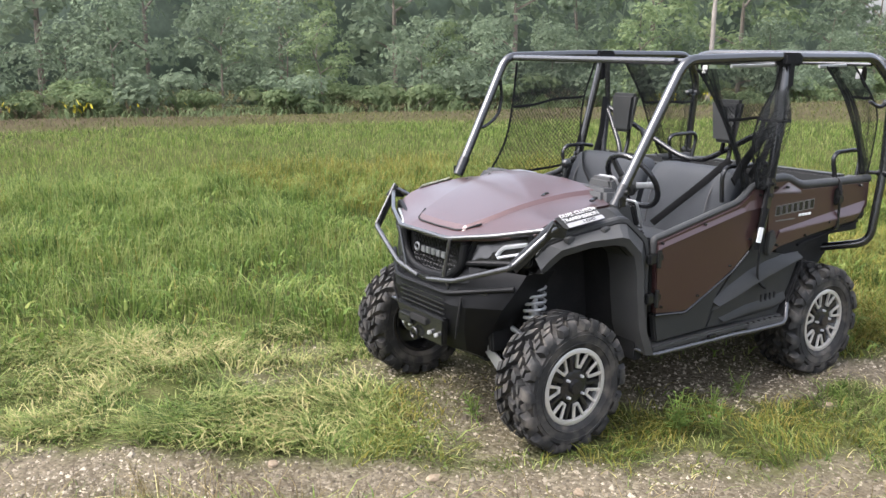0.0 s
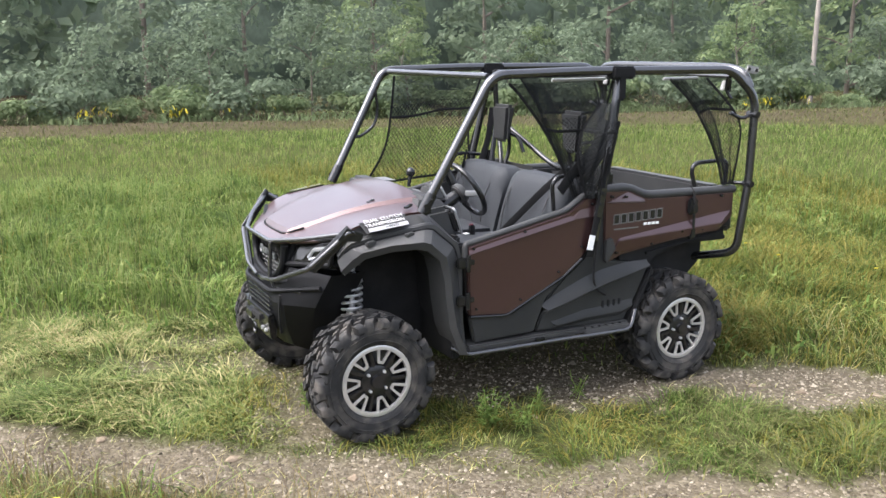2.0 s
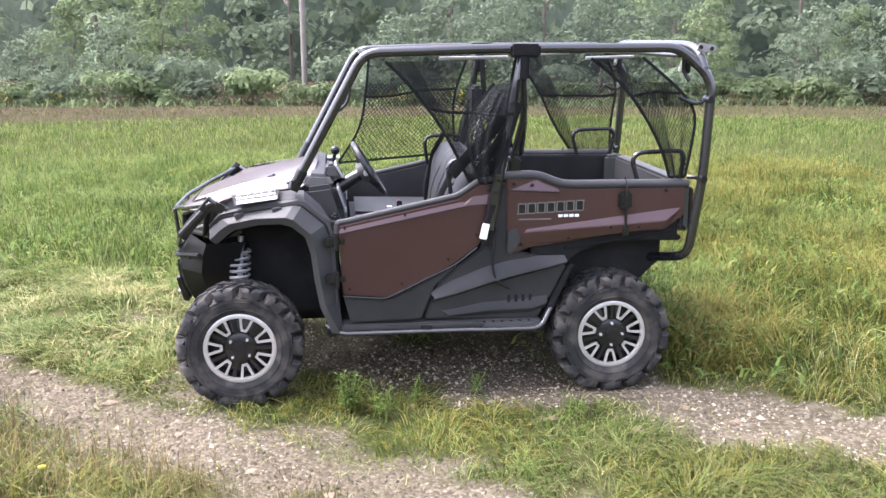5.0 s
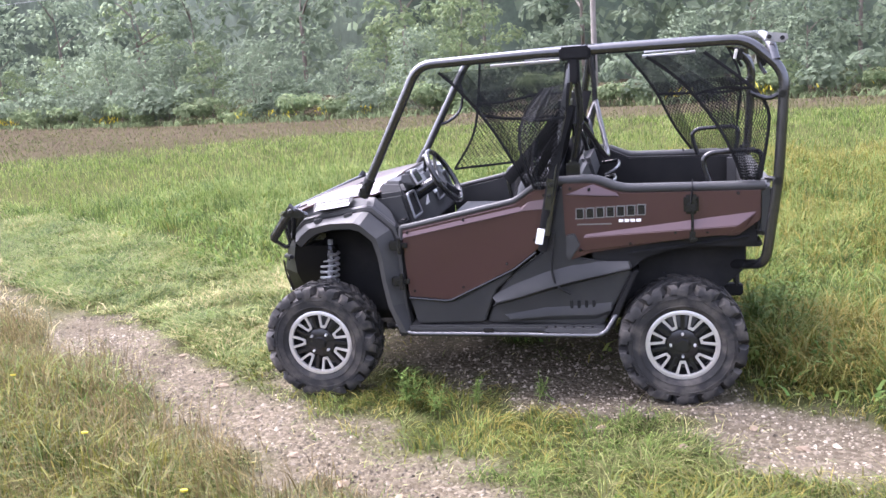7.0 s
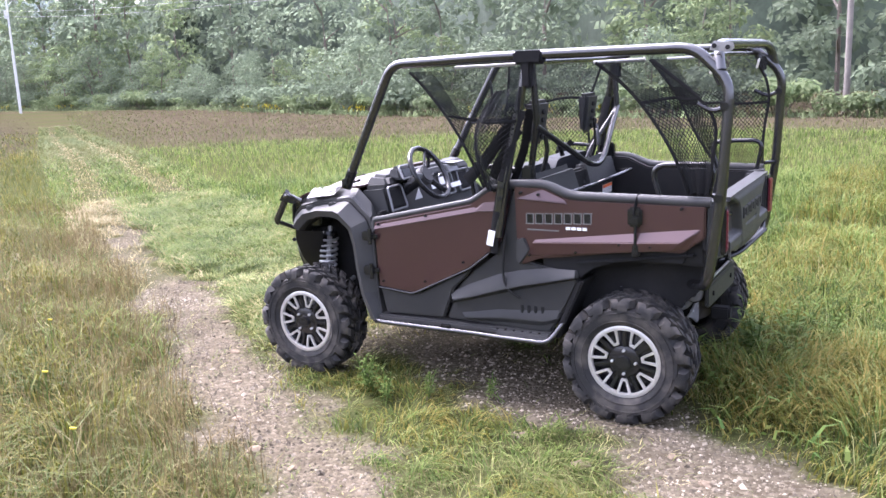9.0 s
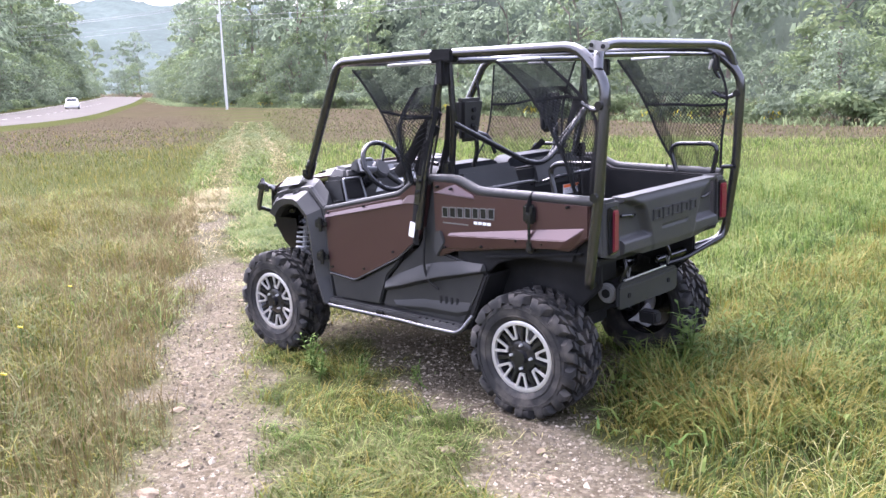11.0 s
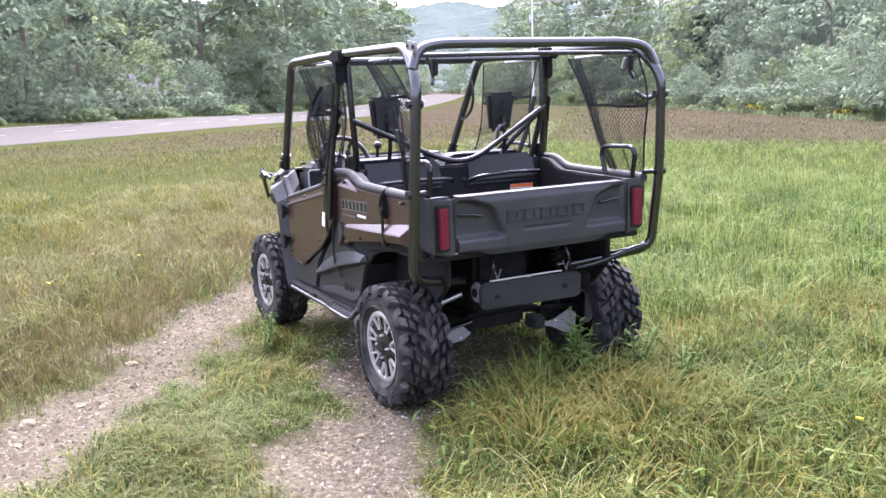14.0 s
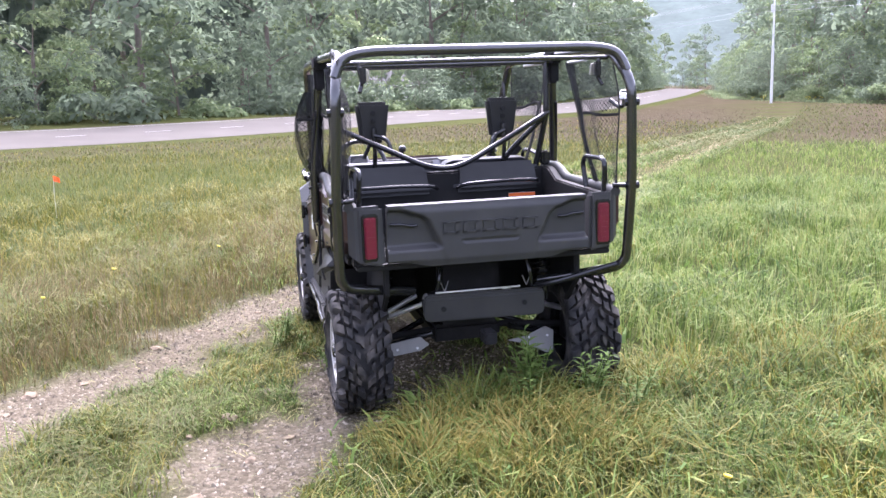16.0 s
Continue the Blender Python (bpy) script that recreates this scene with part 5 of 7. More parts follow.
for y in (-0.50, 0.12, 0.36):
    bm = B()
    hexa(bm, [(-0.47, y - 0.08, 1.04), (-0.44, y - 0.08, 1.04), (-0.44, y + 0.08, 1.04), (-0.47, y + 0.08, 1.04), (-0.505, y - 0.07, 1.15), (-0.483, y - 0.07, 1.155), (-0.483, y + 0.07, 1.155), (-0.505, y + 0.07, 1.15)], 0.01)
    part("dash_pocket", bm, DARK, dash)
    part("dash_trim", tube(B(), [(-0.438, y - 0.085, 1.03), (-0.478, y - 0.075, 1.165), (-0.478, y + 0.075, 1.165), (-0.438, y + 0.085, 1.03), (-0.438, y - 0.085, 1.03)], 0.007, 0.02, 8), DASHGREY, dash)
bm = B()
hexa(bm, [(-0.55, -0.46, 1.2), (-0.45, -0.45, 1.19), (-0.45, -0.28, 1.19), (-0.55, -0.27, 1.2), (-0.54, -0.44, 1.27), (-0.49, -0.43, 1.275), (-0.49, -0.3, 1.275), (-0.54, -0.29, 1.27)], 0.015)
gauge = part("gauge_hood", bm, PLASTIC, dash)
part("gauge_face", box(B(), (-0.462, -0.365, 1.23), (0.006, 0.11, 0.055), 0.003, pose(0, 0, 0, 0, -28, 0)), GLASS, gauge)
part("dash_label", box(B(), (-0.44, 0.02, 1.13), (0.004, 0.06, 0.05), 0.001, pose(0, 0, 0, 0, -20, 0)), WHITE, dash, "white warning label")
part("dash_label", box(B(), (-0.50, 0.30, 1.222), (0.08, 0.16, 0.003), 0.001), DASHGREY, dash)
tri = prism(B(), [(-0.34, 1.06), (-0.25, 1.06), (-0.295, 1.125)], -0.432, -0.428, 0.0008, "x")
part("warning_tag", tri, WHITE, dash, "white triangular warning tag")
part("dash_label", box(B(), (-0.43, -0.1, 1.11), (0.004, 0.06, 0.03), 0.001, pose(0, 0, 0, 0, -20, 0)), WHITE, dash, "white warning label")
part("dash_label", box(B(), (-0.435, 0.2, 1.085), (0.004, 0.13, 0.03), 0.001, pose(0, 0, 0, 0, -20, 0)), WHITE, dash, "white warning label")
part("gauge_bezel", tube(B(), [(-0.45, -0.435, 1.2), (-0.488, -0.425, 1.272), (-0.488, -0.305, 1.272), (-0.45, -0.295, 1.2), (-0.45, -0.435, 1.2)], 0.007, 0.02, 8), SILVER, gauge, "silver gauge bezel")
for y in (-0.17, 0.24):
    part("dash_panel", box(B(), (-0.487, y, 1.19), (0.012, 0.14, 0.06), 0.004, pose(0, 0, 0, 0, -32, 0)), DASHGREY, dash, "grey dash insert")
bm = cyl(B(), (-0.50, -0.05, 1.22), (-0.49, -0.05, 1.29), 0.011, 10)
bmesh.ops.create_icosphere(bm, subdivisions=2, radius=0.028, matrix=pose(-0.488, -0.05, 1.305))
part("shift_knob", bm, TUBE, dash)

SW_C, SW_R = Vector((-0.302, -0.375, 1.235)), 0.166
sw_v = Vector((-0.174, 0, 0.288)).normalized()
sw_ax = Vector((0, 1, 0)).cross(sw_v).normalized()
if sw_ax.x > 0:
    sw_ax = -sw_ax
steer = part("steering_wheel", tube(B(), ring_path(SW_C, SW_R, sw_ax, 40), 0.0155, 0, 10, True), TUBE, vehicle, "black three-spoke steering wheel")
hubc = SW_C + sw_ax * 0.04
bm = cyl(B(), hubc - sw_ax * 0.025, hubc + sw_ax * 0.02, 0.055, 20, 0.062, 0.008)
part("hub", bm, PLASTIC, steer)
for w in (90, 210, 330):
    rim_p = SW_C + Vector((0, 1, 0)) * SW_R * math.cos(radians(w + 90)) + sw_v * SW_R * math.sin(radians(w + 90))
    part("spoke", tube(B(), [hubc, hubc.lerp(rim_p, 0.5) + sw_ax * 0.005, rim_p], 0.017, 0.03, 8, False, 0.5), DASHGREY if w == 90 else TUBE, steer)
part("column", cyl(B(), hubc, Vector((-0.52, -0.375, 1.11)), 0.034, 16, 0.045), TUBE, steer)
part("stalk", tube(B(), [(-0.40, -0.375, 1.17), (-0.38, -0.25, 1.19), (-0.37, -0.21, 1.2)], 0.008, 0.02, 8), TUBE, steer)

# suspension, guards, chassis and tail
def spring(bm, p0, p1, r, turns):
    p0, p1 = Vector(p0), Vector(p1)
    ax = (p1 - p0).normalized()
    u = ax.orthogonal().normalized()
    v = ax.cross(u)
    n = int(turns * 14)
    tube(bm, [p0.lerp(p1, i / n) + u * r * math.cos(2 * math.pi * turns * i / n) + v * r * math.sin(2 * math.pi * turns * i / n) for i in range(n + 1)], 0.0085, 0, 6)


for x, s in ((-1.0, -1), (-1.0, 1), (0.93, -1), (0.93, 1)):
    lo, hi = (Vector((-1.045, s * 0.48, 0.46)), Vector((-1.02, s * 0.43, 0.88))) if x < 0 else (Vector((x, s * 0.50, 0.50)), Vector((x + 0.015, s * 0.43, 0.93)))
    # Shade in the rear wheel well is put into the rear shocks' dark colour.
    shock = part("shock_absorber", cyl(cyl(B(), lo, hi, 0.016, 12), lo.lerp(hi, 0.1), lo.lerp(hi, 0.45), 0.029, 14), SPRING if x < 0 else GREYCOAT, vehicle, "coil-over shock absorber with a bare steel spring" if x < 0 else "coil-over shock absorber, coloured dark for the shade in the wheel well")
    bm = B()
    spring(bm, lo.lerp(hi, 0.18), lo.lerp(hi, 0.82), 0.052, 8)
    part("coil_spring", bm, SPRING if x < 0 else GREYCOAT, shock)
    part("collar", cyl(B(), lo.lerp(hi, 0.86), lo.lerp(hi, 0.93), 0.052, 16, 0.045, 0.004), TUBE, shock)
    arm = part("control_arm", tube(B(), [(x - 0.14, s * 0.22, 0.40), (x, s * 0.58, 0.28), (x + 0.14, s * 0.22, 0.40)], 0.018, 0.06), TUBE, vehicle)
    part("upper_arm", tube(B(), [(x - 0.1, s * 0.26, 0.56), (x, s * 0.60, 0.43), (x + 0.1, s * 0.26, 0.56)], 0.014, 0.05), STEEL if x > 0 else SPRING, arm)
    part("axle_shaft", cyl(B(), (x, s * 0.2, 0.38), (x, s * 0.68, 0.336), 0.02, 12), DARK, arm)
    part("knuckle", box(B(), (x, s * 0.62, 0.345), (0.09, 0.07, 0.2), 0.02), DARK, arm)
    part("brake_disc", cyl(B(), (x, s * 0.655, 0.336), (x, s * 0.665, 0.336), 0.105, 28), STEEL, arm)
    off = -0.13 if x < 0 else 0.17
    bm = B()
    if x < 0:
        hexa(bm, [(-1.165, s * 0.36, 0.30), (-1.153, s * 0.36, 0.30), (-1.153, s * 0.41, 0.355), (-1.165, s * 0.41, 0.355), (-1.165, s * 0.15, 0.44), (-1.153, s * 0.15, 0.44), (-1.153, s * 0.22, 0.455), (-1.165, s * 0.22, 0.455)], 0.003)
    else:
        prism(bm, [(-0.489, 0.366), (-0.30, 0.395), (-0.25, 0.348), (-0.30, 0.318), (-0.482, 0.296)] if s < 0 else [(0.196, 0.326), (0.31, 0.342), (0.42, 0.388), (0.469, 0.36), (0.465, 0.235), (0.43, 0.232), (0.288, 0.302)], x + off, x + off + 0.012, 0.003, "x")
    gp = part("arm_guard", bm, GUARDGREY, arm, "dusty grey plastic guard plate on the control arm")
    for k in ((0.32, 0.43) if x > 0 else ()):
        part("screw", cyl(B(), (x + off - 0.004, s * k, 0.335), (x + off + 0.016, s * k, 0.335), 0.007, 8), STEEL, gp)

bm = B()
box(bm, (-0.08, 0, 0.36), (2.1, 0.4, 0.1), 0.02)
box(bm, (-0.9, 0, 0.62), (0.6, 0.5, 0.5), 0.03)
box(bm, (0.75, 0, 0.62), (0.6, 0.36, 0.4), 0.03)
chassis = part("chassis", bm, DARK, vehicle, "dark underbody and drivetrain")


def rear_well(bm, s):
    prism(bm, [(0.70, 0.60), (0.765, 0.78), (0.9, 0.86), (1.1, 0.905), (1.36, 0.90), (1.36, 0.70), (1.2, 0.55), (0.75, 0.42)], s * 0.50, s * 0.53, 0.008)
    prism(bm, [(0.765, 0.735), (0.62, 0.42), (0.655, 0.41), (0.80, 0.74)], s * 0.5, s * 0.735, 0.008)
    hexa(bm, [(0.75, s * 0.5, 0.80), (1.36, s * 0.5, 0.88), (1.36, s * 0.715, 0.905), (0.75, s * 0.715, 0.82), (0.75, s * 0.5, 0.82), (1.36, s * 0.5, 0.90), (1.36, s * 0.715, 0.915), (0.75, s * 0.715, 0.835)], 0.004)
    prism(bm, [(0.56, 0.80), (0.72, 0.77), (0.765, 0.74), (0.83, 0.80), (0.95, 0.84), (1.1, 0.86), (1.3, 0.86), (1.345, 0.98), (1.25, 0.93), (1.13, 0.93), (0.56, 0.85)], s * 0.68, s * 0.70, 0.004)


pair("rear_wheel_well", rear_well, DARK)
bm = prism(B(), [(-0.325, 0.555), (-0.30, 0.535), (0.31, 0.525), (0.335, 0.545), (0.335, 0.655), (0.30, 0.672), (-0.30, 0.68), (-0.325, 0.66)], 1.322, 1.345, 0.008, "x")
hitch = part("rear_carrier_plate", bm, SIDEPLASTIC, vehicle, "black rear carrier plate with a bright top edge")
part("top_edge", box(B(), (1.338, -0.03, 0.688), (0.014, 0.46, 0.007), 0.002), STEEL, hitch, "bright steel strip along the top edge")
part("fold_line", tube(B(), [(1.347, -0.315, 0.652), (1.347, 0.315, 0.648)], 0.004, 0, 6), SIDEPLASTIC, hitch)
for y in (-0.21, 0.235):
    for dy in (-0.022, 0.022):
        part("strap_end", tube(B(), [(1.335, y, 0.69), (1.335, y + dy, 0.745)], 0.005, 0, 6, False, 0.4), GUARDGREY, hitch)
for y in (-0.22, 0.22):
    bm = cyl(B(), (1.34, y, 0.60), (1.352, y, 0.60), 0.014, 12)
    part("bolt", bm, DARK, hitch)
for y in (-0.25, 0.27):
    part("stay", tube(B(), [(1.31, y, 0.68), (1.34, y * 0.95, 0.75), (1.3, y * 0.9, 0.84)], 0.011, 0.03, 8), TUBE, hitch)
bm = box(B(), (1.34, 0.02, 0.43), (0.1, 0.07, 0.07), 0.008)
cyl(bm, (1.35, 0.02, 0.43), (1.395, 0.02, 0.43), 0.03, 12)
part("hitch_receiver", bm, DARK, vehicle)
bm = cyl(B(), (1.255, -0.06, 0.615), (1.255, -0.285, 0.615), 0.064, 24, None, 0.012)
muff = part("muffler", bm, DARK, vehicle, "dark muffler with a pale end cap")
part("end_cap", cyl(B(), (1.255, -0.283, 0.615), (1.255, -0.305, 0.615), 0.058, 24, 0.05, 0.006), GUARDGREY, muff, "pale round end cap")
part("outlet", cyl(B(), (1.255, -0.30, 0.615), (1.255, -0.312, 0.615), 0.024, 18), DARK, muff)
part("tail_tube", tube(B(), [(1.45, 0.70, 0.79), (1.36, 0.40, 0.70), (1.25, 0.3, 0.66)], 0.016, 0.06, 10), TUBE, vehicle)

# ---- the land ----
rng = np.random.default_rng(7)


def vnoise(x, y, scale, seed=0):
    """Smooth noise from 0 to 1 over the plan."""
    g = np.random.default_rng(100 + seed).random((64, 64))
    u, v = np.asarray(x) * scale + 1000, np.asarray(y) * scale + 1000
    i, j = np.floor(u).astype(int), np.floor(v).astype(int)
    a, b = u - i, v - j
    a, b = a * a * (3 - 2 * a), b * b * (3 - 2 * b)
    i0, i1, j0, j1 = i % 64, (i + 1) % 64, j % 64, (j + 1) % 64
    return (g[i0, j0] * (1 - a) + g[i1, j0] * a) * (1 - b) + (g[i0, j1] * (1 - a) + g[i1, j1] * a) * b


def smooth(x, a, b):
    t = np.clip((np.asarray(x, float) - a) / (b - a), 0, 1)
    return t * t * (3 - 2 * t)


TRACK_S, TRACK_N = [-60, -10, -2.4, 0, 2, 5, 9, 17, 32, 60, 110], [4, 0.3, -0.62, -0.88, -1.0, -1.52, -1.93, -2.63, -3.85, -6, -10]


def track(x, y):
    """Along the track (s) and across it from its middle (e)."""
    n, s = 0.66 * x + 0.75 * y, -0.75 * x + 0.66 * y
    return s, n - np.interp(s, TRACK_S, TRACK_N)


def bare_mask(x, y):
    s, e = track(x, y)
    j = (vnoise(x, y, 2.1, 1) - 0.5) * 0.42 + (vnoise(x, y, 7.0, 2) - 0.5) * 0.3
    half = np.interp(s, [3, 8], [0.79, 0.57])
    slim = np.interp(s, [2, 4.5, 8], [1.0, 0.7, 0.4])
    outer = 1 - smooth(np.abs(e + half + j * 0.8) / slim, 0.14, 0.5)
    inner = 1 - smooth(np.abs(e - half + j), 0.2, 0.46)
    fade_o = np.interp(s, [-60, 1.2, 2.6, 4.5, 6, 9, 22], [1, 1, 1, 1, 0.85, 0.45, 0]) * (1 - 0.55 * smooth(s, 1.0, 3.4) * (1 - smooth(vnoise(x, y, 1.7, 9), 0.15, 0.55)))
    mid = 0.85 * (1 - smooth(np.abs(e), 0.4, 0.7)) * smooth(vnoise(x, y, 1.5, 8) * 0.7 + vnoise(x, y, 5.0, 7) * 0.3, 0.43, 0.62) * (1 - smooth(s, 0.6, 1.6)) * smooth(s, -1.9, -0.7)
    fade_i = np.interp(s, [-60, 0.3, 1.2, 3.0, 9, 22], [1, 1, 0.55, 0.25, 0.35, 0]) * np.where(s > 0.6, smooth(vnoise(x, y, 1.3, 3), 0.25, 0.6), 1)
    under = 0.75 * (1 - smooth(np.abs(x), 1.0, 1.4)) * (1 - smooth(np.abs(y + 0.1), 0.45, 0.7))
    return np.clip(np.maximum(np.maximum(np.maximum(outer * fade_o, mid), inner * fade_i), under * smooth(vnoise(x, y, 2.5, 4), 0.2, 0.5)), 0, 1)


def ground_z(x, y):
    x, y = np.asarray(x, float), np.asarray(y, float)
    sy, drop = smooth(y, 4, 45), np.interp(-x, [8, 25, 42, 62, 140, 250, 500], [0, 0.35, 0.78, 0.92, 2.05, 2.8, 3.4])
    z = -(1.25 * sy + drop * (1 - 0.6 * sy))
    near = np.exp(-(x * x + y * y) / 120.0)
    s, e = track(x, y)
    rut = np.exp(-((np.abs(e) - 0.79) / 0.28) ** 2)
    z = z + near * ((vnoise(x, y, 0.9, 5) - 0.5) * 0.05 + (vnoise(x, y, 4.0, 6) - 0.5) * 0.016 + 0.035 * smooth(np.abs(e), 1.1, 1.6) - 0.012 * rut + 0.015)
    wheels = sum(np.exp(-(((x - wx) / 0.3) ** 2 + ((y - wy) / 0.25) ** 2)) for wx in (-1.02, 1.02) for wy in (-0.66, 0.66))
    return z * (1 - np.clip(wheels, 0, 1)) + 0.004 * np.clip(wheels, 0, 1)


def seed_mask(x, y):
    """Where the grass has gone to reddish seed: the far field, in broad drifts."""
    rr, west = np.hypot(x, y), smooth(-x + 0.25 * y, -6, 22)
    s, e = track(x, y)
    drift = smooth(vnoise(x, y, 0.06, 20) * 0.7 + vnoise(x, y, 0.19, 21) * 0.3 + 0.2 * west + 0.25 * smooth(rr, 20, 30), 0.3, 0.74)
    return (0.55 + 0.45 * smooth(y + 0.3 * x, -12, 4)) * smooth(rr, 10, 38) * np.clip(west + 0.35 + 0.5 * smooth(rr, 22, 32), 0, 1) * drift * smooth(np.abs(e), 0.9, 2.2)


def axis_steps():
    c = list(np.arange(0, 6.5, 0.085))
    d = 0.085
    while c[-1] < 2600:
        d *= 1.13
        c.append(c[-1] + d)
    c = np.array(c)
    return np.concatenate([-c[:0:-1], c])


gx = axis_steps()
X, Y = np.meshgrid(gx, gx, indexing="ij")
Z = ground_z(X, Y)
N = len(gx)
idx = np.arange(N * N).reshape(N, N)
quads = np.stack([idx[:-1, :-1], idx[1:, :-1], idx[1:, 1:], idx[:-1, 1:]], -1).reshape(-1, 4)
me = raw_mesh("ground", np.stack([X, Y, Z], -1).reshape(-1, 3), quads, GROUND, True)
att = me.attributes.new("bare", "FLOAT", "POINT")
att.data.foreach_set("value", bare_mask(X, Y).astype(np.float32).ravel())
att = me.attributes.new("seeding", "FLOAT", "POINT")
att.data.foreach_set("value", seed_mask(X, Y).astype(np.float32).ravel())
tagged(new("ground", me), "grassy field ground with two gravelly wheel ruts", "ground", kind="structure")


# ---- grass ----
ROAD = [(-30, -62), (-33, -42), (-36.5, -24), (-40, -11), (-44.5, -2), (-50, 6), (-58, 14), (-68, 23.5), (-84, 36), (-100, 47.5), (-120, 60.5), (-140, 74), (-165, 90), (-210, 118)]


def road_gap(x, y):
    """Distance to the middle of the road."""
    best = np.full(len(x), 1e9)
    for (x0, y0), (x1, y1) in zip(ROAD, ROAD[1:]):
        dx, dy = x1 - x0, y1 - y0
        t = np.clip(((x - x0) * dx + (y - y0) * dy) / (dx * dx + dy * dy), 0, 1)
        best = np.minimum(best, np.hypot(x - x0 - t * dx, y - y0 - t * dy))
    return best


def blades(x, y, h, w, lean, bend, material, name, label, z0=0.0, heading=None, arched=False):
    """One blade at each place: two bent segments and a point, or a finer arch that droops at the tip."""
    n = len(x)
    az = 25 * vnoise(x, y, 1.9, 61) + rng.normal(0, 0.9, n) if heading is None else heading + rng.normal(0, 0.5, n)
    face = az + np.pi / 2 + rng.normal(0, 0.5, n)
    base = np.stack([x, y, ground_z(x, y) - 0.01 + z0], -1)
    d = np.stack([np.cos(az), np.sin(az)], -1)
    sd = np.stack([np.cos(face), np.sin(face), np.zeros(n)], -1) * (w / 2)[:, None]
    if arched:
        rows, k = [], (np.arange(n) * 7)[:, None]
        for u, wide in ((0.0, 0.8), (0.4, 1.0), (0.75, 0.75)):
            out, up = (lean * u + bend * u ** 3 * 0.8) * h, h * (u - 0.38 * bend * u ** 3)
            p = base + np.concatenate([d * out[:, None], up[:, None]], 1)
            rows += [p - sd * wide, p + sd * wide]
        rows.append(base + np.concatenate([d * ((lean + bend * 0.8) * h)[:, None], (h * (1 - 0.55 * bend))[:, None]], 1))
        t = np.stack([k + q for q in ([0, 1, 3], [0, 3, 2], [2, 3, 5], [2, 5, 4], [4, 5, 6])], 1).reshape(-1, 3)
        return tagged(new(name, raw_mesh(name, np.stack(rows, 1).reshape(-1, 3), t, material)), label, "grass", kind="stuff")
    hm, ht = 0.55 * h, h * (1 - 0.35 * bend)
    mid = base + np.concatenate([d * (lean * 0.45 * h)[:, None], hm[:, None]], 1)
    tip = base + np.concatenate([d * ((lean + bend * 0.7) * h)[:, None], ht[:, None]], 1)
    v = np.stack([base - sd, base + sd, mid - sd * 0.8, mid + sd * 0.8, tip], 1).reshape(-1, 3)
    k = (np.arange(n) * 5)[:, None]
    t = np.stack([k + [0, 1, 3], k + [0, 3, 2], k + [2, 3, 4]], 1).reshape(-1, 3)
    return tagged(new(name, raw_mesh(name, v, t, material)), label, "grass", kind="stuff")


def scatter(n, x0, x1, y0, y1):
    return rng.uniform(x0, x1, n), rng.uniform(y0, y1, n)


def clear(x, y):
    """True where blades may stand: away from tyres and, mostly, from bare ruts."""
    b = bare_mask(x, y)
    ok = rng.random(len(x)) > np.clip(b * 1.15, 0, 0.985)
    for wx in (-1.02, 1.02):
        for wy in (-0.66, 0.66):
            ok &= ~((np.abs(x - wx) < 0.2) & (np.abs(y - wy) < 0.14))
    return ok


def under_body(x, y):
    return (np.abs(x) < 1.35) & (np.abs(y) < 0.68)


def sown(n, x0, x1, y0, y1, keep):
    x, y = scatter(n, x0, x1, y0, y1)
    s, e = track(x, y)
    k = keep(x, y, s, e) & clear(x, y)
    return x[k], y[k], s[k], e[k]


def clumped(x, y, seed):
    return vnoise(x, y, 1.1, seed) * 0.55 + vnoise(x, y, 3.7, seed + 1) * 0.45


def lush_zone(s, e):
    return (e > 1.02) | ((e > 0.9) & (s > 1))


def strip(n, s0, s1, e0, e1, keep=None):
    """Places in a strip along the track."""
    s, e = rng.uniform(s0, s1, n), rng.uniform(e0, e1, n)
    nn = e + np.interp(s, TRACK_S, TRACK_N)
    x, y = 0.66 * nn - 0.75 * s, 0.75 * nn + 0.66 * s
    k = clear(x, y)
    if keep is not None:
        k &= keep(x, y)
    return x[k], y[k], s[k], e[k]


def fan(n, r0, r1, keep):
    """Places in a fan over the visible field, thinning out with distance."""
    r, a = rng.uniform(r0, r1, n), np.radians(rng.uniform(10, 242, n))
    x, y = r * np.cos(a), r * np.sin(a)
    s, e = track(x, y)
    k = keep(x, y, s, e) & (r > r0 + np.abs(rng.normal(0, 0.06 * r0, n))) & (r < r1 - np.abs(rng.normal(0, 0.06 * r1, n)))
    return x[k], y[k], s[k], e[k], r[k]


def many(lo, hi, n):
    return rng.uniform(lo, hi, n)


# lush field grass beside the vehicle
x, y, s, e = sown(280000, -11, 11, -8, 11, lambda x, y, s, e: lush_zone(s, e) & (np.hypot(x, y) < 9.6 + rng.normal(0, 0.8, len(x))))
c = clumped(x, y, 10)
h = (0.10 + 0.24 * smooth(e, 0.95, 1.9)) * (0.35 + 1.05 * c) * many(0.55, 1.2, len(x))
h = np.where(under_body(x, y), np.minimum(h, 0.1), h) * np.where((x > 1.2) & (s < -0.5), 0.85, 1.0)
k = rng.random(len(x)) < 0.42 + 0.7 * smooth(c, 0.2, 0.65)
x, y, h = x[k], y[k], h[k]
n = len(x)
yellow = rng.random(n) < np.where(x > 1.0, 0.72, 0.05) * (0.4 + 1.2 * vnoise(x, y, 0.8, 15))
for pick, m, nm, lb in ((~yellow, G_LUSH, "field_grass", "lush green field grass around the vehicle"), (yellow, G_DRY, "yellow_grass", "yellowing blades among the field grass")):
    q = pick.sum()
    blades(x[pick], y[pick], h[pick], many(0.005, 0.012, q), many(0.05, 0.75, q), many(0.2, 1.25, q), m, nm, lb)

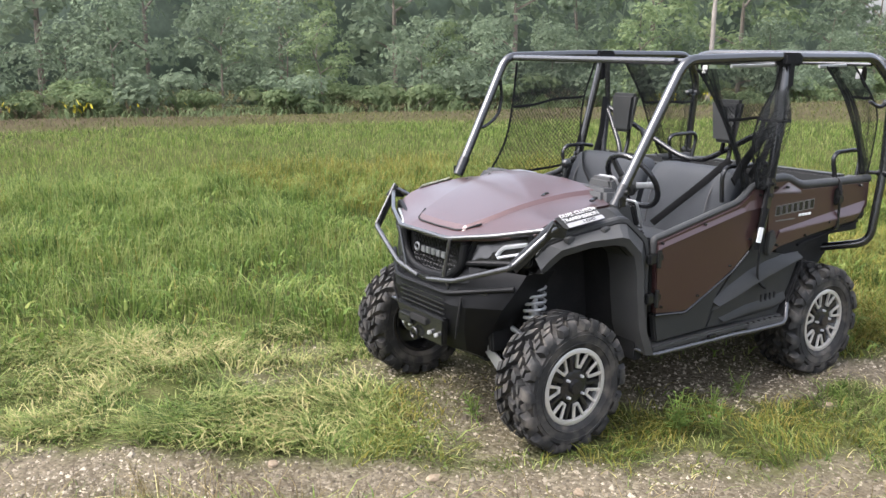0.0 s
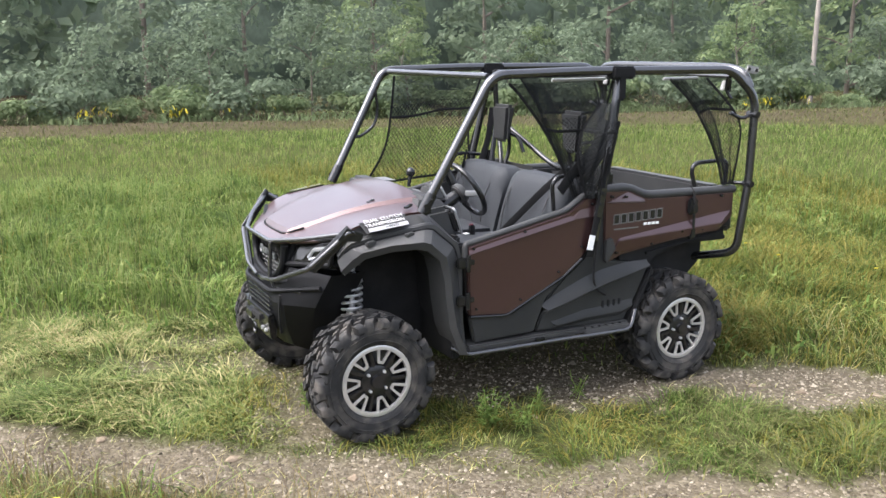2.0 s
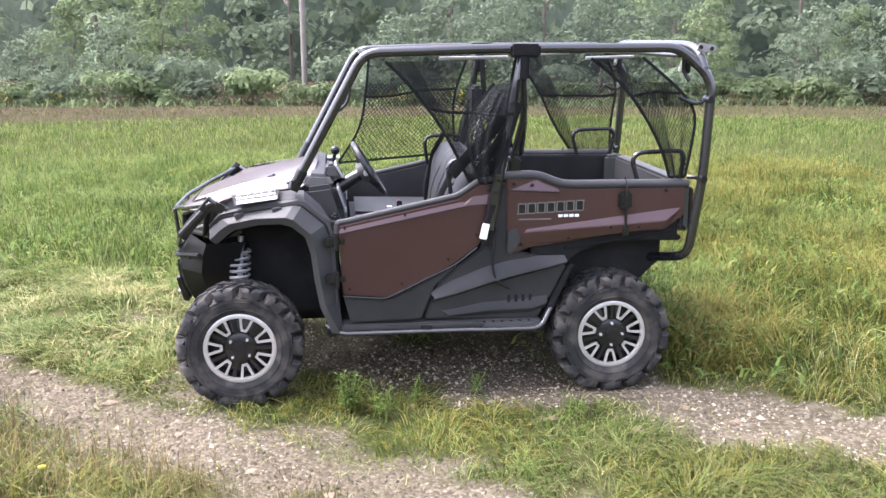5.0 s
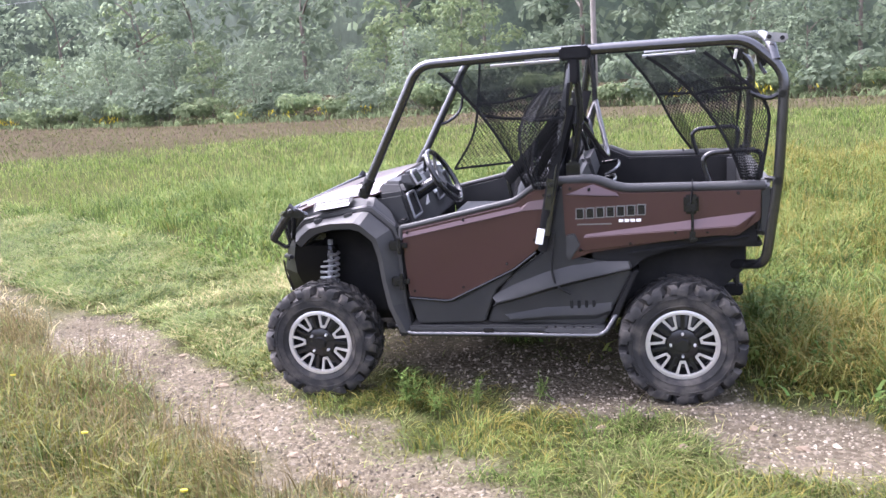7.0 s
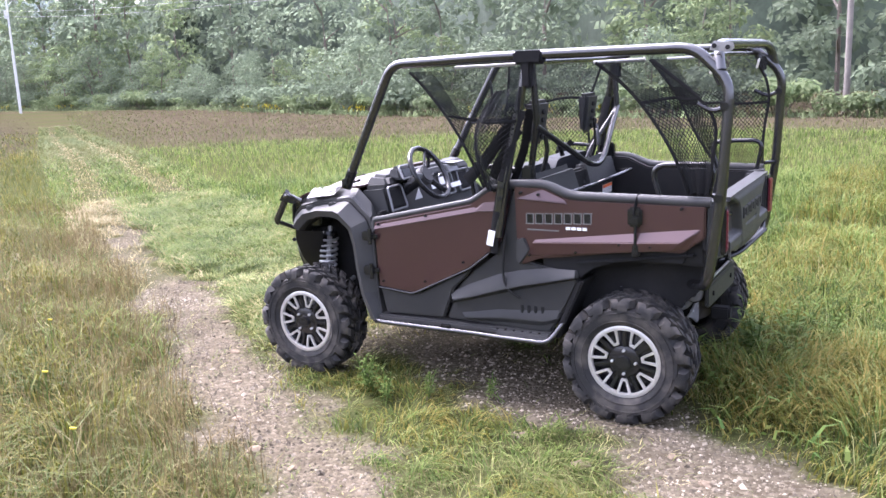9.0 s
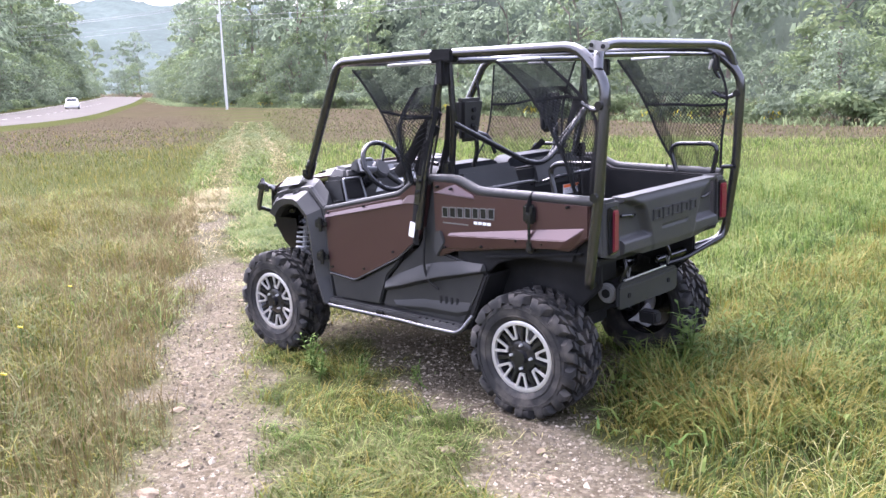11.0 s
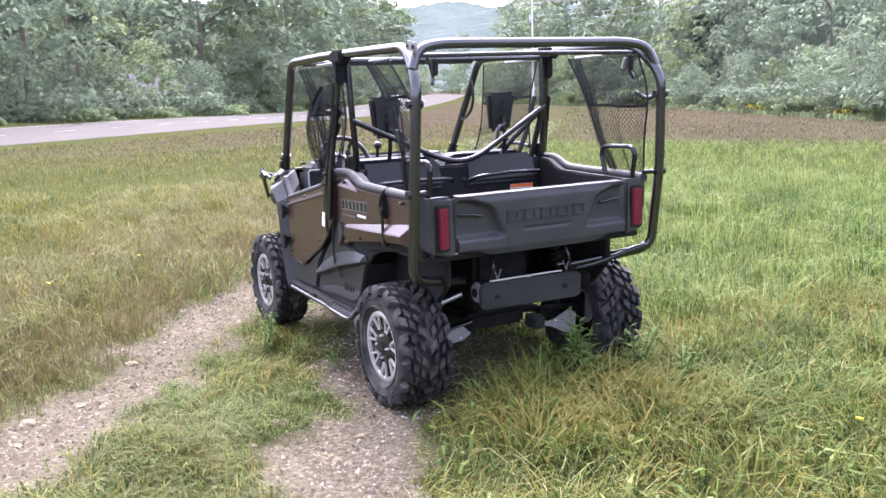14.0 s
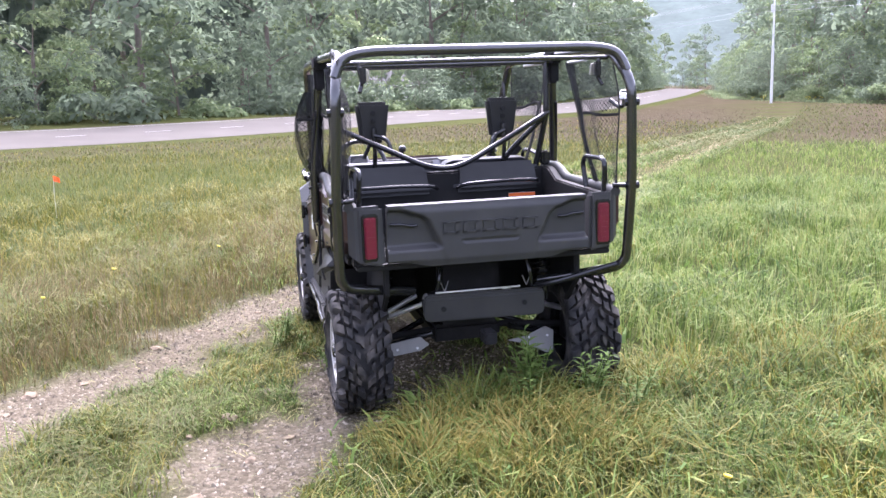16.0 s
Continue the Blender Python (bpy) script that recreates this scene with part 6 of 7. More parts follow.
# dense tall grass behind the vehicle
x, y, s, e = sown(72000, 1.25, 5.2, -2.2, 4.5, lambda x, y, s, e: (e > 1.05) & (np.hypot(x - 2.6, y - 1.0) < 3.4))
c = clumped(x, y, 17)
k = rng.random(len(x)) < 0.3 + 0.8 * smooth(c, 0.3, 0.6)
x, y, c, e = x[k], y[k], c[k], e[k]
h = (0.08 + 0.2 * smooth(e, 1.05, 1.7)) * (0.5 + 0.8 * c) * many(0.55, 1.25, len(x))
yellow = rng.random(len(x)) < 0.34 + 0.4 * smooth(vnoise(x, y, 0.9, 18), 0.3, 0.65)
for pick, m, nm, lb in ((~yellow, G_LUSH, "field_grass", "tall green grass behind the vehicle"), (yellow, G_DRY, "yellow_grass", "tall yellowing grass behind the vehicle")):
    q = pick.sum()
    blades(x[pick], y[pick], h[pick], many(0.004, 0.009, q), many(0.05, 0.6, q), many(0.2, 1.2, q), m, nm, lb, arched=True)
x, y, s, e = sown(9000, 1.1, 5.6, -2.6, 4.5, lambda x, y, s, e: (e > 0.95) & (np.hypot(x - 2.8, y - 0.6) < 3.6))
k = rng.random(len(x)) < smooth(vnoise(x, y, 1.6, 62), 0.3, 0.6)
x, y = x[k], y[k]
q = len(x)
blades(x, y, many(0.08, 0.3, q), many(0.003, 0.006, q), many(0.1, 0.7, q), many(0.4, 1.4, q), G_HAY, "straw_blades", "long pale straw blades drooping in the grass", arched=True)
# broad weed leaves in patches
x, y, s, e = sown(60000, -9, 8, -6, 9, lambda x, y, s, e: (e > 1.0) & (np.hypot(x, y) < 8.5))
k = rng.random(len(x)) < smooth(vnoise(x, y, 1.3, 64) * 0.6 + vnoise(x, y, 4.5, 65) * 0.4, 0.5, 0.68)
x, y = x[k], y[k]
q = len(x)
blades(x, y, many(0.03, 0.1, q), many(0.014, 0.03, q), many(0.2, 1.4, q), many(0.3, 1.5, q), LEAF_WEED, "broad_leaves", "patches of broad weed leaves in the grass", many(0.02, 0.14, q))

# middle distance and far field
for n, r0, r1, m, lo, hi, wide, side, nm, lb in (
        (125000, 8.6, 27, G_LUSH, 0.10, 0.22, 0.0008, 1, "field_grass", "lush green field grass further out"),
        (60000, 8.2, 27, G_DRY, 0.12, 0.26, 0.0007, -1, "drying_grass", "yellowing field grass beyond the ruts"),
        (80000, 8.2, 27, G_FAR, 0.12, 0.24, 0.0007, -1, "field_grass", "green field grass beyond the ruts"),
        (90000, 24, 98, G_FAR, 0.1, 0.22, 0.0009, 1, "far_grass", "far green field grass"),
        (26000, 24, 60, G_DRY, 0.1, 0.2, 0.0009, -1, "far_grass", "far yellowing field grass"),
        (36000, 24, 60, G_FAR, 0.1, 0.2, 0.0009, -1, "far_grass", "far green field grass toward the road")):
    x, y, s, e, r = fan(n, r0, r1, lambda x, y, s, e: (e * side > 1.0) & (y < 66) & (road_gap(x, y) > 4.4))
    c = vnoise(x, y, 0.5, 12) * 0.6 + vnoise(x, y, 1.6, 13) * 0.4
    k = rng.random(len(x)) < 0.4 + 0.7 * c
    x, y, r, c = x[k], y[k], r[k], c[k]
    q = len(x)
    blades(x, y, many(lo, hi, q) * (0.6 + 0.7 * c), wide * r * many(0.6, 1.3, q), many(0.05, 0.65, q), many(0.2, 1.0, q), m, nm, lb)

# reddish seed heads over the far field
x, y, s, e, r = fan(125000, 11, 96, lambda x, y, s, e: (np.abs(e) > 1.4) & (y < 66) & (road_gap(x, y) > 4.4))
k = rng.random(len(x)) < 0.88 * seed_mask(x, y)
x, y, r = x[k], y[k], r[k]
q = len(x)
blades(x, y, many(0.06, 0.16, q) * np.interp(x + 0.6 * y, [-50, -20], [0.6, 1]), 0.0005 * r * many(0.6, 1.3, q), many(0.05, 0.6, q), many(0.1, 0.9, q), G_RED, "seed_grass", "reddish seed heads above the far grass", np.interp(r, [12, 32], [0.17, 0.04]))

# drying grass on the near side of the ruts
x, y, s, e = strip(150000, -9, 12, -8.6, -1.0, lambda x, y: np.hypot(x, y) < 10.5 + rng.normal(0, 0.7, len(x)))
c = clumped(x, y, 30)
h = (0.05 + 0.2 * smooth(-e, 1.0, 1.9)) * (0.35 + 1.0 * c) * many(0.55, 1.25, len(x))
k = rng.random(len(x)) < (0.2 + 0.85 * smooth(c, 0.2, 0.7)) * np.interp(e, [-5.5, -4], [0.5, 1])
x, y, h = x[k], y[k], h[k]
q = len(x)
w = many(0.004, 0.010, q) * np.interp(e[k], [-5.5, -4], [1.6, 1])
green = rng.random(q) < np.interp(s[k], [-2, 1.5], [0.55, 0.2])
for pick, m, nm, lb in ((~green, G_DRY, "drying_grass", "thin yellowing grass beside the ruts"), (green, G_FAR, "field_grass", "thin green grass beside the ruts")):
    q = pick.sum()
    blades(x[pick], y[pick], h[pick], w[pick], many(0.1, 0.9, q), many(0.2, 1.2, q), m, nm, lb)
x, y, s, e = strip(9000, -5, 9, -4.2, -0.95)
q = len(x)
blades(x, y, many(0.12, 0.36, q), many(0.0025, 0.005, q), many(0.0, 0.4, q), many(0.0, 0.6, q), G_STALK, "seed_stalks", "thin brown seed stalks")
x, y, s, e = strip(17000, -3.0, 6.5, -3.2, -0.9)
q = len(x)
blades(x, y, many(0.06, 0.26, q), many(0.003, 0.007, q), many(0.0, 0.6, q), many(0.0, 0.8, q), G_STALK, "seed_stalks", "brown dry stalks beside the rut")
x, y, s, e = strip(16000, -8, 10, -4.8, -1.05)
k = vnoise(x, y, 1.2, 33) > 0.6
q = k.sum()
blades(x[k], y[k], many(0.08, 0.24, q), many(0.005, 0.009, q), many(0.2, 0.9, q), many(0.3, 1.3, q), G_LUSH, "green_tufts", "green tufts among the yellowing grass", arched=True)
x, y, s, e = strip(10000, -8, 8, -5.0, -1.05)
k = vnoise(x, y, 1.5, 35) > 0.42
q = k.sum()
blades(x[k], y[k], many(0.1, 0.3, q), many(0.003, 0.006, q), many(0.1, 0.8, q), many(0.4, 1.4, q), G_HAY, "straw_blades", "long pale straw blades beside the ruts", arched=True)

# matted cut grass ahead of the vehicle and short grass between the ruts
x, y, s, e = strip(75000, 0.8, 9.5, -0.5, 1.35, lambda x, y: ~under_body(x, y))
c = clumped(x, y, 40)
c = c * 0.7 + 0.3 * vnoise(x, y, 6.0, 44)
thin = np.exp(-((e - 0.5) / 0.22) ** 2) * (s < 4)
k = rng.random(len(x)) < np.maximum((0.12 + 0.9 * smooth(c, 0.3, 0.6)) * (1 - 0.75 * thin), 0.85 * smooth(s, 3.0, 4.6))
x, y, s, e, c = x[k], y[k], s[k], e[k], c[k]
q = len(x)
head = 6 * vnoise(x, y, 2.6, 41) + rng.normal(0, 1.1, q)
even = smooth(s, 3.0, 4.6)
h = ((0.02 + 0.11 * smooth(c, 0.35, 0.8)) * (1 - even) + (0.07 + 0.05 * c) * even) * many(0.5, 1.3, q)
hay = rng.random(q) < (0.45 + 0.5 * vnoise(x, y, 1.1, 46)) * (1 - 0.5 * even)
for pick, m, nm, lb in ((hay, G_HAY, "matted_grass", "flattened pale cut grass ahead of the vehicle"), (~hay, G_LUSH, "matted_grass", "flattened green grass ahead of the vehicle")):
    q = pick.sum()
    blades(x[pick], y[pick], h[pick], many(0.005, 0.011, q), many(0.3, 2.0, q), many(0.2, 1.2, q), m, nm, lb, heading=head[pick])
x, y, s, e = strip(13000, 2.8, 9.5, -1.2, -0.35)
k = rng.random(len(x)) < 0.08 + 0.92 * smooth(s + 2 * (vnoise(x, y, 1.9, 74) - 0.5), 3.4, 8)
x, y = x[k], y[k]
q = len(x)
blades(x, y, many(0.03, 0.11, q), many(0.006, 0.014, q), many(0.4, 1.6, q), many(0.2, 1.2, q), G_STRAW, "short_grass", "short pale grass growing over the rut")
x, y, s, e = strip(66000, -8, 1.3, -0.62, 0.62)
c = clumped(x, y, 50) * 0.75 + 0.25 * vnoise(x, y, 8.0, 52)
k = rng.random(len(x)) < np.maximum(0.66 * smooth(c, 0.32, 0.7) * np.interp(s, [-2.2, -0.9], [1.6, 0.7]), 0.75 * smooth(-s, 1.5, 2.3) * smooth(c, 0.12, 0.4))
x, y, c, s = x[k], y[k], c[k], s[k]
q = len(x)
h = np.where(under_body(x, y), 0.06, 0.02 + (0.09 + 0.08 * smooth(-s, 1.4, 2.4)) * c) * many(0.5, 1.3, q)
green = rng.random(q) < (0.16 + 0.6 * smooth(vnoise(x, y, 1.0, 55), 0.5, 0.8)) * np.interp(s, [-2.6, -1.2, 0.2], [4.5, 2.0, 0.7])
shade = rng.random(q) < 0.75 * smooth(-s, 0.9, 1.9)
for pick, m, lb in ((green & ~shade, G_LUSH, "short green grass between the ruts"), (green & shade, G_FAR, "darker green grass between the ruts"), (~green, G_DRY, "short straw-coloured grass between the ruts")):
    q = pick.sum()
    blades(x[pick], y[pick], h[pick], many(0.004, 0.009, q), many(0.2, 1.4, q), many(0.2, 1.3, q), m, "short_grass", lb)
x, y, s, e = strip(44000, -8, 2, -1.6, 1.6)
k = rng.random(len(x)) < 1 - 0.75 * smooth(-s, 1.2, 2.2) * (np.abs(e) < 0.5)
x, y = x[k], y[k]
q = len(x)
blades(x, y, many(0.015, 0.06, q), many(0.003, 0.007, q), many(0.5, 2.2, q), many(0.2, 1.0, q), G_HAY, "dead_grass", "dry straw beside the ruts")
x, y = scatter(26000, -4, 4, -5, 2)
s, e = track(x, y)
k = (np.abs(np.abs(e) - 0.78) < 0.55) & (rng.random(len(x)) < smooth(vnoise(x, y, 2.4, 57), 0.4, 0.75)) & ~under_body(x, y)
x, y = x[k], y[k]
q = len(x)
blades(x, y, many(0.01, 0.05, q), many(0.003, 0.006, q), many(0.5, 2.5, q), many(0.2, 1.0, q), G_HAY, "dead_grass", "dry straw and sprouts in the gravel")
# dark stalk clumps and twigs standing and lying along the outer rut
cs, ce = rng.uniform(-0.8, 2.6, 26), rng.normal(-0.98, 0.16, 26)
s, e = np.repeat(cs, 9) + rng.normal(0, 0.09, 234), np.repeat(ce, 9) + rng.normal(0, 0.07, 234)
nn = e + np.interp(s, TRACK_S, TRACK_N)
q = len(s)
blades(0.66 * nn - 0.75 * s, 0.75 * nn + 0.66 * s, many(0.06, 0.22, q), many(0.0015, 0.003, q), many(0.0, 0.5, q), many(0.0, 0.6, q), G_TWIG, "dark_stalks", "dark reddish dry stalks in clumps along the rut", arched=True)
s, e = rng.uniform(-5, 4, 2600), rng.choice([-0.8, 0.8], 2600) + rng.normal(0, 0.28, 2600)
nn = e + np.interp(s, TRACK_S, TRACK_N)
q = len(s)
blades(0.66 * nn - 0.75 * s, 0.75 * nn + 0.66 * s, many(0.004, 0.016, q), many(0.003, 0.006, q), many(2.0, 6.0, q), many(0.1, 0.6, q), G_TWIG, "twig_litter", "dark twigs and dead stems lying in the gravel")
x, y, s, e = strip(60000, 8.5, 66, -1.3, 1.3, lambda x, y: road_gap(x, y) > 7)
e = e + 0.3 * (vnoise(x, y, 0.5, 72) - 0.5)
rut = np.exp(-((np.abs(e) - 0.57) / 0.26) ** 2)
k = rng.random(len(x)) < (1 - 0.3 * rut) * np.interp(s, [22, 50], [1, 0.2])
x, y, s, rut = x[k], y[k], s[k], rut[k]
dry = rut + rng.normal(0, 0.35, len(x)) > np.interp(s, [14, 40], [0.62, 0.98])
deep = s + rng.normal(0, 4, len(s)) > 17
for pick, m, lb in ((dry, G_STRAW, "short pale grass in the far wheel tracks"), (~dry & ~deep, G_LUSH, "short green grass along the far track"), (~dry & deep, G_FAR, "dull green grass along the far track")):
    q = pick.sum()
    blades(x[pick], y[pick], (0.04 + 0.13 * (1 - rut[pick])) * many(0.6, 1.2, q), 0.0009 * (s[pick] + 3) * many(0.6, 1.3, q), many(0.2, 1.2, q), many(0.2, 1.2, q), m, "short_grass", lb)


# ---- gravel and stones ----
def gravel(n, size0, size1, name, label):
    x, y = scatter(n * 7, -7, 6, -7, 5)
    s, e = track(x, y)
    k = (bare_mask(x, y) > 0.25 + 0.5 * rng.random(len(x))) & (s < 6.5)
    x, y = x[k][:n], y[k][:n]
    n = len(x)
    r = size0 + (size1 - size0) * rng.random(n) ** 3
    form = np.array([(1, 0, -0.25), (0, 1, -0.25), (-1, 0, -0.25), (0, -1, -0.25), (0, 0, 0.6)], float)
    v = form[None] * r[:, None, None] * rng.uniform(0.6, 1.35, (n, 5, 3))
    v[:, 4, :2] = rng.normal(0, 0.25, (n, 2)) * r[:, None]
    a = rng.random(n) * 6.28
    vx = v[..., 0] * np.cos(a)[:, None] - v[..., 1] * np.sin(a)[:, None]
    vy = v[..., 0] * np.sin(a)[:, None] + v[..., 1] * np.cos(a)[:, None]
    v = np.stack([vx + x[:, None], vy + y[:, None], v[..., 2] + ground_z(x, y)[:, None] + 0.1 * r[:, None]], -1).reshape(-1, 3)
    f = np.array([(0, 1, 4), (1, 2, 4), (2, 3, 4), (3, 0, 4)])
    t = ((np.arange(n) * 5)[:, None, None] + f[None]).reshape(-1, 3)
    return tagged(new(name, raw_mesh(name, v, t, PEBBLE)), label, "gravel", kind="stuff")


PEBBLE = foliage("gravel_stones", [(0.0, (0.05, 0.042, 0.030)), (0.45, (0.116, 0.099, 0.073)), (0.8, (0.2, 0.174, 0.131)), (1.0, (0.285, 0.25, 0.192))], 0.8, 0.0, 0.9, tint=(1, 1))
gravel(42000, 0.0035, 0.016, "gravel", "pale loose gravel in the wheel ruts")
gravel(1300, 0.01, 0.028, "gravel", "coarse pale stones among the gravel")
for i, (x, y, r) in enumerate(((0.25, -2.49, 0.055), (1.0, -1.34, 0.05), (-0.55, -1.82, 0.045), (-0.9, -1.55, 0.035), (-1.75, -0.62, 0.04), (-2.3, -0.1, 0.035), (-0.25, -1.9, 0.03), (0.1, -2.2, 0.032),
                               (0.55, -2.55, 0.03), (-1.3, -1.1, 0.032), (1.35, -1.05, 0.03), (1.55, -1.25, 0.036), (0.6, -1.1, 0.028), (-0.1, -0.85, 0.026), (1.9, -1.5, 0.04), (-2.0, 0.75, 0.03), (1.2, -1.55, 0.028), (-0.42, -2.1, 0.024))):
    bm = B()
    r *= 0.8
    bmesh.ops.create_icosphere(bm, subdivisions=2, radius=r)
    for v in bm.verts:
        q = v.co / r
        v.co = Vector((q.x * r * 1.25, q.y * r * 0.9, q.z * r * 0.42)) * (1 + 0.5 * noise.noise(q * 1.3 + Vector((i * 3.1, 0, 0))))
    ob = new("stone", finish(bm, "stone", STONE, 25))
    ob.matrix_basis = pose(x, y, float(ground_z(x, y)) + r * 0.12, 0, 0, i * 47)
    tagged(ob, "pale flat stone lying in the gravel rut", "stone", "stones in the ruts")


# ---- weeds ----
bm = B()
rows = []
for u, wide, z in ((0.0, 0.02, 0.0), (0.25, 0.1, 0.03), (0.5, 0.14, 0.03), (0.75, 0.09, -0.02), (1.0, 0.01, -0.12)):
    rows.append([(u, -wide, z + 0.02), (u, 0, z), (u, wide, z + 0.02)])
loft(bm, rows)
LEAF_MESH = finish(bm, "leaf", LEAF_WEED, 80)


def weed(name, label, x, y, h, n, seed, material=LEAF_WEED):
    r = np.random.default_rng(seed)
    ob = thing(name, label, "weed", "weeds", pose(x, y, float(ground_z(x, y))))
    for k in range(n):
        a, l, hh = r.random() * 6.28, r.uniform(0.1, 0.45), h * r.uniform(0.6, 1.0)
        top = Vector((math.cos(a) * l * hh, math.sin(a) * l * hh, hh))
        bm = B()
        tube(bm, [(r.normal(0, 0.03), r.normal(0, 0.03), 0), top * 0.55 + Vector((0, 0, hh * 0.08)), top], 0.0025, 0.05, 5)
        stem = part("stem", bm, material, ob)
        for j in range(11):
            u = 0.25 + 0.75 * j / 10
            leaf = new("leaf", LEAF_MESH)
            leaf.parent = stem
            size = h * 0.26 * (1.15 - 0.6 * u)
            p = top * u
            leaf.matrix_basis = pose(p.x, p.y, p.z, 0, -20, math.degrees(j * 2.4 + a)) @ Matrix.Diagonal((size, size, size, 1))


weed("weed", "leafy green weed growing beside the front wheel", -0.45, -0.93, 0.26, 7, 3)
weed("weed", "leafy green weed growing beside the front wheel", -0.28, -1.0, 0.2, 5, 4)
weed("weed", "tall leafy weed growing behind the tailgate", 1.50, 0.22, 0.44, 10, 5)
weed("weed", "tall leafy weed growing behind the tailgate", 1.66, 0.45, 0.4, 9, 6)
weed("weed", "tall leafy weed growing behind the tailgate", 1.72, 0.12, 0.3, 7, 12)
weed("weed", "tall leafy weed growing behind the tailgate", 1.85, 0.62, 0.32, 7, 13)
weed("weed", "small green weed at the rut edge", -1.2, -0.2, 0.2, 5, 8)
weed("weed", "small green weed under the sill", 0.25, -0.75, 0.16, 5, 9)
weed("weed", "small green weed under the sill", -0.1, -0.85, 0.18, 4, 10)


def field_flower(x, y, h):
    ob = thing("field_flower", "small yellow wildflower standing in the grass", "flower", "yellow wildflowers", pose(x, y, float(ground_z(x, y))))
    part("stem", tube(B(), [(0, 0, 0), (0.01, 0.01, h * 0.6), (0.0, 0.02, h)], 0.002, 0.02, 5), LEAF_WEED, ob)
    bm = cyl(B(), (0, 0.02, h), (0, 0.022, h + 0.008), 0.014, 9, 0.016)
    part("blossom", bm, FLOWER, ob)


for x, y, h in ((3.1, 0.35, 0.3), (3.6, -0.2, 0.26), (2.7, 1.4, 0.32), (3.3, 0.9, 0.28), (-0.9, -2.6, 0.3), (-1.6, -2.2, 0.34), (-2.6, -1.4, 0.3), (-0.2, -3.3, 0.26)):
    field_flower(x, y, h)


# ---- trees ----
def taper(bm, pts, r0, r1, n=7):
    path = round_path(pts, 0.5, 3)
    rings = []
    for i, p in enumerate(path):
        d = (path[min(i + 1, len(path) - 1)] - path[max(i - 1, 0)]).normalized()
        u = d.orthogonal().normalized()
        v = d.cross(u)
        r = r0 + (r1 - r0) * i / (len(path) - 1)
        rings.append([bm.verts.new(p + (u * math.cos(6.2832 * k / n) + v * math.sin(6.2832 * k / n)) * r) for k in range(n)])
    for a, b in zip(rings, rings[1:]):
        for k in range(n):
            bm.faces.new((a[k], a[(k + 1) % n], b[(k + 1) % n], b[k]))


def crown_mesh(seed, centres, radii, count, leaf, material, drop=0.25):
    """Many small leaf clumps over the outside of overlapping boughs."""
    r = np.random.default_rng(seed)
    k = r.choice(len(centres), count, p=radii ** 2 / (radii ** 2).sum())
    d = r.normal(size=(count, 3))
    d[:, 2] = np.abs(d[:, 2]) * 0.9 - drop * r.random(count)
    d /= np.linalg.norm(d, axis=1)[:, None]
    p = centres[k] + d * (radii[k] * (0.55 + 0.5 * r.random(count) ** 0.6))[:, None] * np.array([1, 1, 0.75])
    nrm = d + r.normal(0, 0.34, (count, 3)) + [0, 0, 0.4]
    nrm /= np.linalg.norm(nrm, axis=1)[:, None]
    u = np.cross(nrm, r.normal(size=(count, 3)))
    u /= np.linalg.norm(u, axis=1)[:, None]
    v = np.cross(nrm, u)
    size = (leaf * r.uniform(0.55, 1.3, count))[:, None]
    q = np.stack([p - u * size, p - v * size * 0.55 + nrm * size * 0.15, p + u * size, p + v * size * 0.55 + nrm * size * 0.1], 1).reshape(-1, 3)
    return raw_mesh("crown", q, np.arange(count * 4).reshape(-1, 4), material)


def tree(seed, height, spread, low, count, leaf, label, material=LEAF):
    r = np.random.default_rng(seed)
    ob = thing("tree", label, "tree", "trees along the field edge")
    bm = B()
    lean = r.normal(0, 0.35, 2)
    top = Vector((lean[0], lean[1], height * 0.62))
    taper(bm, [(0, 0, -0.3), (lean[0] * 0.3, lean[1] * 0.3, height * 0.4), top], 0.011 * height, 0.03, 6)
    cs, rs = [], []
    for i in range(18):
        u = i / 17
        a = i * 2.4 + r.random()
        z = height * (low + (0.95 - low) * u)
        out = spread * (math.sin(math.pi * (0.18 + 0.78 * u)) ** 0.8) * r.uniform(0.45, 0.9)
        c = np.array([math.cos(a) * out, math.sin(a) * out, z])
        cs.append(c)
        rs.append(spread * r.uniform(0.3, 0.5))
        if i % 4 == 0:
            s0 = Vector((lean[0] * u, lean[1] * u, z * 0.8))
            taper(bm, [s0, s0.lerp(Vector(c), 0.5) + Vector((0, 0, 0.2)), Vector(c)], 0.006 * height, 0.02, 4)
    part("trunk", bm, BARK, ob)
    cr = new("crown", crown_mesh(seed, np.array(cs), np.array(rs), count, leaf, material))
    cr.parent = ob
    return ob


def bush(seed, height, spread, count, leaf, material, label):
    r = np.random.default_rng(seed)
    ob = thing("bush", label, "bush", "bushes along the field edge")
    bm = B()
    cs, rs = [], []
    for i in range(9):
        a, out = i * 2.4, spread * r.uniform(0.1, 0.75)
        c = np.array([math.cos(a) * out, math.sin(a) * out, height * r.uniform(0.25, 0.7)])
        cs.append(c)
        rs.append(height * r.uniform(0.3, 0.48))
        if i % 2 == 0:
            taper(bm, [(0, 0, -0.1), Vector(c) * 0.5 + Vector((0, 0, 0.1)), Vector(c)], 0.03, 0.01, 4)
    part("branchwork", bm, BARK, ob)
    cr = new("crown", crown_mesh(seed, np.array(cs), np.array(rs), count, leaf, material, 0.5))
    cr.parent = ob
    return ob


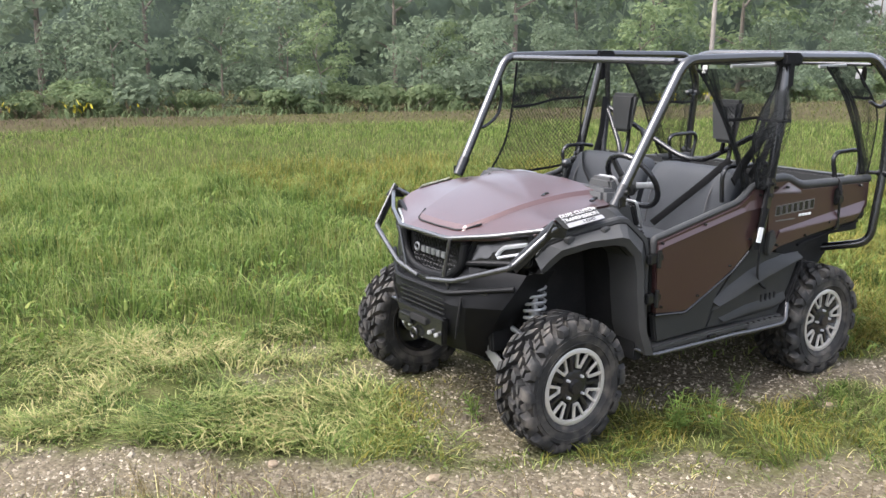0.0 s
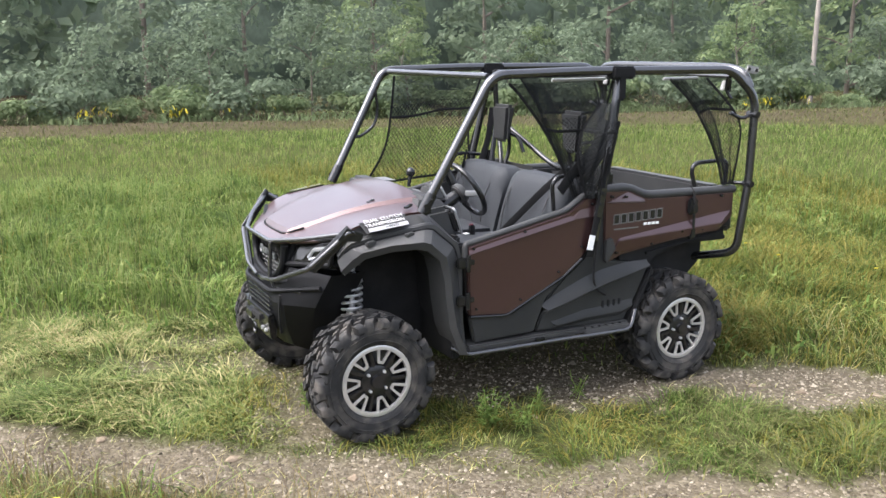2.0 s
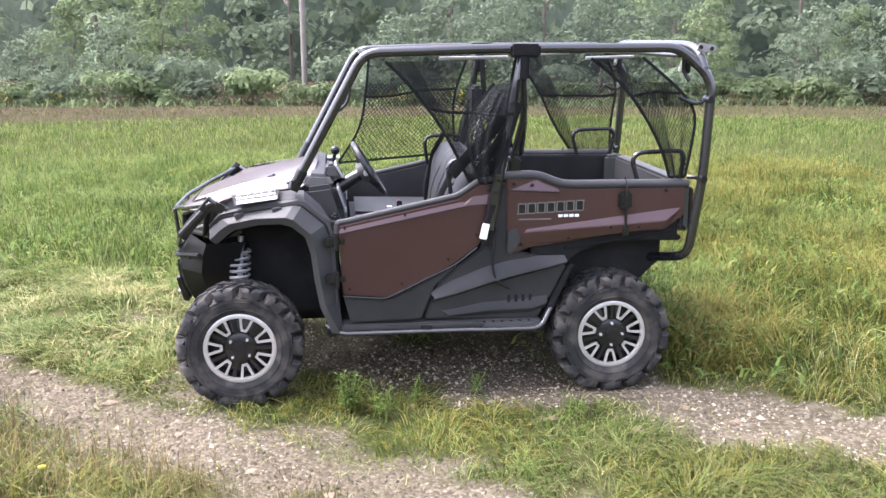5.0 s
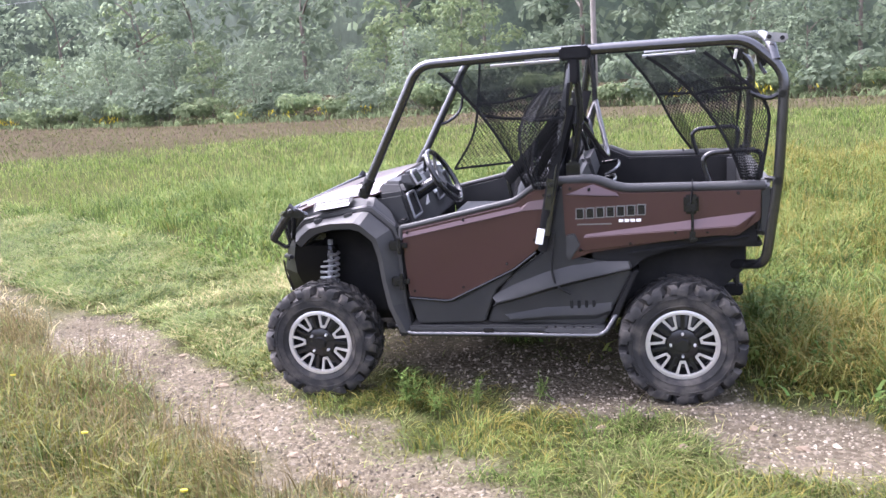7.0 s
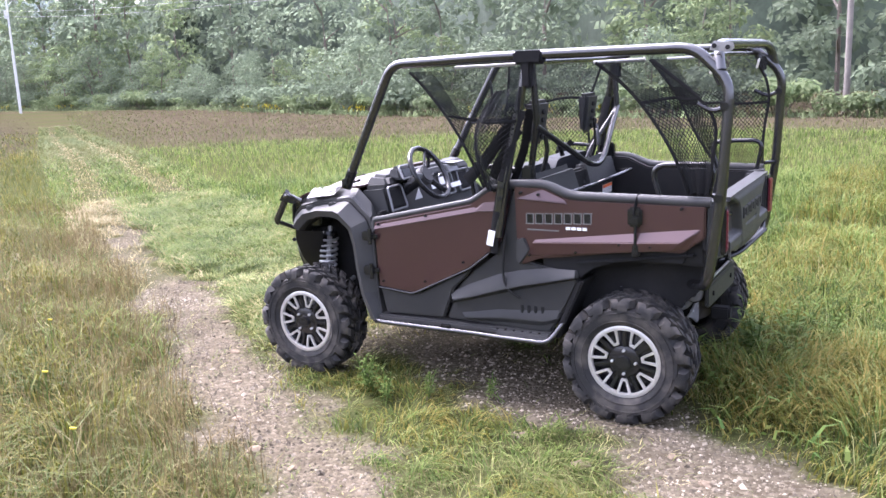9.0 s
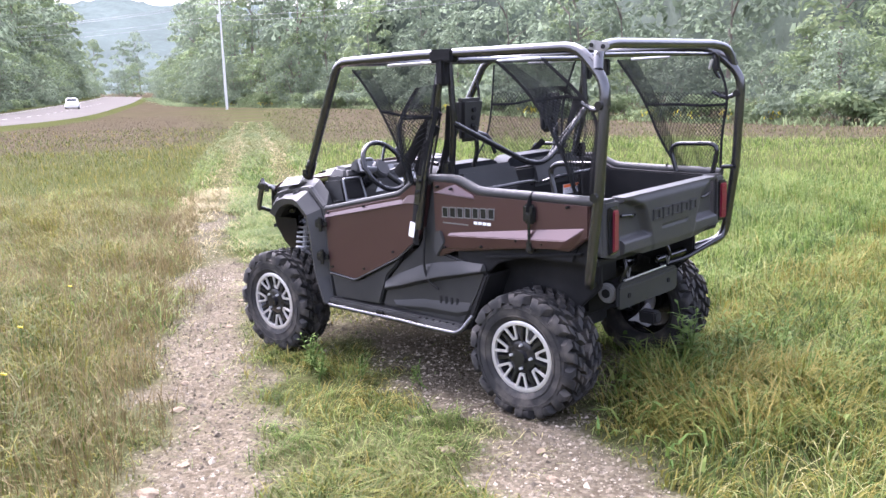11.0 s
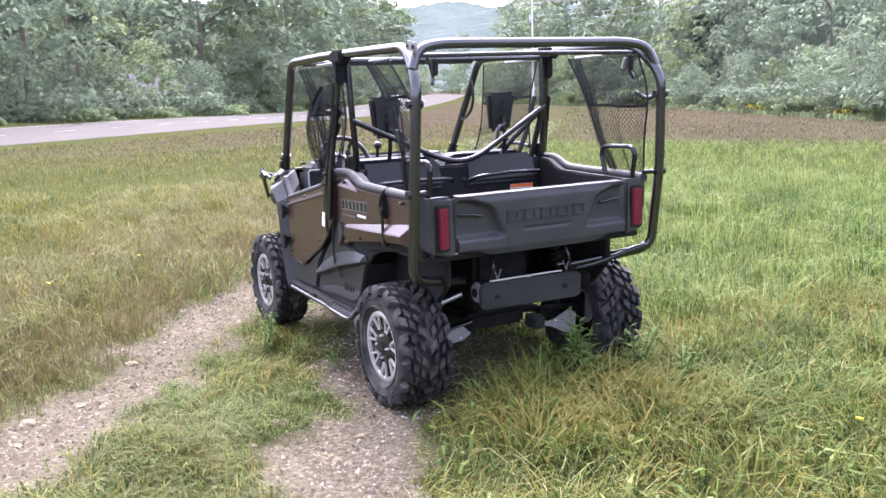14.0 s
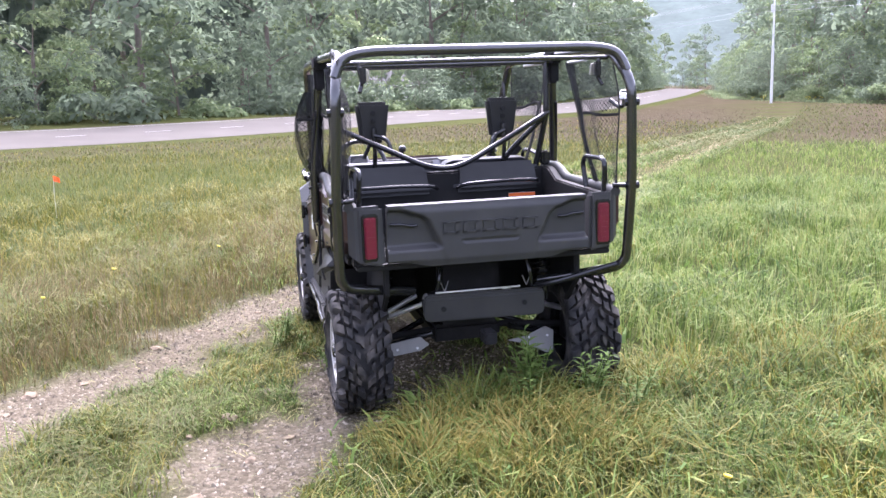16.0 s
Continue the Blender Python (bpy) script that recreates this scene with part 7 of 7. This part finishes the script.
EDGE = [(92, 23.5), (55, 28.5), (38, 31), (20, 35), (0, 39.5), (-15, 42.5), (-30, 48), (-45, 55), (-60, 62), (-88, 67), (-112, 72), (-140, 86), (-190, 113)]
ROADSIDE = [(-47, -31), (-51.6, -16.8), (-56, -8), (-60.4, -1.8), (-67, 4.8), (-76, 13.4), (-92, 25.6), (-107.4, 36.8), (-127, 49.6), (-147, 63), (-172, 79), (-220, 110)]


def line_points(line, step, off, jit, seed):
    """Places along a line, set back to its left-hand side by off."""
    r = np.random.default_rng(seed)
    out = []
    for (x0, y0), (x1, y1) in zip(line, line[1:]):
        L = math.hypot(x1 - x0, y1 - y0)
        for k in range(max(1, int(L / step))):
            u = (k + 0.5) / max(1, int(L / step))
            nx, ny = (y1 - y0) / L, -(x1 - x0) / L
            out.append((x0 + (x1 - x0) * u + nx * off + r.normal(0, jit), y0 + (y1 - y0) * u + ny * off + r.normal(0, jit)))
    return out


FRONT = [tree(200 + i, h, sp, low, 1800, lf * 1.05, lb, m) for i, (h, sp, low, lf, m, lb) in enumerate((
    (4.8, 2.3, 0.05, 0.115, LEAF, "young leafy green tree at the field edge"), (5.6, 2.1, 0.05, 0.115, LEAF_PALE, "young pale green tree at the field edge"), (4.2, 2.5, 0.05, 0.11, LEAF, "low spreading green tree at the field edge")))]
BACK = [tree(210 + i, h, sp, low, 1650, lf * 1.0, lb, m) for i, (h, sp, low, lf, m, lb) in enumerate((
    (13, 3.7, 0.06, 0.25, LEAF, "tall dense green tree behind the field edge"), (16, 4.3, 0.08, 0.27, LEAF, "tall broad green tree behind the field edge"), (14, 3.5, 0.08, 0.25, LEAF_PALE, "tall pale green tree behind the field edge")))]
used = set()


def plant(kind, x, y, seed, size=1.0):
    r = np.random.default_rng(seed)
    m = pose(x, y, float(ground_z(x, y)) - 0.05, 0, 0, r.random() * 360)
    if kind.name not in used:
        used.add(kind.name)
        kind.scale = (size,) * 3
        kind.matrix_basis = m @ Matrix.Diagonal((size, size, size, 1))
        return kind
    ob = copy_thing(kind, m)
    ob.scale = (size * r.uniform(0.9, 1.1),) * 3
    return ob


POLES = [(120, 15.0, -1.2, 12.5), (43.2, 34.2, -1.25, 12.5), (-2.05, 44.6, -1.25, 12.5), (-87.9, 60.7, -1.5, 12.6), (-150, 52, -1.5, 12.6)]


def beside_pole(x, y):
    return any(abs(x - q[0]) < 3.4 and -9 < y - q[1] < 1.0 for q in POLES)


def before_house(x, y):
    """The thin place in the roadside trees through which the house shows."""
    return -104 < x < -60 and abs(0.186 * (x - 5.5) + 0.983 * (y + 2)) < 2.0


seed = 0
for line, side, rows in ((EDGE, 1, ((2.0, 4.3, FRONT, 0.8), (5.5, 7.5, FRONT, 1.0), (9.5, 6.0, BACK, 1.4))),
                         (ROADSIDE, -1, ((-2.0, 4.4, FRONT, 0.8), (3, 5.5, BACK, 1.2), (11, 9.0, BACK, 1.6)))):
    for off, step, kinds, jit in rows:
        for x, y in line_points(line, step, side * off, jit, 60 + int(off)):
            seed += 1
            if beside_pole(x, y) or (off > 2 and before_house(x, y)):
                continue
            plant(kinds[(seed * 5 + seed // 3) % 3], x, y, seed, ((0.8 if side > 0 else 1.0) + 0.4 * ((seed * 7) % 10) / 10) * (1.35 if x < -84 else 1.0))

for x, y in line_points([(-262, 116), (-245, 140), (-228, 160)], 7.0, 0, 1.5, 77):
    seed += 1
    plant(BACK[seed % 3], x, y, seed, 1.15)
for x, y in line_points([(-232, 112), (-222, 124), (-206, 140), (-190, 148)], 5.0, 0, 1.2, 79):
    seed += 1
    plant(FRONT[seed % 3], x, y, seed, 1.5)

bushes = [bush(300 + i, h, sp, 620, lf * 1.2, m, lb) for i, (h, sp, lf, m, lb) in enumerate((
    (1.25, 1.5, 0.10, LEAF_PALE, "tangled pale green bush at the field edge"), (1.7, 1.7, 0.11, LEAF, "dense green bush at the field edge"), (0.9, 1.4, 0.09, LEAF_PALE, "low leafy bramble at the field edge")))]
for off, step, jit in ((0.0, 2.3, 0.5), (1.6, 3.6, 0.7)):
    for x, y in line_points(EDGE[:-2], step, off, jit, 130 + int(off)):
        seed += 1
        plant(bushes[seed % 3], x, y, seed, 1.0 + 0.75 * ((seed * 3) % 10) / 10)
for x, y in line_points(ROADSIDE[:-2], 3.0, 4.3, 0.5, 150):
    seed += 1
    plant(bushes[seed % 3], x, y, seed, 1.3 + 0.9 * ((seed * 3) % 10) / 10)

# goldenrod along the hedge foot
pts = np.array(line_points(EDGE[:-2], 0.5, -1.0, 0.6, 160))
fx, fy = np.repeat(pts[:, 0], 9) + rng.normal(0, 0.25, len(pts) * 9), np.repeat(pts[:, 1], 9) + rng.normal(0, 0.25, len(pts) * 9)
k = (vnoise(fx, fy, 0.14, 70) > 0.56) & (vnoise(fx, fy, 0.9, 71) > 0.5)
q = k.sum()
blades(fx[k], fy[k], many(0.1, 0.3, q), many(0.04, 0.09, q), many(0, 1.2, q), many(0, 1.0, q), FLOWER, "goldenrod", "yellow goldenrod in flower along the hedge", many(0.2, 0.6, q))
pts = np.array(line_points(EDGE, 0.35, -0.9, 0.8, 161))
fx, fy = np.repeat(pts[:, 0], 16) + rng.normal(0, 0.4, len(pts) * 16), np.repeat(pts[:, 1], 16) + rng.normal(0, 0.4, len(pts) * 16)
blades(fx, fy, rng.uniform(0.2, 0.65, len(fx)), rng.uniform(0.04, 0.08, len(fx)), rng.uniform(0.2, 1.3, len(fx)), rng.uniform(0.2, 1.2, len(fx)), LEAF_PALE, "tall_weeds", "tall green weeds along the hedge")


def woods(line, off, height, name):
    """A sheet behind the first trees, coloured as the closed shade of woods."""
    pts = line_points(line, 3.0, off, 0.8, 170)
    bm = B()
    rows = []
    for j in range(7):
        rows.append([(x + noise.noise(Vector((x * 0.2, j * 1.3, 0))) * 2, y + noise.noise(Vector((y * 0.2, j * 1.3, 5))) * 2 + j * 0.3, -2 + (height + 5 * noise.noise(Vector((x * 0.13, y * 0.13, 1)))) * j / 6) for x, y in pts])
    loft(bm, rows)
    tagged(new(name, finish(bm, name, WOODS, 80)), "dark shaded woods behind the field edge", "woods", kind="structure")
    r = np.random.default_rng(len(name))
    count = 11000
    k, u = r.integers(0, len(pts) - 1, count), r.random(count)
    P = np.array(pts)
    toward = -1.0 if off > 0 else 1.0
    base = P[k] * (1 - u)[:, None] + P[k + 1] * u[:, None]
    d = P[k + 1] - P[k]
    nrm = np.stack([d[:, 1], -d[:, 0]], -1) / np.linalg.norm(d, axis=1)[:, None] * toward
    base = base + nrm * (1.5 + 3.0 * r.random(count))[:, None]
    z = -1.5 + (height + 1.5) * r.random(count) ** 0.9 * (0.75 + 0.4 * vnoise(base[:, 0], base[:, 1], 0.16, 90))
    c = np.stack([base[:, 0], base[:, 1], z], -1)
    n3 = np.stack([nrm[:, 0], nrm[:, 1], np.full(count, 0.6)], -1) + r.normal(0, 0.5, (count, 3))
    n3 /= np.linalg.norm(n3, axis=1)[:, None]
    a = np.cross(n3, r.normal(size=(count, 3)))
    a /= np.linalg.norm(a, axis=1)[:, None]
    b = np.cross(n3, a)
    sz = r.uniform(0.35, 0.8, count)[:, None]
    q = np.stack([c - a * sz, c - b * sz * 0.6 + n3 * sz * 0.15, c + a * sz, c + b * sz * 0.6 + n3 * sz * 0.1], 1).reshape(-1, 3)
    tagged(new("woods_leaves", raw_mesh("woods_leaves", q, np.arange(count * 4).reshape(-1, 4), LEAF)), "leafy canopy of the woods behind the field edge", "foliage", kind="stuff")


woods(EDGE, 30, 17, "backdrop_woods")
woods(ROADSIDE, -29, 19, "backdrop_woods_roadside")

# far hill closing the valley, its slope covered with tree crowns
def hill_height(az, u):
    """Height over the field at an azimuth in degrees, u from the foot (0) to the crest (1)."""
    return -4 + u * (58 + 10 * noise.noise(Vector((az * 0.075, 0.3, 0))) + 4 * noise.noise(Vector((az * 0.3, 1.3, 0))))


bm = B()
rows = []
for j in range(37):
    row = []
    for i in range(240):
        az, d = radians(120 + i * 0.26), 380 + j * 9
        crown = 3.2 * abs(noise.noise(Vector((i * 0.9, j * 0.8, 2)))) + 2.0 * noise.noise(Vector((i * 0.33, j * 0.3, 7)))
        row.append((d * math.cos(az), d * math.sin(az), hill_height(120 + i * 0.26, j / 36) + crown))
    rows.append(row)
loft(bm, rows)
tagged(new("backdrop_hill", finish(bm, "backdrop_hill", HILL, 80)), "hazy wooded hill far down the valley", "hill", kind="structure")

# ---- road, sign, car, house, poles ----


def ribbon(line, w0, w1, lift, steps=6, bank=0.055):
    path = round_path([Vector((x, y, 0)) for x, y in line], 12, steps)
    rows = []
    for i, p in enumerate(path):
        d = (path[min(i + 1, len(path) - 1)] - path[max(i - 1, 0)]).normalized()
        nn = Vector((-d.y, d.x, 0))
        rows.append([Vector((q.x, q.y, float(ground_z(p.x, p.y)) + lift + bank * w)) for q, w in ((p + nn * v, v) for v in (w0, (w0 + w1) / 2, w1))])
    return rows


bm = B()
loft(bm, [[a - Vector((0, 0, 0.5)), a, b, c, c - Vector((0, 0, 0.5))] for a, b, c in ribbon(ROAD, -3.2, 5.8, 0.38)])
tagged(new("road", finish(bm, "road", ASPHALT, 60)), "pale worn asphalt two-lane road", "road", kind="structure")
for w0, w1, tilt in ((5.7, 16, 0.055), (-9.5, -3.1, 0.12)):
    bm = B()
    loft(bm, ribbon(ROAD, w0, w1, 0.375 if w0 > 0 else 0.577, 6, tilt))
    tagged(new("road_verge", finish(bm, "road_verge", GROUND, 60)), "grassy verge along the road", "verge", kind="structure")
path = round_path([Vector((x, y, 0)) for x, y in ROAD], 12, 6)
dist, k = 0.0, 0
bm_dash = B()
box(bm_dash, (0, 0, 0), (1.5, 0.12, 0.012), 0.002)
dash_mesh = finish(bm_dash, "lane_dash", LINE)
total = sum((b - a).length for a, b in zip(path, path[1:]))
road_ob = bpy.data.objects["road"]
while dist < min(total, 190):
    q, left = None, dist
    for a, b in zip(path, path[1:]):
        L = (b - a).length
        if left <= L:
            q, d = a.lerp(b, left / L), (b - a).normalized()
            break
        left -= L
    o = new("lane_dash", dash_mesh)
    o.parent = road_ob
    o.matrix_basis = pose(q.x - 1.3 * d.y, q.y + 1.3 * d.x, float(ground_z(q.x, q.y)) + 0.464, math.degrees(math.atan(0.055)), 0, math.degrees(math.atan2(d.y, d.x)))
    dist += 4.6
bm = B()
for w in (5.2,):
    loft(bm, [r[::2] for r in ribbon(ROAD, w - 0.06, w + 0.06, 0.386)])
o = new("edge_line", finish(bm, "edge_line", LINE, 60))
o.parent = road_ob


def car(x, y, turn):
    ob = thing("car", "small white car on the far road", "car", at=pose(x, y, float(ground_z(x, y)) + 0.39, 0, 0, turn))
    bm = B()
    hexa(bm, [(-2.2, -0.88, 0.3), (2.2, -0.88, 0.3), (2.2, 0.88, 0.3), (-2.2, 0.88, 0.3), (-2.15, -0.85, 0.95), (2.1, -0.85, 0.9), (2.1, 0.85, 0.9), (-2.15, 0.85, 0.95)], 0.12)
    hexa(bm, [(-1.6, -0.8, 0.9), (1.0, -0.8, 0.9), (1.0, 0.8, 0.9), (-1.6, 0.8, 0.9), (-1.2, -0.66, 1.5), (0.3, -0.66, 1.5), (0.3, 0.66, 1.5), (-1.2, 0.66, 1.5)], 0.08)
    part("body", bm, CARWHITE, ob)
    for px, rot in ((0.68, 40), (-1.42, -33)):
        part("windscreen", box(B(), (px, 0, 1.2), (0.02, 1.3, 0.55), 0.01, pose(0, 0, 0, 0, -rot, 0)), GLASS, ob)
    for s in (-1, 1):
        part("side_window", box(B(), (-0.4, s * 0.745, 1.2), (1.5, 0.02, 0.38), 0.01, pose(0, 0, 0, s * 12, 0, 0)), GLASS, ob)
        part("headlight", box(B(), (2.1, s * 0.6, 0.72), (0.06, 0.3, 0.14), 0.02), LAMP, ob)
        for wx in (-1.35, 1.35):
            wh = part("wheel", cyl(B(), (wx, s * 0.7, 0.32), (wx, s * 0.9, 0.32), 0.32, 20, None, 0.03), RUBBER, ob)
            part("hubcap", cyl(B(), (wx, s * 0.895, 0.32), (wx, s * 0.91, 0.32), 0.19, 16), STEEL, wh)


car(-114.5, 54.8, -28)


def house(x, y, turn):
    ob = thing("house", "white sided house half hidden behind roadside trees", "house", at=pose(x, y, float(ground_z(x, y)), 0, 0, turn))
    part("wall", box(B(), (0, 0, 1.6), (12, 8, 3.4), 0.02), SIDING, ob)
    bm = B()
    prism(bm, [(-4.6, 3.2), (0, 6.0), (4.6, 3.2), (4.6, 3.05), (-4.6, 3.05)], -6.4, 6.4, 0.02, "x")
    part("roof", bm, ROOFING, ob)
    for yy in (-1, 1):
        for xx in (-4, -1.5, 1.5, 4):
            w = part("window", box(B(), (xx, yy * 4.0, 1.8), (1.0, 0.1, 1.3), 0.02), SIDING, ob)
            part("pane", box(B(), (xx, yy * 4.04, 1.8), (0.85, 0.06, 1.15), 0.01), GLASS, w)


house(-110, 20, 60)


def pole(x, y, z, height, material, label, turn, lamp=False):
    ob = thing("utility_pole", label, "utility pole", "utility poles", pose(x, y, z, 0, 0, turn))
    bm = B()
    taper(bm, [(0, 0, -0.5), (0, 0, height * 0.5), (0, 0, height)], 0.155, 0.095, 12)
    part("shaft", bm, material, ob)
    arm = part("crossarm", box(B(), (0.12, 0, height - 0.6), (0.1, 2.4, 0.12), 0.01), POLEWOOD, ob)
    for yy in (-1.05, -0.4, 0.4, 1.05):
        part("insulator", cyl(B(), (0.12, yy, height - 0.54), (0.12, yy, height - 0.36), 0.05, 10, 0.035), POLEGREY, arm)
    part("brace", tube(B(), [(0.12, -0.8, height - 0.62), (0.1, 0, height - 1.4), (0.12, 0.8, height - 0.62)], 0.02, 0, 6), STEEL, arm)
    if lamp:
        part("transformer", cyl(B(), (0.35, 0, height - 2.6), (0.35, 0, height - 1.7), 0.22, 18, None, 0.03), POLEGREY, ob)
    return ob


for i, (x, y, z, h) in enumerate(POLES):
    t = math.degrees(math.atan2(16, -86))
    pole(x, y, z, h, POLEWOOD if i < 3 else POLEGREY, "weathered brown wooden utility pole at the hedge" if i < 3 else "pale grey utility pole with a transformer in the field", t, i == 3)
for k, (off, drop, sag) in enumerate(((-1.05, 0.36, 1.6), (-0.4, 0.36, 1.7), (0.4, 0.36, 1.5), (1.05, 0.36, 1.6), (0.1, 2.4, 1.5), (0.1, 1.9, 1.4))):
    bm = B()
    for (x0, y0, z0, h0), (x1, y1, z1, h1) in zip(POLES, POLES[1:]):
        L = math.hypot(x1 - x0, y1 - y0)
        nx, ny = (y1 - y0) / L, -(x1 - x0) / L
        a, b = Vector((x0 - nx * off, y0 - ny * off, z0 + h0 - drop)), Vector((x1 - nx * off, y1 - ny * off, z1 + h1 - drop))
        tube(bm, [a.lerp(b, u / 16) - Vector((0, 0, 4 * sag * (u / 16) * (1 - u / 16) * (L / 87) ** 2)) for u in range(17)], 0.010 if drop < 1 else 0.015, 0, 5)
    tagged(new("power_line", finish(bm, "power_line", WIRE)), "sagging grey power line between the poles", "power line", "power lines")

# small orange marker flag on a wire stake in the field
flag = thing("marker_flag", "small orange marker flag on a thin wire stake in the grass", "marker flag", at=pose(-7.94, -3.67, float(ground_z(-7.94, -3.67))))
part("stake", tube(B(), [(0, 0, -0.1), (0.005, 0, 0.3), (0, 0.01, 0.62)], 0.002, 0.1, 6), STEEL, flag)
bm = B()
loft(bm, [[(0.002 + 0.012 * math.sin(i * 1.1 + j * 0.5), 0.01 + i * 0.014, 0.54 + j * 0.018 - i * 0.006) for i in range(7)] for j in range(5)])
bmesh.ops.solidify(bm, geom=list(bm.faces), thickness=0.001)
part("cloth", bm, ORANGE, flag, "orange plastic flag")
